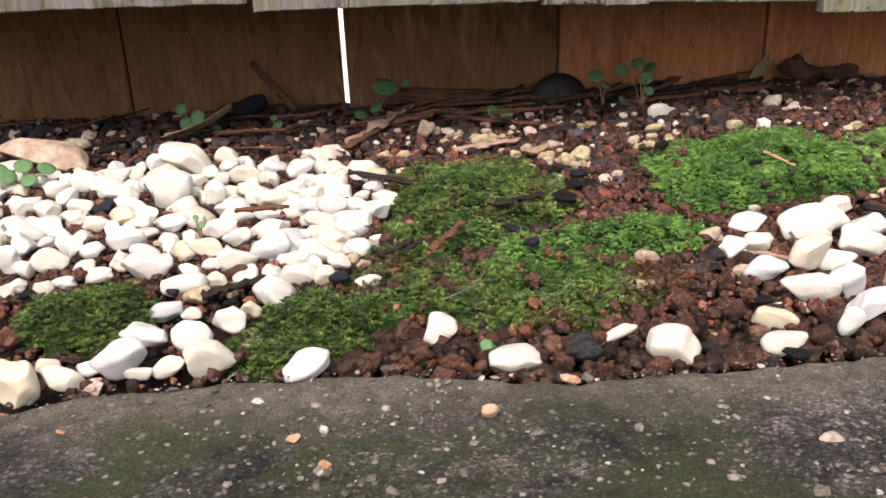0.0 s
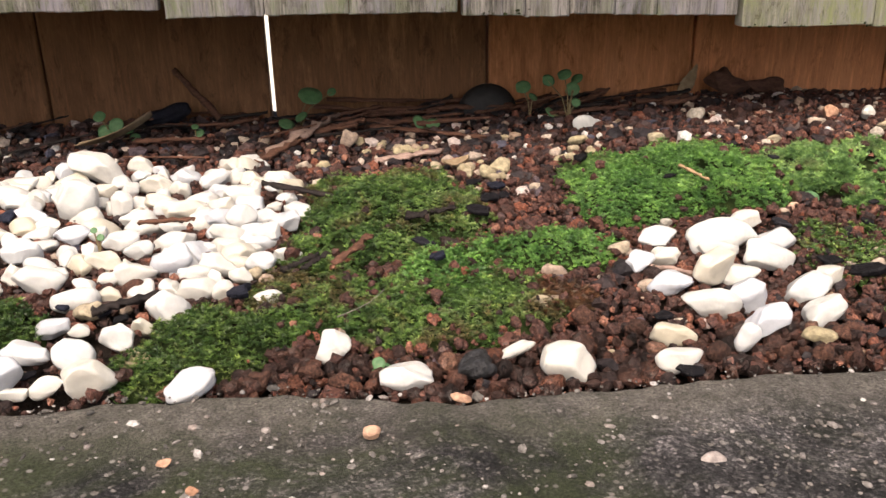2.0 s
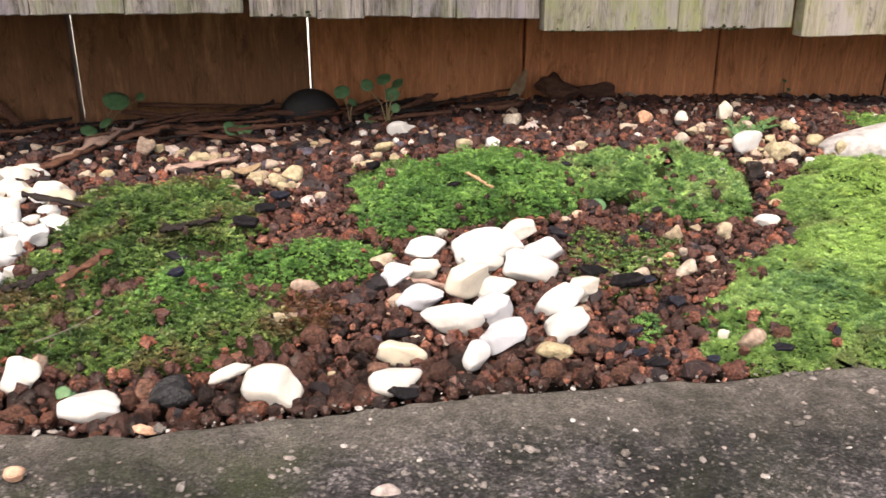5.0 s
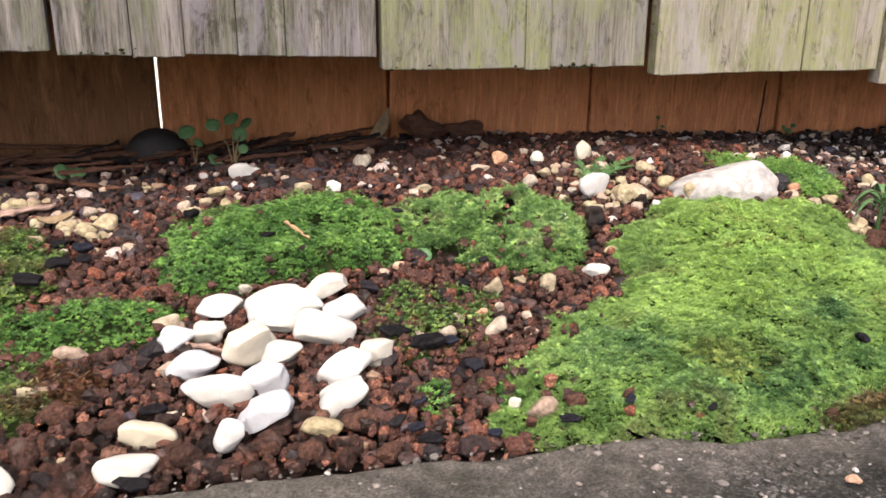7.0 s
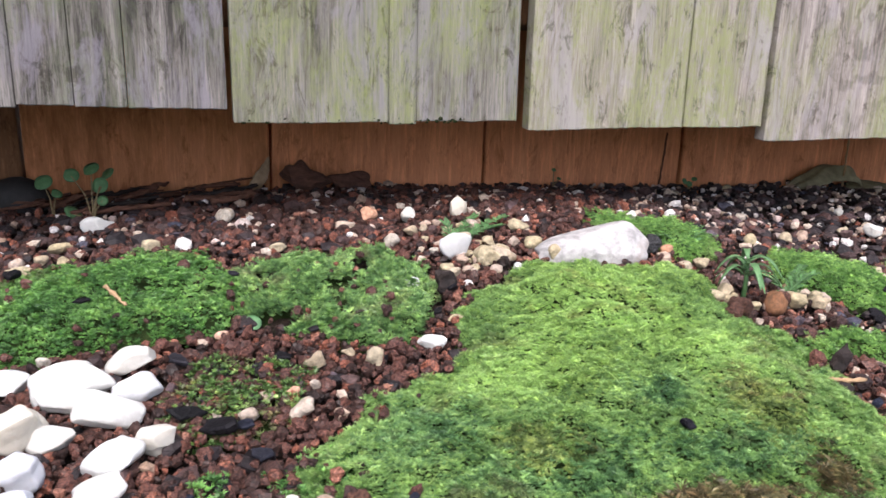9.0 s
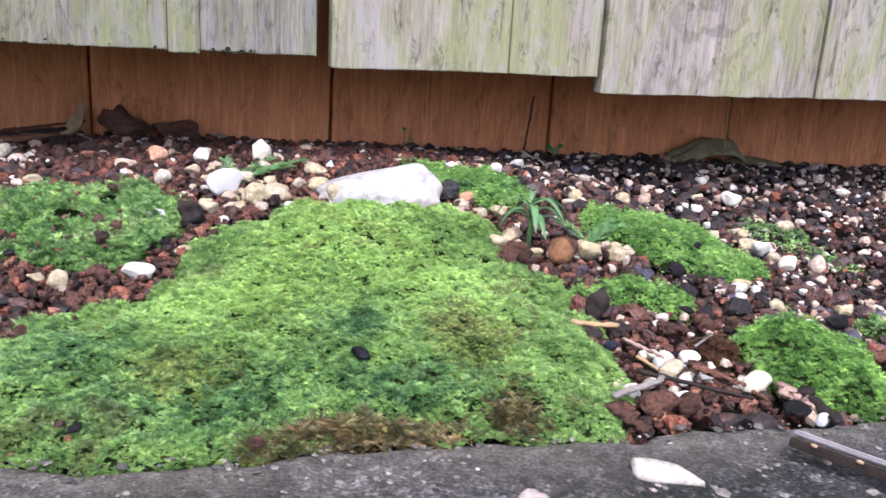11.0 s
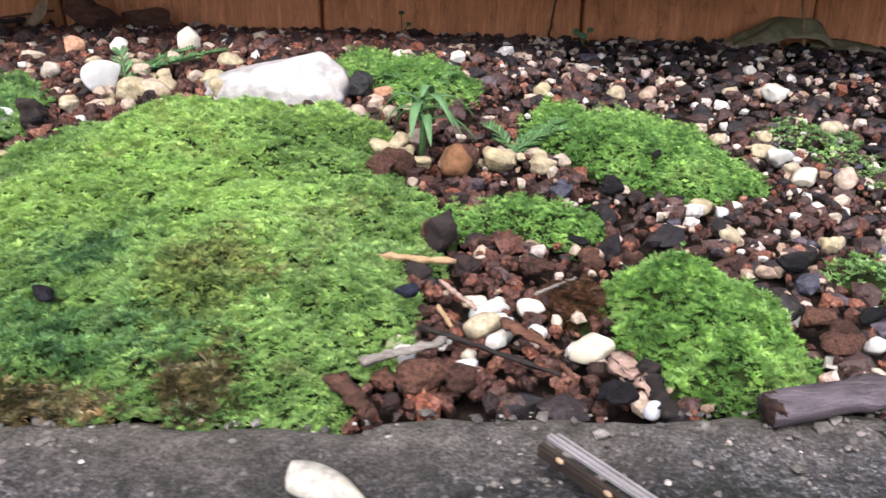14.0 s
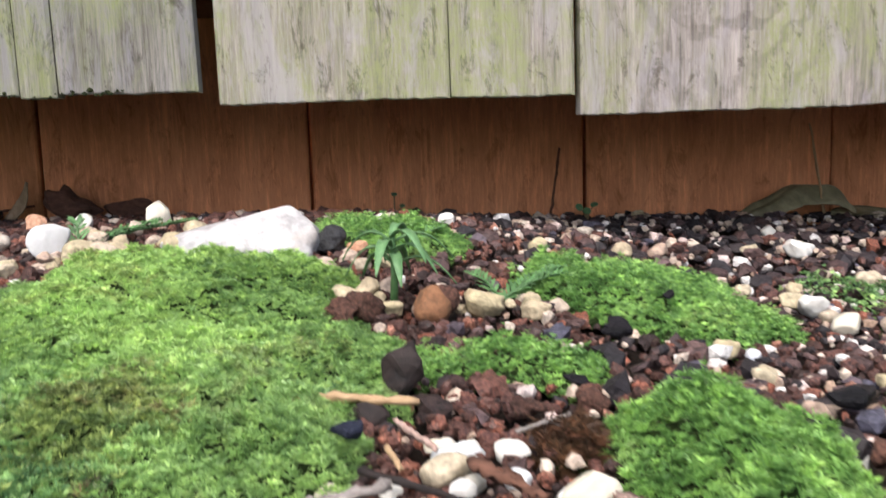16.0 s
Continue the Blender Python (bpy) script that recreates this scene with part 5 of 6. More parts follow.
slate_chip(0.2024, 0.2680, 0.0063, 0.0036, 0.0030)
slate_chip(-0.0663, 0.3787, 0.0069, 0.0043, 0.0036)
slate_chip(-0.0069, 0.3267, 0.0123, 0.0076, 0.0091)
slate_chip(-0.0651, 0.3258, 0.0059, 0.0037, 0.0044)
slate_chip(-0.0645, 0.2802, 0.0077, 0.0031, 0.0037)
slate_chip(-0.1152, 0.3293, 0.0090, 0.0056, 0.0073)
slate_chip(-0.1108, 0.4175, 0.0121, 0.0075, 0.0070)
slate_chip(-0.0512, 0.3206, 0.0098, 0.0039, 0.0047)
slate_chip(-0.0438, 0.3149, 0.0077, 0.0031, 0.0037)
slate_chip(0.0613, 0.3674, 0.0115, 0.0046, 0.0056)
slate_chip(0.0642, 0.3384, 0.0085, 0.0053, 0.0065)
slate_chip(0.0950, 0.4063, 0.0129, 0.0052, 0.0063)
tan_stone(-0.0561, 0.3223, 0.0109, 0.0067, 0.0065)
tan_stone(-0.0033, 0.3491, 0.0065, 0.0040, 0.0048)
tan_stone(0.0016, 0.3432, 0.0059, 0.0037, 0.0048)
tan_stone(-0.0346, 0.2909, 0.0072, 0.0044, 0.0045)
tan_stone(-0.1525, 0.5255, 0.0141, 0.0087, 0.0073)
tan_stone(0.0381, 0.5188, 0.0098, 0.0061, 0.0112)
tan_stone(0.0133, 0.4820, 0.0083, 0.0052, 0.0049)
tan_stone(0.0234, 0.4797, 0.0077, 0.0048, 0.0051)
tan_stone(0.1497, 0.4594, 0.0102, 0.0063, 0.0051)
tan_stone(0.1375, 0.3499, 0.0090, 0.0038, 0.0043)
tan_stone(0.1004, 0.3139, 0.0080, 0.0032, 0.0038)
tan_stone(-0.0370, 0.2883, 0.0071, 0.0044, 0.0035)
clod(-0.0437, 0.3377, 0.0100, 0.0062, 0.0074)
clod(0.0116, 0.3209, 0.0068, 0.0042, 0.0054)
clod(0.0034, 0.2711, 0.0068, 0.0042, 0.0056)
clod(0.0180, 0.2740, 0.0079, 0.0049, 0.0062)
clod(0.0268, 0.2681, 0.0085, 0.0052, 0.0059)
clod(-0.1297, 0.4061, 0.0087, 0.0054, 0.0046)
clod(-0.1548, 0.4217, 0.0060, 0.0037, 0.0064)
clod(-0.0872, 0.2829, 0.0069, 0.0043, 0.0043)
orange_stone(0.0336, 0.2348, 0.0048, 0.0029, 0.0042)
orange_stone(-0.0173, 0.2290, 0.0040, 0.0025, 0.0020)
orange_stone(-0.0091, 0.2163, 0.0032, 0.0020, 0.0024)
orange_stone(-0.0774, 0.2389, 0.0026, 0.0011, 0.0013)
orange_stone(0.0599, 0.2560, 0.0065, 0.0026, 0.0031)
pale_flake(0.1168, 0.2148, 0.0070, 0.0028, 0.0034)
white_stone(0.4696, 0.2649, 0.0105, 0.0065, 0.0063)
white_stone(0.4518, 0.2859, 0.0079, 0.0034, 0.0038)
white_stone(0.4603, 0.2851, 0.0068, 0.0042, 0.0041)
white_stone(0.4851, 0.2863, 0.0041, 0.0025, 0.0031)
white_stone(0.4770, 0.2440, 0.0044, 0.0027, 0.0037)
white_stone(0.5358, 0.2663, 0.0054, 0.0034, 0.0052)
tan_stone(0.4476, 0.2746, 0.0094, 0.0058, 0.0058)
tan_stone(0.5289, 0.3083, 0.0074, 0.0029, 0.0036)
tan_stone(0.4509, 0.3663, 0.0103, 0.0064, 0.0072)
tan_stone(0.4660, 0.3697, 0.0127, 0.0079, 0.0077)
tan_stone(0.4805, 0.3725, 0.0092, 0.0057, 0.0060)
tan_stone(0.4280, 0.3748, 0.0106, 0.0066, 0.0057)
tan_stone(0.5286, 0.3333, 0.0068, 0.0042, 0.0043)
tan_stone(0.5785, 0.4211, 0.0123, 0.0049, 0.0059)
tan_stone(0.5841, 0.4082, 0.0078, 0.0048, 0.0049)
tan_stone(0.5281, 0.3562, 0.0055, 0.0034, 0.0038)
tan_stone(0.5609, 0.3319, 0.0067, 0.0041, 0.0055)
tan_stone(0.4162, 0.4028, 0.0095, 0.0050, 0.0046)
tan_stone(0.5236, 0.4955, 0.0085, 0.0053, 0.0044)
tan_stone(0.5705, 0.5785, 0.0074, 0.0046, 0.0055)
tan_stone(0.5904, 0.4881, 0.0087, 0.0054, 0.0043)
tan_stone(0.6143, 0.4951, 0.0089, 0.0055, 0.0051)
clod(0.4325, 0.2552, 0.0120, 0.0074, 0.0073)
clod(0.4399, 0.2530, 0.0075, 0.0047, 0.0072)
clod(0.4665, 0.3059, 0.0086, 0.0051, 0.0041)
clod(0.4807, 0.3079, 0.0071, 0.0044, 0.0059)
clod(0.4921, 0.3109, 0.0071, 0.0044, 0.0047)
clod(0.5279, 0.2660, 0.0120, 0.0074, 0.0066)
clod(0.5288, 0.2795, 0.0100, 0.0062, 0.0058)
clod(0.4272, 0.3609, 0.0102, 0.0063, 0.0081)
clod(0.4530, 0.3676, 0.0126, 0.0078, 0.0093)
slate_chip(0.5377, 0.3095, 0.0114, 0.0071, 0.0088)
slate_chip(0.4705, 0.2471, 0.0108, 0.0067, 0.0058)
slate_chip(0.5198, 0.3765, 0.0051, 0.0032, 0.0044)
slate_chip(0.4983, 0.3558, 0.0114, 0.0052, 0.0055)
slate_chip(0.4033, 0.4297, 0.0161, 0.0100, 0.0119)
slate_chip(0.4795, 0.3195, 0.0067, 0.0027, 0.0032)
slate_chip(0.5409, 0.2776, 0.0086, 0.0053, 0.0082)
slate_chip(0.4311, 0.2832, 0.0072, 0.0045, 0.0069)
pale_flake(0.3800, 0.2180, 0.0070, 0.0046, 0.0036)
white_stone(0.3290, 0.4350, 0.0140, 0.0110, 0.0120)
white_stone(0.3505, 0.4960, 0.0095, 0.0075, 0.0100)
orange_stone(0.3030, 0.4960, 0.0090, 0.0065, 0.0090)
tan_stone(0.2337, 0.5143, 0.0104, 0.0083, 0.0078)
tan_stone(0.3052, 0.4540, 0.0073, 0.0059, 0.0073)
white_stone(0.3229, 0.4912, 0.0075, 0.0060, 0.0075)
tan_stone(0.3179, 0.4677, 0.0071, 0.0057, 0.0053)
tan_stone(0.3429, 0.4263, 0.0131, 0.0105, 0.0079)
tan_stone(0.3614, 0.4429, 0.0066, 0.0053, 0.0050)
tan_stone(0.3682, 0.4365, 0.0093, 0.0075, 0.0070)
tan_stone(0.3497, 0.4446, 0.0071, 0.0057, 0.0054)
white_stone(0.3538, 0.4163, 0.0048, 0.0039, 0.0036)
tan_stone(0.3721, 0.4637, 0.0110, 0.0088, 0.0055)
white_stone(0.4392, 0.4718, 0.0063, 0.0050, 0.0047)
stone("orange_pebble", "rounded orange-brown stone beside the seedling", "pebble", "orange stone chips", M_TERRA, 0.4514, 0.3655, 0.0105, 0.0085, 0.0110, base=ICO2, cuts=8, sink=0.06)
clod(0.4330, 0.3640, 0.0120, 0.0090, 0.0095)
orange_stone(0.3880, 0.2505, 0.0060, 0.0035, 0.0040)
clod(0.3745, 0.2630, 0.0060, 0.0050, 0.0050)
orange_stone(0.4312, 0.4221, 0.0069, 0.0055, 0.0052)
tan_stone(0.5629, 0.4286, 0.0071, 0.0057, 0.0054)
tan_stone(0.5852, 0.4366, 0.0070, 0.0056, 0.0053)
white_stone(0.5809, 0.4158, 0.0110, 0.0088, 0.0066)
white_stone(0.5843, 0.3983, 0.0110, 0.0088, 0.0066)
tan_stone(0.5280, 0.3557, 0.0073, 0.0058, 0.0054)
white_stone(0.5353, 0.3550, 0.0042, 0.0033, 0.0031)
tan_stone(0.6193, 0.4486, 0.0100, 0.0080, 0.0075)
tan_stone(0.5990, 0.3942, 0.0094, 0.0075, 0.0094)
tan_stone(0.5763, 0.3610, 0.0057, 0.0045, 0.0042)
tan_stone(0.5595, 0.3314, 0.0063, 0.0051, 0.0048)
clod(0.4520, 0.3680, 0.0088, 0.0071, 0.0088)
tan_stone(0.4800, 0.3755, 0.0071, 0.0057, 0.0078)
white_stone(0.4642, 0.4759, 0.0071, 0.0057, 0.0054)
white_stone(0.6104, 0.4847, 0.0128, 0.0103, 0.0077)
white_stone(0.6117, 0.5176, 0.0069, 0.0055, 0.0052)
tan_stone(0.5454, 0.4685, 0.0097, 0.0078, 0.0058)
tan_stone(0.5296, 0.4621, 0.0081, 0.0064, 0.0060)
tan_stone(0.4947, 0.4457, 0.0075, 0.0060, 0.0057)
tan_stone(0.4427, 0.4724, 0.0071, 0.0056, 0.0053)
white_stone(0.4628, 0.3713, 0.0035, 0.0028, 0.0026)
tan_stone(0.4336, 0.3777, 0.0088, 0.0070, 0.0070)
clod(0.4317, 0.3642, 0.0084, 0.0067, 0.0075)
tan_stone(0.4408, 0.4075, 0.0078, 0.0062, 0.0058)
tan_stone(0.4223, 0.4035, 0.0069, 0.0055, 0.0052)
tan_stone(0.4319, 0.4058, 0.0070, 0.0056, 0.0052)
clod(0.4652, 0.3056, 0.0058, 0.0046, 0.0044)
clod(0.4806, 0.3108, 0.0060, 0.0048, 0.0060)
clod(0.4914, 0.3094, 0.0050, 0.0040, 0.0050)
tan_stone(0.4883, 0.3795, 0.0061, 0.0049, 0.0046)
white_stone(0.4845, 0.2864, 0.0029, 0.0024, 0.0022)
clod(0.5294, 0.2685, 0.0086, 0.0069, 0.0078)
white_stone(0.5353, 0.2679, 0.0037, 0.0030, 0.0028)
slate_chip(0.5008, 0.3603, 0.0102, 0.0082, 0.0077)
slate_chip(0.5402, 0.3130, 0.0106, 0.0085, 0.0079)
slate_chip(0.4218, 0.4240, 0.0115, 0.0092, 0.0086)
# smaller white pebbles that fill the heap
r = np.random.default_rng(77)
made = 0
while made < 60:
    x, y = r.uniform(-0.20, 0.015), r.uniform(0.335, 0.495)
    if mossy(np.array([x]), np.array([y]))[0] > 0 or y < 0.36 - (x + 0.06) * 0.5:
        continue
    s = r.uniform(0.011, 0.019)
    white_stone(x, y, s, s * 0.8, s * r.uniform(0.5, 0.7), sink=0.35)
    made += 1

# ---- larger rocks, shell ----
stone("charcoal_lump", "rough black charcoal lump among red gravel", "charcoal", "", M_CHARCOAL, 0.0659, 0.2682, 0.0115, 0.010, 0.0085, cuts=5, rough=0.4, sink=0.0, smooth=False)
stone("charcoal_lump", "rough black charcoal lump beside the quartz rock", "charcoal", "", M_CHARCOAL, 0.4218, 0.4224, 0.0120, 0.009, 0.0100, cuts=6, rough=0.3, sink=0.0, smooth=False)
white_stone(0.0796, 0.2795, 0.0165, 0.0050, 0.0042, turn=24, cuts=4, box=2.0, lean=(0, -8), label="long greenish-white stone splinter in red gravel")
stone("slate_chip", "small black chip resting on the moss mound", "stone chip", "black slate chips", M_SLATE, 0.3540, 0.2765, 0.0052, 0.004, 0.003, base=ICO2, cuts=8, smooth=False, z=0.0012)
v, f = ICO3
r = np.random.default_rng(8)
v = v / (np.abs(v) ** 5).sum(1)[:, None] ** 0.2
for d, k in (((0.75, -0.5, 0.42), 0.98), ((0.3, -0.85, 0.42), 0.92), ((0.9, 0.2, 0.4), 1.0), ((-0.9, -0.4, 0.1), 0.98), ((0.1, -0.4, 0.9), 0.95)):
    d = np.array(d) / np.linalg.norm(d)
    v = v - np.maximum(v @ d - k, 0)[:, None] * d * 0.95
v = v * (1 + 0.035 * np.sin(v @ (r.normal(size=(3, 3)) * 4).T)) * (0.0258, 0.011, 0.0102)
k = np.clip(v[:, 0] / 0.055 + 0.5, 0, 1)
v[:, 2] = (v[:, 2] + 0.0102) * (0.62 + 0.44 * k)
v[:, 1] *= 0.7 + 0.35 * k
rock = tagged(mesh_ob("quartz_rock", v, f, M_QUARTZ, smooth=True), "large milky white quartz rock behind the moss mound", "rock")
rock.matrix_world = pose(0.3930, 0.4235, 0.0040, 0, -3, -4)
stone("beige_rock", "flat pinkish-beige rock lying in the gravel", "rock", "", M_GREYROCK, -0.1629, 0.4993, 0.056, 0.030, 0.015, cuts=12, rough=0.14, sink=0.1, turn=-10, lean=(0, 8))
stone("beige_rock", "second flat pinkish-beige rock at the bed's end", "rock", "", M_GREYROCK, -0.2065, 0.4969, 0.050, 0.030, 0.012, cuts=12, rough=0.14, sink=0.1, turn=10, lean=(0, 0))


def tube(points, radii, sides=10, cap=True):
    """A round bar through points with a radius at each."""
    bm = bmesh.new()
    rings = []
    pts = [Vector(p) for p in points]
    for i, (p, rad) in enumerate(zip(pts, radii)):
        d = (pts[min(i + 1, len(pts) - 1)] - pts[max(i - 1, 0)]).normalized()
        a = d.orthogonal().normalized() if i == 0 else (last - d * last.dot(d)).normalized()
        last = a
        c = d.cross(a)
        rings.append([bm.verts.new(p + (a * math.cos(t) + c * math.sin(t)) * rad) for t in np.linspace(0, 2 * math.pi, sides, endpoint=False)])
    for r0, r1 in zip(rings, rings[1:]):
        for k in range(sides):
            bm.faces.new((r0[k], r0[(k + 1) % sides], r1[(k + 1) % sides], r1[k]))
    if cap:
        bm.faces.new(rings[0][::-1])
        bm.faces.new(rings[-1])
    return bm


def bar(name, label, category, a, c, radius, material, group="", bend=0.0, seed=0, flat=1.0, taper=0.7, sides=8, parent=None):
    """A twig or strip of bark from a to c."""
    r = np.random.default_rng(900 + seed)
    a, c = np.array(a, float), np.array(c, float)
    n_ = 14
    along = c - a
    side = np.cross(along, (0, 0, 1))
    side /= np.linalg.norm(side)
    pts, rad = [], []
    for k in range(n_):
        t = k / (n_ - 1)
        pts.append(along * t + side * bend * math.sin(math.pi * t) + r.normal(0, radius * 0.12, 3))
        rad.append(radius * (1 - (1 - taper) * t) * r.uniform(0.7, 1.25))
    bm = tube(pts, rad, sides)
    if flat != 1.0:
        n3 = Vector(side).cross(Vector(along)).normalized()
        for v in bm.verts:
            t = max(0.0, min(1.0, v.co.dot(Vector(along)) / Vector(along).length_squared))
            mid = Vector(along * t + side * bend * math.sin(math.pi * t))
            off = v.co - mid
            v.co = mid + off - n3 * off.dot(n3) * (1 - flat)
    for v in bm.verts:
        v.co += Vector(r.normal(0, radius * 0.2, 3))
    ob = part(name, bm, material, parent, "", True)
    ob.location = a
    return tagged(ob, label, category, group) if parent is None else ob


def L(x, y, up=0.003):
    return (x, y, float(lay(x, y)) + up)


def S(x, y, up=0.0):
    return (x, y, float(slab_top(x)) + up)


# shell: a thin curved scale with a narrow tail
bm = bmesh.new()
n1, n2 = 26, 12
rows = []
for i in range(n1 + 1):
    t = i / n1
    half = 0.0043 * math.sin(math.pi * (0.003 + 0.997 * t) ** 0.5) ** 0.65 if t < 0.97 else 0.0006
    half = max(half, 0.0005)
    cx, cy = 0.0155 * t, -0.0058 * t * t
    rows.append([bm.verts.new((cx, cy + half * s, 0.0026 * (1 - s * s) * min(1, half / 0.003) + 0.0003)) for s in np.linspace(-1, 1, n2)])
for a, c in zip(rows, rows[1:]):
    for k in range(n2 - 1):
        bm.faces.new((a[k], c[k], c[k + 1], a[k + 1]))
low = bmesh.ops.extrude_face_region(bm, geom=bm.faces[:])
for v in low["geom"]:
    if isinstance(v, bmesh.types.BMVert):
        v.co.z -= 0.0012
bmesh.ops.recalc_face_normals(bm, faces=bm.faces)
shell = tagged(part("shell_fragment", bm, M_SHELL, smooth=True), "chalky white shell fragment lying on the concrete", "shell")
shell.matrix_world = pose(*S(0.4073, 0.2251, 0.0006), 0, 0, -14)

# riveted strip on the slab
strip = tagged(new("metal_strip"), "dull grey riveted metal strip lying on the concrete", "metal strip")
a, c = np.array(S(0.4508, 0.2249, 0.0062)), np.array(S(0.4856, 0.1710, 0.0062))
strip.location = a
d = (c - a) / np.linalg.norm(c - a)
side = np.array([d[1], -d[0], 0]) / np.linalg.norm(d[:2])
ln = np.linalg.norm(c - a)
turn = Matrix((tuple(d), tuple(-side), tuple(np.cross(d, -side)))).transposed().to_4x4()
# pale upper bar, near-black lower bar: highlight and shadow partly painted in
for nm, w, h, off, z, material in (("upper_bar", 0.0015, 0.0013, -0.0011, 0.0006, M_GREYMETAL), ("lower_bar", 0.0018, 0.0026, 0.0008, -0.0012, M_DARKMETAL), ("back_bar", 0.0014, 0.0016, -0.0031, -0.0004, M_GREYMETAL)):
    bm = bmesh.new()
    bmesh.ops.create_cube(bm, size=1)
    bmesh.ops.transform(bm, matrix=turn @ Matrix.Translation((ln / 2, -off, z)) @ Matrix.Diagonal((ln, w, h, 1)), verts=bm.verts)
    bmesh.ops.bevel(bm, geom=bm.edges[:], offset=0.0004, segments=2, affect="EDGES")
    part(nm, bm, material, strip)
for k in range(7):
    bm = bmesh.new()
    bmesh.ops.create_uvsphere(bm, u_segments=10, v_segments=6, radius=0.0007)
    bmesh.ops.transform(bm, matrix=turn @ Matrix.Translation((0.006 + k * 0.0105, -0.0022, 0.0004)) @ Matrix.Diagonal((1.3, 0.7, 0.7, 1)), verts=bm.verts)
    part("rivet", bm, M_RIVET, strip, "copper-orange rivet head", True)

# chrome ring standing on the slab
ringt = tagged(new("chrome_ring"), "thick polished chrome ring with a hooked tongue on the concrete", "metal ring")
RC = (0.4960, 0.1730, float(slab_top(0.4960)) + 0.0147)
ringt.location = RC
R_, T_, LEAN = 0.0140, 0.0026, radians(30)
pts = [(R_ * math.cos(t), R_ * math.sin(LEAN) * math.sin(t), R_ * math.cos(LEAN) * math.sin(t)) for t in np.linspace(0, 2 * math.pi, 49)]
bm = tube(pts, [T_] * 49, 16, cap=False)
bmesh.ops.remove_doubles(bm, verts=bm.verts, dist=0.0002)
part("ring", bm, M_CHROME, ringt, "", True)
pts = [(-0.003 + 0.026 * t, 0.005 - 0.006 * t * t, 0.0122 - 0.004 * t - 0.006 * t * t) for t in np.linspace(0, 1, 14)]
part("tongue", tube(pts, [0.0016 + 0.0014 * math.sin(math.pi * min(1, t + 0.15)) for t in np.linspace(0, 1, 14)], 12), M_CHROME, ringt, "", True)
pts = [(0.0062 * math.cos(t), -0.001, -0.0078 + 0.0055 * math.sin(t)) for t in np.linspace(0, 2 * math.pi, 25)]
bm = tube(pts, [0.0012] * 25, 10, cap=False)
bmesh.ops.remove_doubles(bm, verts=bm.verts, dist=0.0002)
part("small_ring", bm, M_CHROME, ringt, "", True)

# ---- wood: log, bark, twigs ----
stone("bark_chunk", "dark brown bark chunk standing beside the mound", "bark", "strips of bark and twigs", M_BARKDARK, 0.4416, 0.3139, 0.0095, 0.006, 0.014, base=ICO2, cuts=3, rough=0.35, sink=0.0, smooth=False, box=6, lean=(4, 12))
stone("bark_chunk", "small dark bark chunk under white chips", "bark", "strips of bark and twigs", M_BARKDARK, 0.4341, 0.3029, 0.009, 0.006, 0.007, base=ICO2, cuts=4, rough=0.35, sink=0.0, smooth=False, box=5)
log = tagged(new("stick"), "short broken grey-purple stick at the slab's edge", "stick")
log.location = S(0.4966, 0.2369, 0.0028)
pts = [(0.050 * t, 0.001 * math.sin(4 * t) + 0.003 * t, 0.0015 * math.sin(2.5 * t)) for t in np.linspace(0, 1, 60)]
rad = [0.0034 * (1 - 0.20 * t) * (1 + 0.07 * math.sin(9 * t) + 0.22 * math.exp(-((t - 0.42) / 0.05) ** 2)) for t in np.linspace(0, 1, 60)]
bm = tube(pts, rad, 30)
for v in bm.verts:
    ang = math.atan2(v.co.z, v.co.y)
    v.co *= Vector((1, *[1 + 0.16 * (float(vnoise(v.co.x, ang * 0.004, 160, 71)) - 0.5) + 0.12 * (float(vnoise(v.co.x * 0.25, ang * 0.004, 900, 72)) - 0.5)] * 2))
part("stem", bm, M_LOG, log, "", True)
v, f = ICO2
r = np.random.default_rng(5)
v = chipped(v, 5, 0.3, r) * (0.0020, 0.0035, 0.0033) + (0.0008, 0, 0)
mesh_ob("broken_end", v * (1 + r.normal(0, 0.08, (len(v), 1))), f, M_LOGEND, log, label="splintered dark red-brown end")

M_GREYTWIG = simple("grey_twig", (0.10, 0.085, 0.075), (0.27, 0.24, 0.22), 300, 0.8, stretch=(1, 5, 5))
M_LUMP = stone_mat("loose_scoria", [(0.0, (0.014, 0.009, 0.008)), (0.3, (0.038, 0.019, 0.015)), (0.6, (0.064, 0.032, 0.025)), (0.85, (0.088, 0.041, 0.029)), (0.96, (0.15, 0.058, 0.035)), (1.0, (0.22, 0.12, 0.085))], grain=8.0, pits=1.0, depth=0.3, rough=0.7, wet=0.12, speck=(0.15, 2.1))
BARK = "strips of bark and twigs"
bar("bark_strip", "long brown bark strip along the foot of the fence", "bark", L(0.0432, 0.5940, 0.006), L(0.1421, 0.5840, 0.007), 0.0024, M_BARK, BARK, seed=1, flat=0.6)
bar("bark_strip", "long brown bark strip along the foot of the fence", "bark", L(0.1351, 0.5850, 0.005), L(0.2138, 0.5880, 0.005), 0.0022, M_BARK, BARK, seed=2, flat=0.6)
bar("bark_strip", "thin brown bark strip on tan gravel", "bark", L(0.0495, 0.5574, 0.005), L(0.1125, 0.5109, 0.005), 0.0019, M_BARK, BARK, seed=3, flat=0.6)
bar("bark_strip", "brown bark strip leaning on the fence foot", "bark", L(0.0176, 0.5980, 0.010), L(0.0743, 0.5850, 0.004), 0.0016, M_BARK, BARK, seed=4)
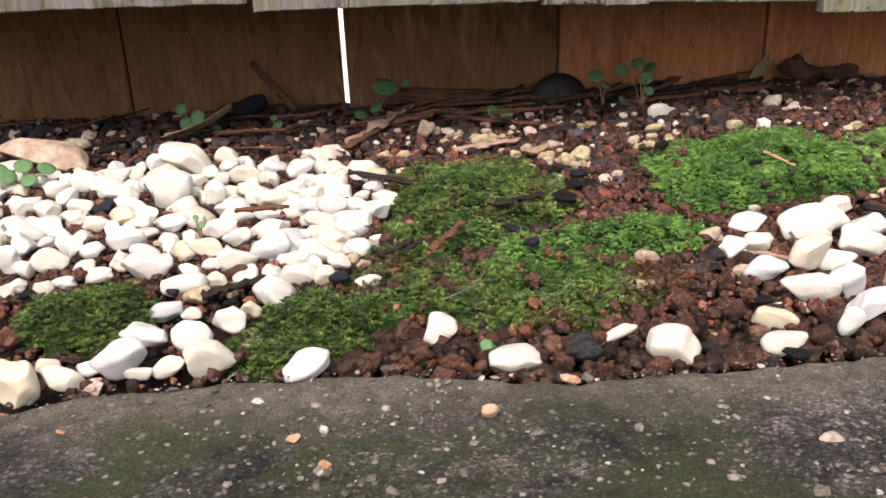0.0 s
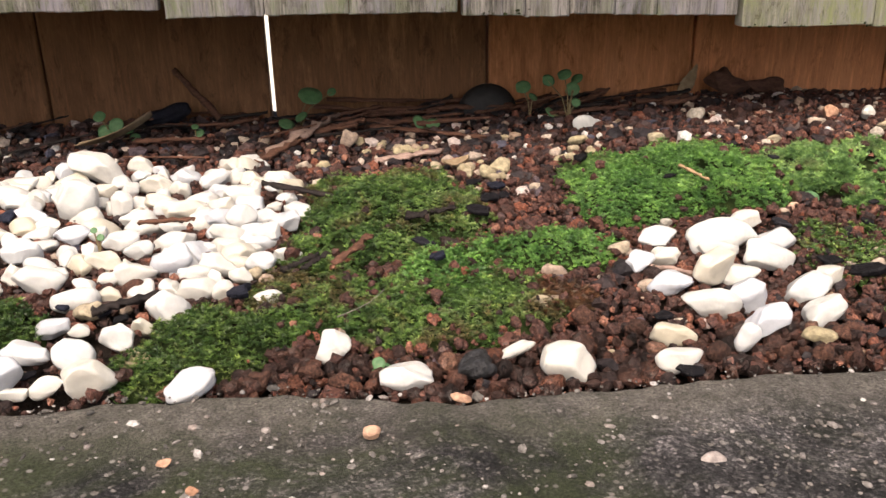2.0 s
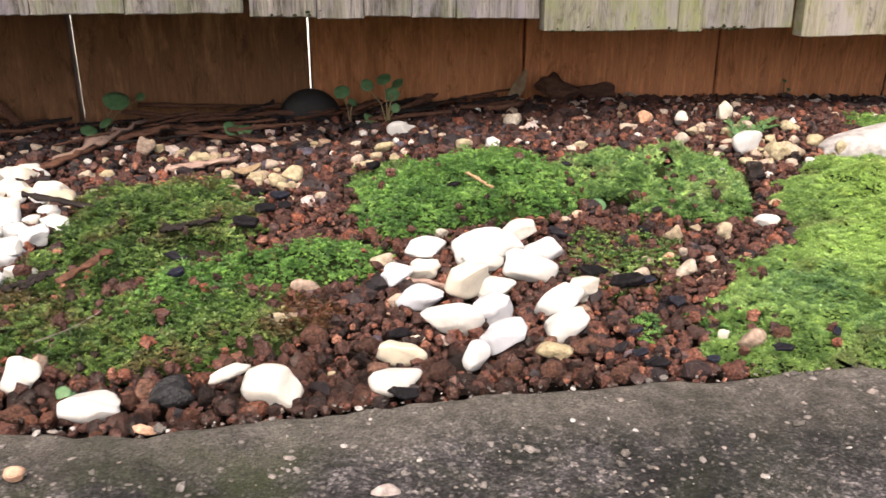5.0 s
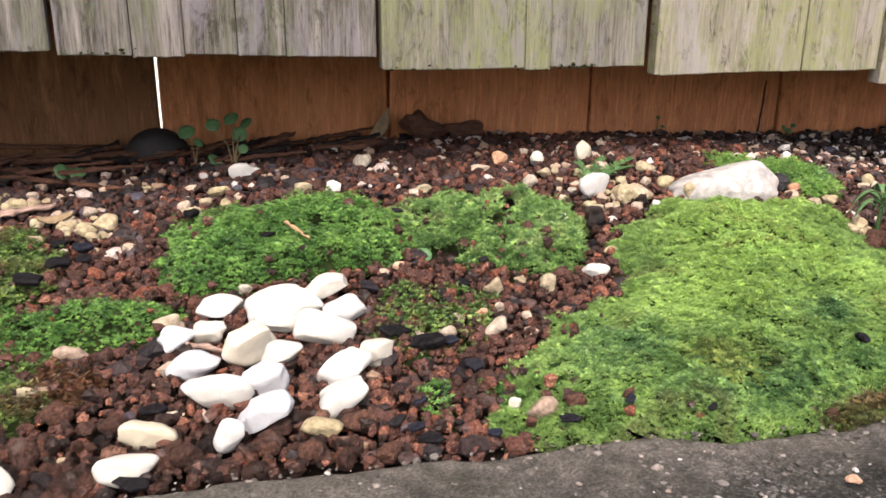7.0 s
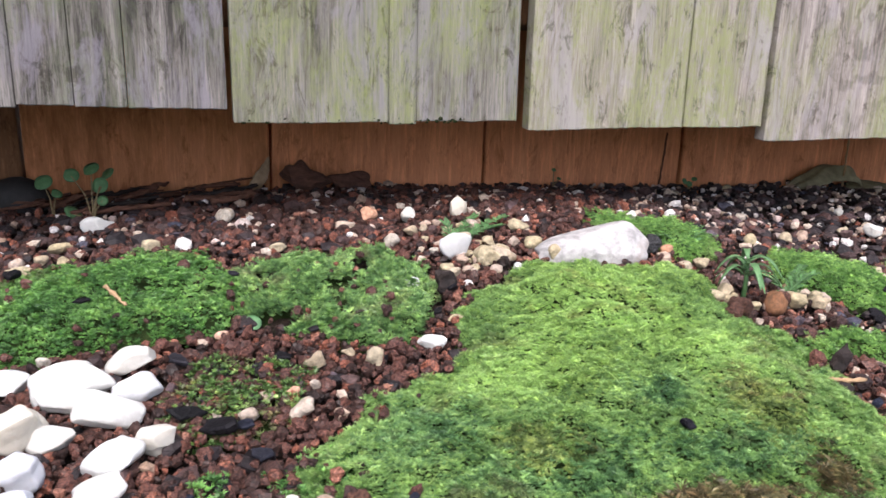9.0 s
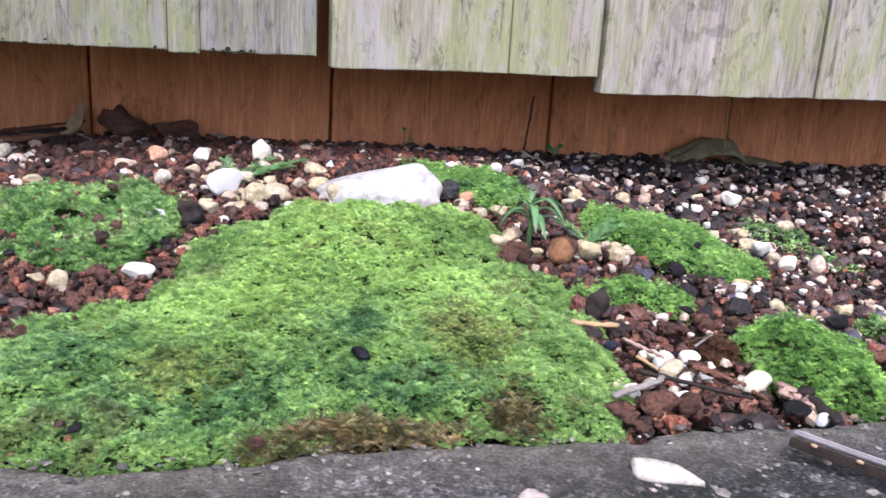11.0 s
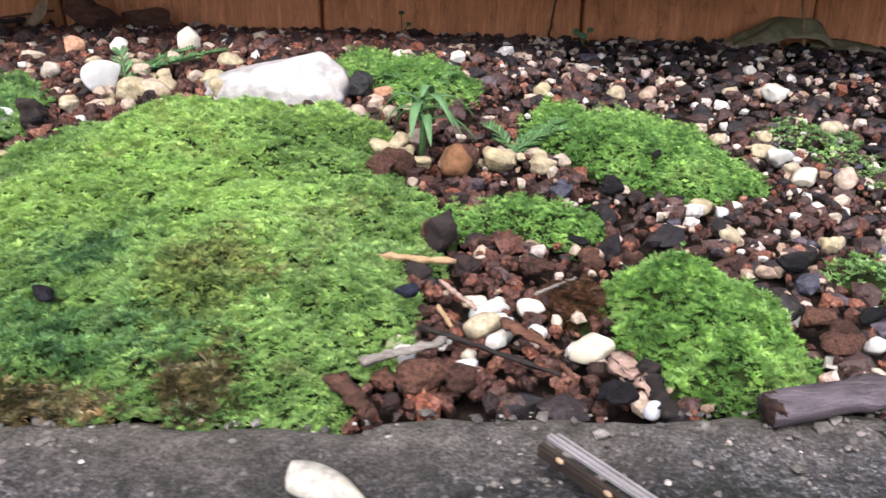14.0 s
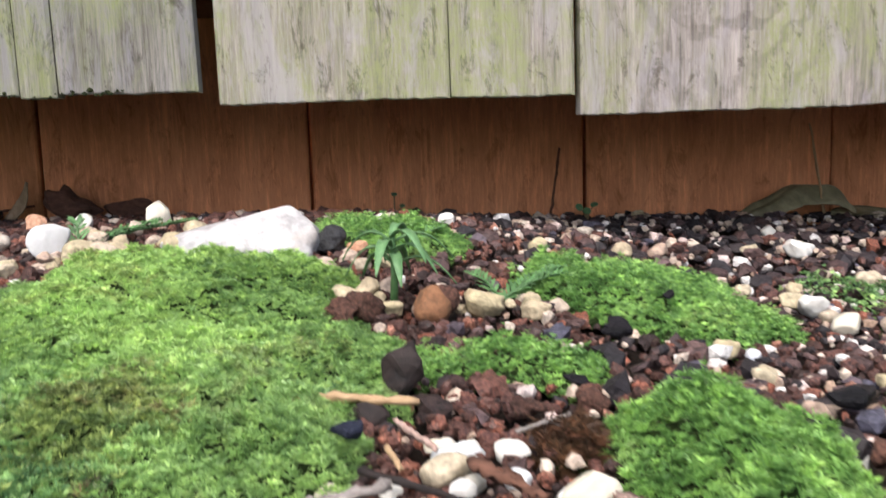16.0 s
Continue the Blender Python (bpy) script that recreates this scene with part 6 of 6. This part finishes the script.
bar("bark_strip", "brown bark strip leaning on the fence foot", "bark", L(0.0277, 0.6000, 0.013), L(0.1244, 0.5970, 0.008), 0.0022, M_BARK, BARK, seed=5, flat=0.5)
bar("bark_strip", "pale pinkish bark strip lying on gravel", "bark", L(0.0490, 0.4815, 0.004), L(0.0846, 0.4878, 0.006), 0.0036, M_BARKPINK, BARK, seed=6, flat=0.4)
bar("bark_strip", "pale weathered bark strip pointing at the fence", "bark", L(-0.0025, 0.5128, 0.004), L(0.0321, 0.5655, 0.010), 0.0052, M_BARKPINK, BARK, seed=7, flat=0.3, taper=0.5)
bar("bark_strip", "brown bark strip beside the white pebbles", "bark", L(-0.0120, 0.4880, 0.004), L(0.0153, 0.5349, 0.006), 0.0028, M_BARK, BARK, seed=8, flat=0.5)
bar("bark_strip", "red-brown bark strip lying on moss", "bark", L(0.0263, 0.3376, 0.011), L(0.0408, 0.3581, 0.013), 0.0018, M_BARK, BARK, seed=9, flat=0.5)
bar("bark_strip", "black bark splinter beside the red-brown strip", "bark", L(0.0154, 0.3373, 0.010), L(0.0242, 0.3475, 0.011), 0.0014, M_BARKDARK, BARK, seed=59, flat=0.5)
bar("bark_strip", "black bark strip lying on moss", "bark", L(0.0569, 0.3797, 0.011), L(0.0771, 0.3879, 0.011), 0.0024, M_BARKDARK, BARK, seed=10, flat=0.5)
bar("bark_strip", "black bark strip between pebbles and moss", "bark", L(-0.0044, 0.4349, 0.010), L(0.0308, 0.4132, 0.009), 0.0018, M_BARKDARK, BARK, seed=11, flat=0.7)
bar("bark_strip", "dark bark strip lying among white pebbles", "bark", L(-0.0502, 0.3882, 0.011), L(-0.0287, 0.3894, 0.011), 0.0014, M_BARK, BARK, seed=12, flat=0.7)
bar("bark_strip", "dark bark strip lying among white pebbles", "bark", L(-0.0527, 0.3171, 0.007), L(-0.0323, 0.3268, 0.008), 0.0022, M_BARKDARK, BARK, seed=13, flat=0.6)
bar("bark_strip", "black bark strip between pebbles and moss", "bark", L(0.0075, 0.3437, 0.007), L(0.0205, 0.3538, 0.008), 0.0018, M_BARKDARK, BARK, seed=14, flat=0.6)
bar("bark_strip", "pale torn bark piece at the slab's edge", "bark", L(0.4723, 0.2580, 0.007), L(0.4782, 0.2476, 0.004), 0.0030, M_BARKPINK, BARK, seed=15, flat=0.35, taper=0.45)
bar("bark_strip", "dark purple-brown bark piece by the moss", "bark", L(0.4788, 0.2553, 0.006), L(0.4792, 0.2403, 0.004), 0.0020, M_BARKDARK, BARK, seed=16, flat=0.6)
bar("bark_strip", "dark brown bark stub leaning on the slab", "bark", L(0.4150, 0.2511, 0.008), L(0.4215, 0.2429, 0.004), 0.0025, M_BARKCHUNK, BARK, seed=57, flat=0.55)
bar("twig", "weathered grey twig over scoria lumps", "twig", L(0.4202, 0.2586, 0.006), L(0.4381, 0.2635, 0.0078), 0.0011, M_GREYTWIG, "small twigs", seed=18)
bar("bark_strip", "red-brown bark strip across white chips", "bark", L(0.4511, 0.2713, 0.008), L(0.4618, 0.2595, 0.007), 0.0018, M_BARK, BARK, seed=19, flat=0.45)
bar("twig", "dark thin twig over white chips", "twig", L(0.4332, 0.2706, 0.007), L(0.4603, 0.2526, 0.006), 0.0007, M_BARKDARK, "small twigs", seed=20)
TW = "small twigs"
bar("twig", "pale tan twig lying across the mound's foot", "twig", L(0.4177, 0.3020, 0.008), L(0.4444, 0.3031, 0.006), 0.0010, M_TWIG, TW, seed=21)
bar("twig", "pinkish twig lying on red gravel", "twig", L(0.1353, 0.3368, 0.005), L(0.1597, 0.3188, 0.005), 0.0012, M_BARKPINK, TW, seed=23)
bar("twig", "short light brown twig standing in moss", "twig", L(0.1825, 0.4088, 0.014), L(0.1903, 0.3938, 0.012), 0.0008, M_TWIG, TW, seed=24)
bar("twig", "dark twig leaning against the fence", "twig", L(-0.0384, 0.5900, 0.006), (-0.0645, 0.6020, 0.0345), 0.0024, M_BARK, TW, seed=25)
bar("twig", "dark twig leaning against the fence", "twig", L(0.5290, 0.5970, 0.004), (0.5357, 0.6030, 0.0334), 0.0008, M_BARK, TW, seed=26)
bar("twig", "pale upright dry stalk", "twig", L(0.6741, 0.5875, 0.002), (0.6541, 0.5660, 0.0423), 0.0008, M_TWIG, TW, seed=27)
bar("twig", "thin pale twig among white pebbles", "twig", L(0.0264, 0.2972, 0.010), L(0.0427, 0.3158, 0.010), 0.00016, M_GREYTWIG, TW, seed=28, bend=0.002)
bar("twig", "thin pale twig among white chips", "twig", L(0.4609, 0.2841, 0.0075), L(0.4725, 0.2925, 0.0075), 0.0004, M_GREYTWIG, TW, seed=50)
bar("twig", "thin pale twig among white chips", "twig", L(0.4376, 0.2786, 0.0075), L(0.4399, 0.2696, 0.0075), 0.0006, M_TWIG, TW, seed=51)
bar("twig", "thin pale twig among white chips", "twig", L(0.4394, 0.2904, 0.0075), L(0.4460, 0.2774, 0.0075), 0.0007, M_BARKPINK, TW, seed=52)
bar("twig", "thin pale twig among white chips", "twig", L(0.4606, 0.2540, 0.0075), L(0.4622, 0.2482, 0.0075), 0.0006, M_BARK, TW, seed=53)
for k in range(60):
    r = np.random.default_rng(700 + k)
    if k > 25:
        x, y = r.uniform(-0.02, 0.24), r.uniform(0.545, 0.598)
    elif k < 14:
        x, y = r.uniform(-0.30, 0.26), r.uniform(0.565, 0.598)
    else:
        x, y = r.uniform(-0.28, 0.08), r.uniform(0.50, 0.59)
    a = r.uniform(-0.5, 0.5)
    ln_ = r.uniform(0.02, 0.05)
    bar("twig", "thin brown twig in the litter under the fence", "twig", L(x, y, 0.005), L(x + ln_ * math.cos(a), min(0.6, y + ln_ * math.sin(a)), 0.005 + r.uniform(0, 0.006)), r.uniform(0.0006, 0.0014) * (1.5 if k > 40 else 1), M_BARKDARK if k % 3 == 0 else M_BARK, TW, seed=100 + k, bend=r.uniform(-0.003, 0.003))

# black rubber dome half buried at the fence
bm = bmesh.new()
bmesh.ops.create_uvsphere(bm, u_segments=36, v_segments=18, radius=1)
bmesh.ops.transform(bm, matrix=Matrix.Diagonal((0.0195, 0.009, 0.0195, 1)), verts=bm.verts)
dome = tagged(part("rubber_disc", bm, M_BLACKPLASTIC, smooth=True), "round black rubber disc half buried at the fence", "rubber disc")
dome.location = (0.1276, 0.592, 0.0008)
stone("dark_stone", "black rounded stone at the foot of the fence", "stone", "", M_SLATE, -0.0703, 0.5900, 0.032, 0.016, 0.014, cuts=8, rough=0.3, sink=0.1)

# smaller quartz pebbles that fill the heap
r = np.random.default_rng(77)
filled = 0
for _ in range(900):
    x, y = r.uniform(-0.175, 0.004), r.uniform(0.322, 0.485)
    inside = y < 0.50 + 0.3 * min(0, x + 0.09) - 0.42 * max(0, x + 0.09) and y > 0.325 - 0.35 * min(0, x + 0.03) and x > -0.185
    s = r.uniform(0.0075, 0.0135)
    if inside and filled < 80 and mossy(np.array([x]), np.array([y]))[0] < 0.0005 and all((x - wx) ** 2 + (y - wy) ** 2 > (0.40 * (s + ws)) ** 2 for wx, wy, ws in whites):
        white_stone(x, y, s, s * r.uniform(0.62, 0.85), s * r.uniform(0.55, 0.75), turn=r.uniform(0, 180), sink=0.02)
        filled += 1

# ---- leaves and small plants ----


def leaf_sheet(name, length, width, curl, material, seed, wave=0.15, thick=0.0004):
    r = np.random.default_rng(seed)
    n1, n2 = 18, 9
    bm = bmesh.new()
    rows = []
    for i in range(n1 + 1):
        t = i / n1
        half = width / 2 * math.sin(math.pi * (0.03 + 0.94 * t) ** 0.8) ** 0.8 * (1 + 0.08 * math.sin(7 * t + seed)) * r.uniform(0.88, 1.1)
        rows.append([bm.verts.new((length * (t - 0.5), half * s, curl * (4 * (t - 0.5) ** 2) * length + wave * width * (s * s) + 0.05 * width * math.sin(5 * t + 3 * s + seed))) for s in np.linspace(-1, 1, n2)])
    for a, c in zip(rows, rows[1:]):
        for k in range(n2 - 1):
            bm.faces.new((a[k], c[k], c[k + 1], a[k + 1]))
    low = bmesh.ops.extrude_face_region(bm, geom=bm.faces[:])
    for v in low["geom"]:
        if isinstance(v, bmesh.types.BMVert):
            v.co.z -= thick
    bmesh.ops.recalc_face_normals(bm, faces=bm.faces)
    return bm


def dead_leaf(label, x, y, up, length, width, rot, material, seed, curl=0.15, wave=0.2):
    ob = tagged(part("dead_leaf", leaf_sheet("leaf", length, width, curl, material, seed, wave), material, smooth=True), label, "leaf", "dead leaves")
    px, py, pz = L(x, y, up)
    ob.matrix_world = pose(px, py, pz, *rot)


dead_leaf("dry tan leaf lying on gravel by the fence", -0.0880, 0.5417, 0.009, 0.0550, 0.015, (-24, -6, 55), M_DEADLEAF, 1, 0.06, 0.12)
stone("bark_chunk", "crumpled brown bark chunk against the fence", "bark", "strips of bark and twigs", M_BARKCHUNK, 0.2861, 0.5900, 0.032, 0.012, 0.021, cuts=4, rough=0.45, sink=0.1, lean=(0, 7), smooth=False, box=6)
stone("bark_chunk", "flat brown bark chunk against the fence", "bark", "strips of bark and twigs", M_BARKCHUNK, 0.3129, 0.5940, 0.028, 0.009, 0.014, cuts=4, rough=0.22, sink=0.1, lean=(0, 4), smooth=False, box=6)
dead_leaf("pale brown curled leaf standing at the fence", 0.2604, 0.5940, 0.010, 0.026, 0.008, (40, -58, 12), M_DEADLEAF, 4)
bm = bmesh.new()
rows = []
r = np.random.default_rng(44)
for i in range(31):
    u = i / 30
    top = 0.0165 * max(0.0, math.sin(math.pi * u ** 1.35)) ** 0.85 + 0.0016 + 0.0010 * math.sin(17 * u)
    back = 0.002 * math.sin(6 * u)
    jag = r.uniform(0.85, 1.1)
    rows.append([bm.verts.new((0.064 * (u - 0.5), back - 0.013 * s * jag * math.sin(math.pi * (0.08 + 0.86 * u)) ** 0.5, top * (1 - 0.62 * s ** 1.6) + 0.0012 * math.sin(9 * s + 8 * u))) for s in np.linspace(0, 1, 9)])
for a, c in zip(rows, rows[1:]):
    for k in range(8):
        bm.faces.new((a[k], c[k], c[k + 1], a[k + 1]))
low = bmesh.ops.extrude_face_region(bm, geom=bm.faces[:])
for v in low["geom"]:
    if isinstance(v, bmesh.types.BMVert):
        v.co.z -= 0.0005
        v.co.y += 0.0003
bmesh.ops.recalc_face_normals(bm, faces=bm.faces)
leaf_ = tagged(part("dead_leaf", bm, M_OLIVELEAF, smooth=True), "large arched olive-brown leaf lying against the fence", "leaf", "dead leaves")
leaf_.location = L(0.6599, 0.5920, 0.0015)
dead_leaf("curled olive-brown leaf beside the fence", 0.7009, 0.5840, 0.004, 0.046, 0.014, (12, 8, -10), M_OLIVELEAF, 6, -0.08, 0.2)
dead_leaf("small tan leaf scrap on gravel", 0.0882, 0.4614, 0.006, 0.015, 0.007, (10, 0, 20), M_DEADLEAF, 7)


def disc_leaf(size, seed):
    bm = bmesh.new()
    r = np.random.default_rng(seed)
    c = bm.verts.new((0, 0, 0))
    n_ = 18
    rings = []
    for q, z in ((0.5, 0.02), (1.0, 0.10)):
        rings.append([bm.verts.new((size * q * (math.cos(t) - 0.12 * math.exp(-((t - math.pi) ** 2) * 6) * -1), size * q * math.sin(t) * 0.95, size * z * (1 + 0.3 * math.sin(3 * t + seed)))) for t in np.linspace(0, 2 * math.pi, n_, endpoint=False)])
    for k in range(n_):
        bm.faces.new((c, rings[0][k], rings[0][(k + 1) % n_]))
        bm.faces.new((rings[0][k], rings[1][k], rings[1][(k + 1) % n_], rings[0][(k + 1) % n_]))
    low = bmesh.ops.extrude_face_region(bm, geom=bm.faces[:])
    for v in low["geom"]:
        if isinstance(v, bmesh.types.BMVert):
            v.co.z -= 0.0003
    bmesh.ops.recalc_face_normals(bm, faces=bm.faces)
    return bm


def weed(label, x, y, leaves, seed):
    """A small round-leaved weed: leaves as (dx, dy, up, radius)."""
    r = np.random.default_rng(seed)
    thing = tagged(new("weed"), label, "weed", "small weeds")
    thing.location = L(x, y, 0.0)
    for k, (dx, dy, up, size) in enumerate(leaves):
        part("stem", tube([(0, 0, 0), (dx * 0.3, dy * 0.3, up * 0.6), (dx, dy, up)], [0.0005, 0.0004, 0.0003], 6), M_STEM, thing)
        lf = part("leaf", disc_leaf(size * 0.75, seed + k), M_LEAF, thing, "", True)
        lf.matrix_basis = pose(dx, dy, up + 0.0002, r.uniform(25, 60), r.uniform(-20, 20), r.uniform(-40, 40))


weed("small weed with round green leaves on gravel", -0.0967, 0.5614, [(-0.006, 0.004, 0.014, 0.005), (0.004, -0.002, 0.010, 0.006), (-0.003, 0.0, 0.006, 0.006), (0.009, 0.002, 0.006, 0.0045), (0.014, -0.004, 0.003, 0.004)], 1)
weed("weed with one large round leaf at the fence", 0.0102, 0.5759, [(0.007, 0.004, 0.019, 0.0100), (-0.008, -0.006, 0.005, 0.0065), (0.001, -0.002, 0.008, 0.0055), (0.020, 0.010, 0.020, 0.004)], 2)
weed("tiny weed seedling in dark litter", -0.0490, 0.5577, [(0.0, 0.0, 0.008, 0.003), (0.002, 0.001, 0.004, 0.004)], 3)
weed("small two-leaved green weed by bark strips", 0.0840, 0.5540, [(-0.004, 0.0, 0.006, 0.006), (0.004, -0.001, 0.005, 0.006), (0.0, 0.002, 0.004, 0.005)], 4)
weed("clover with round leaves before the rubber disc", 0.1691, 0.5493, [(-0.010, 0.012, 0.023, 0.0055), (0.000, 0.012, 0.026, 0.006), (0.008, 0.013, 0.023, 0.0055), (0.004, 0.008, 0.018, 0.006), (-0.010, 0.002, 0.005, 0.0065), (0.005, 0.003, 0.011, 0.004)], 5)
weed("clover leaf over the rubber disc", 0.1488, 0.5620, [(-0.004, 0.004, 0.020, 0.0065), (0.002, 0.003, 0.014, 0.004)], 6)
weed("low weed with small leaves beside the beige rock", -0.1584, 0.4575, [(-0.012, 0.004, 0.011, 0.006), (0.0, 0.003, 0.013, 0.006), (0.010, 0.004, 0.011, 0.006), (-0.018, -0.004, 0.005, 0.006), (0.004, -0.004, 0.008, 0.0055), (-0.006, -0.003, 0.010, 0.006)], 7)
weed("tiny two-leaved sprout on white pebbles", -0.0621, 0.3705, [(-0.001, 0.0, 0.015, 0.0018), (0.001, 0.0, 0.012, 0.0020)], 8)
weed("tiny clover between pebbles at the slab", 0.0378, 0.2725, [(0.0, 0.0, 0.006, 0.0028), (0.002, 0.0, 0.004, 0.0028), (-0.001, -0.001, 0.003, 0.0024)], 9)
weed("small green sprout on dark gravel", 0.5458, 0.5857, [(-0.004, 0.0, 0.008, 0.003), (0.004, 0.001, 0.009, 0.0028), (0.0, 0.0, 0.006, 0.003)], 10)
weed("tiny sprout at the fence", 0.4468, 0.5900, [(0.0, 0.0, 0.014, 0.0022), (0.004, 0.0, 0.008, 0.002)], 11)
weed("tiny green leaf in red gravel", 0.2349, 0.3869, [(0.0, 0.0, 0.003, 0.0045)], 12)


def sprig(label, x, y, ends, seed):
    """A scaly evergreen sprig: stems with rows of short flat leaflets."""
    thing = tagged(new("evergreen_sprig"), label, "sprig", "evergreen sprigs")
    thing.location = L(x, y, 0.002)
    r = np.random.default_rng(seed)
    for dx, dy, up in ends:
        bm = bmesh.new()
        d = Vector((dx, dy, up))
        side = Vector((-dy, dx, 0)).normalized()
        n_ = max(8, int(d.length / 0.0016))
        for k in range(n_):
            t = k / n_
            p = d * t + Vector((0, 0, 0.3 * up * math.sin(math.pi * t)))
            for s in (-1, 1):
                ln_ = 0.0052 * (1 - 0.75 * t) + 0.0010
                tip = p + (side * s * 0.8 + d.normalized() * 0.7 + Vector((0, 0, r.uniform(-0.1, 0.35)))) * ln_
                w = d.normalized() * 0.0008
                q = [bm.verts.new(c) for c in (p - w * 0.6, (p + tip) / 2 - w + Vector((0, 0, 0.0003)), tip, (p + tip) / 2 + w + Vector((0, 0, 0.0003)), p + w * 0.6)]
                bm.faces.new(q)
        part("frond", bm, M_SPRIG, thing)
        part("stem", tube([(0, 0, 0), tuple(d * 0.5 + Vector((0, 0, 0.3 * up))), tuple(d)], [0.0006, 0.0005, 0.0003], 6), M_SPRIG, thing)


sprig("green evergreen sprig lying on gravel by the rock", 0.3339, 0.4497, [(0.036, 0.024, 0.006), (0.028, 0.008, 0.006), (0.022, 0.030, 0.006), (-0.003, 0.008, 0.009)], 1)
sprig("green evergreen sprig fallen beside the moss cushion", 0.4728, 0.3852, [(0.020, 0.006, 0.006), (0.022, 0.018, 0.006), (-0.008, 0.014, 0.006)], 2)
sprig("short green evergreen sprig behind the quartz rock", 0.4475, 0.4291, [(-0.016, 0.006, 0.006), (0.012, 0.008, 0.006)], 3)

# cream pebbles behind the olive cushion
r = np.random.default_rng(91)
for k in range(42):
    cx, cy = ((0.0721, 0.4973), (0.0994, 0.4554), (0.0920, 0.4680), (0.1481, 0.4686), (0.0372, 0.5130), (0.1112, 0.4374), (0.3305, 0.4344))[k % 7]
    x, y = r.normal(cx, 0.010), r.normal(cy, 0.008)
    s = r.uniform(0.0035, 0.0075)
    if mossy(np.array([x]), np.array([y]))[0] < 0 and not (abs(x - 0.3930) < 0.03 and abs(y - 0.4235) < 0.03):
        tan_stone(x, y, s, s * 0.8, s * 0.75)

for k in range(56):
    cx, cy = ((0.3351, 0.4304), (0.3430, 0.4171), (0.3576, 0.4320), (0.3331, 0.4676), (0.4235, 0.3868), (0.4248, 0.3710), (0.4286, 0.3578), (0.4654, 0.3780))[k % 8]
    x, y = r.normal(cx, 0.008), r.normal(cy, 0.007)
    s = r.uniform(0.0035, 0.0075)
    if mossy(np.array([x]), np.array([y]))[0] < 0 and not (abs(x - 0.3930) < 0.03 and abs(y - 0.4235) < 0.018):
        tan_stone(x, y, s, s * 0.85, s * 0.8)
stone("bark_chunk", "small black bark chunk beside the mound", "bark", "strips of bark and twigs", M_BARKDARK, 0.3150, 0.3990, 0.010, 0.006, 0.011, base=ICO2, cuts=6, rough=0.4, sink=0.0, smooth=False, box=4)
for k in range(16):
    cx, cy = ((0.4512, 0.2804), (0.4524, 0.2703), (0.4462, 0.2865), (0.4461, 0.2650), (0.4355, 0.2697))[k % 5]
    s = r.uniform(0.003, 0.006)
    white_stone(r.normal(cx, 0.004), r.normal(cy, 0.004), s, s * 0.8, s * 0.8, label="small pale quartz chip among scoria and bark", sink=0.0, cuts=9, base=ICO2)

# a small plant with drooping narrow leaves
plant = tagged(new("seedling"), "small green seedling with narrow drooping leaves", "seedling")
plant.location = L(0.4412, 0.3745, 0.0)
part("stem", tube([(0, 0, 0), (0.0006, 0, 0.011), (0.0004, 0, 0.022)], [0.0012, 0.0010, 0.0007], 8), M_SPRIG, plant, "", True)
r = np.random.default_rng(12)
for k in range(12):
    a = k * 2.4 + r.uniform(-0.25, 0.25)
    ln_, z0, w = r.uniform(0.011, 0.018), 0.013 + 0.0008 * k, r.uniform(0.0010, 0.0016)
    bm = bmesh.new()
    rows = []
    for q in np.linspace(0, 1, 9):
        c = Vector((math.cos(a) * ln_ * q, math.sin(a) * ln_ * q, z0 + 0.0045 * math.sin(2.6 * q) - 0.0075 * q * q))
        sd = Vector((-math.sin(a), math.cos(a), 0)) * w * math.sin(math.pi * (0.08 + 0.9 * q)) ** 0.7
        rows.append([bm.verts.new(c - sd + Vector((0, 0, 0.0004))), bm.verts.new(c), bm.verts.new(c + sd + Vector((0, 0, 0.0004)))])
    for p, q in zip(rows, rows[1:]):
        for s in (0, 1):
            bm.faces.new((p[s], q[s], q[s + 1], p[s + 1]))
    low = bmesh.ops.extrude_face_region(bm, geom=bm.faces[:])
    for q in low["geom"]:
        if isinstance(q, bmesh.types.BMVert):
            q.co.z -= 0.0003
    bmesh.ops.recalc_face_normals(bm, faces=bm.faces)
    part("leaf", bm, M_SEEDLING, plant, "", True)

# the red lumps along the slab's edge, each one loose
r = np.random.default_rng(205)
lumps = []
for k in range(14):
    v = chipped(ICOM[0], 1, 0.4, r)
    v = v * (1 + 0.11 * r.normal(0, 1, (len(v), 1)))
    me = bpy.data.meshes.new("scoria_lump")
    me.from_pydata((v / np.abs(v).max(0) * 0.5).tolist(), [], ICOM[1].tolist())
    me.materials.append(M_LUMP)
    lumps.append(me)
for k, (x, y) in enumerate(zip(*nearest)):
    ob = tagged(new("scoria_lump", lumps[k % 14]), "crumbly red-brown scoria lump along the slab's edge", "stone", "scoria lumps")
    s = float(np.clip(r.lognormal(-5.40, 0.32), 0.0028, 0.0095))
    ob.matrix_world = pose(float(x), float(y), float(lay(x, y)) + 0.0018 + r.uniform(-0.0008, 0.0018), r.uniform(-40, 40), r.uniform(-40, 40), r.uniform(0, 360)) @ Matrix.Diagonal((s, s * r.uniform(0.7, 1.0), s * r.uniform(0.7, 1.0), 1))
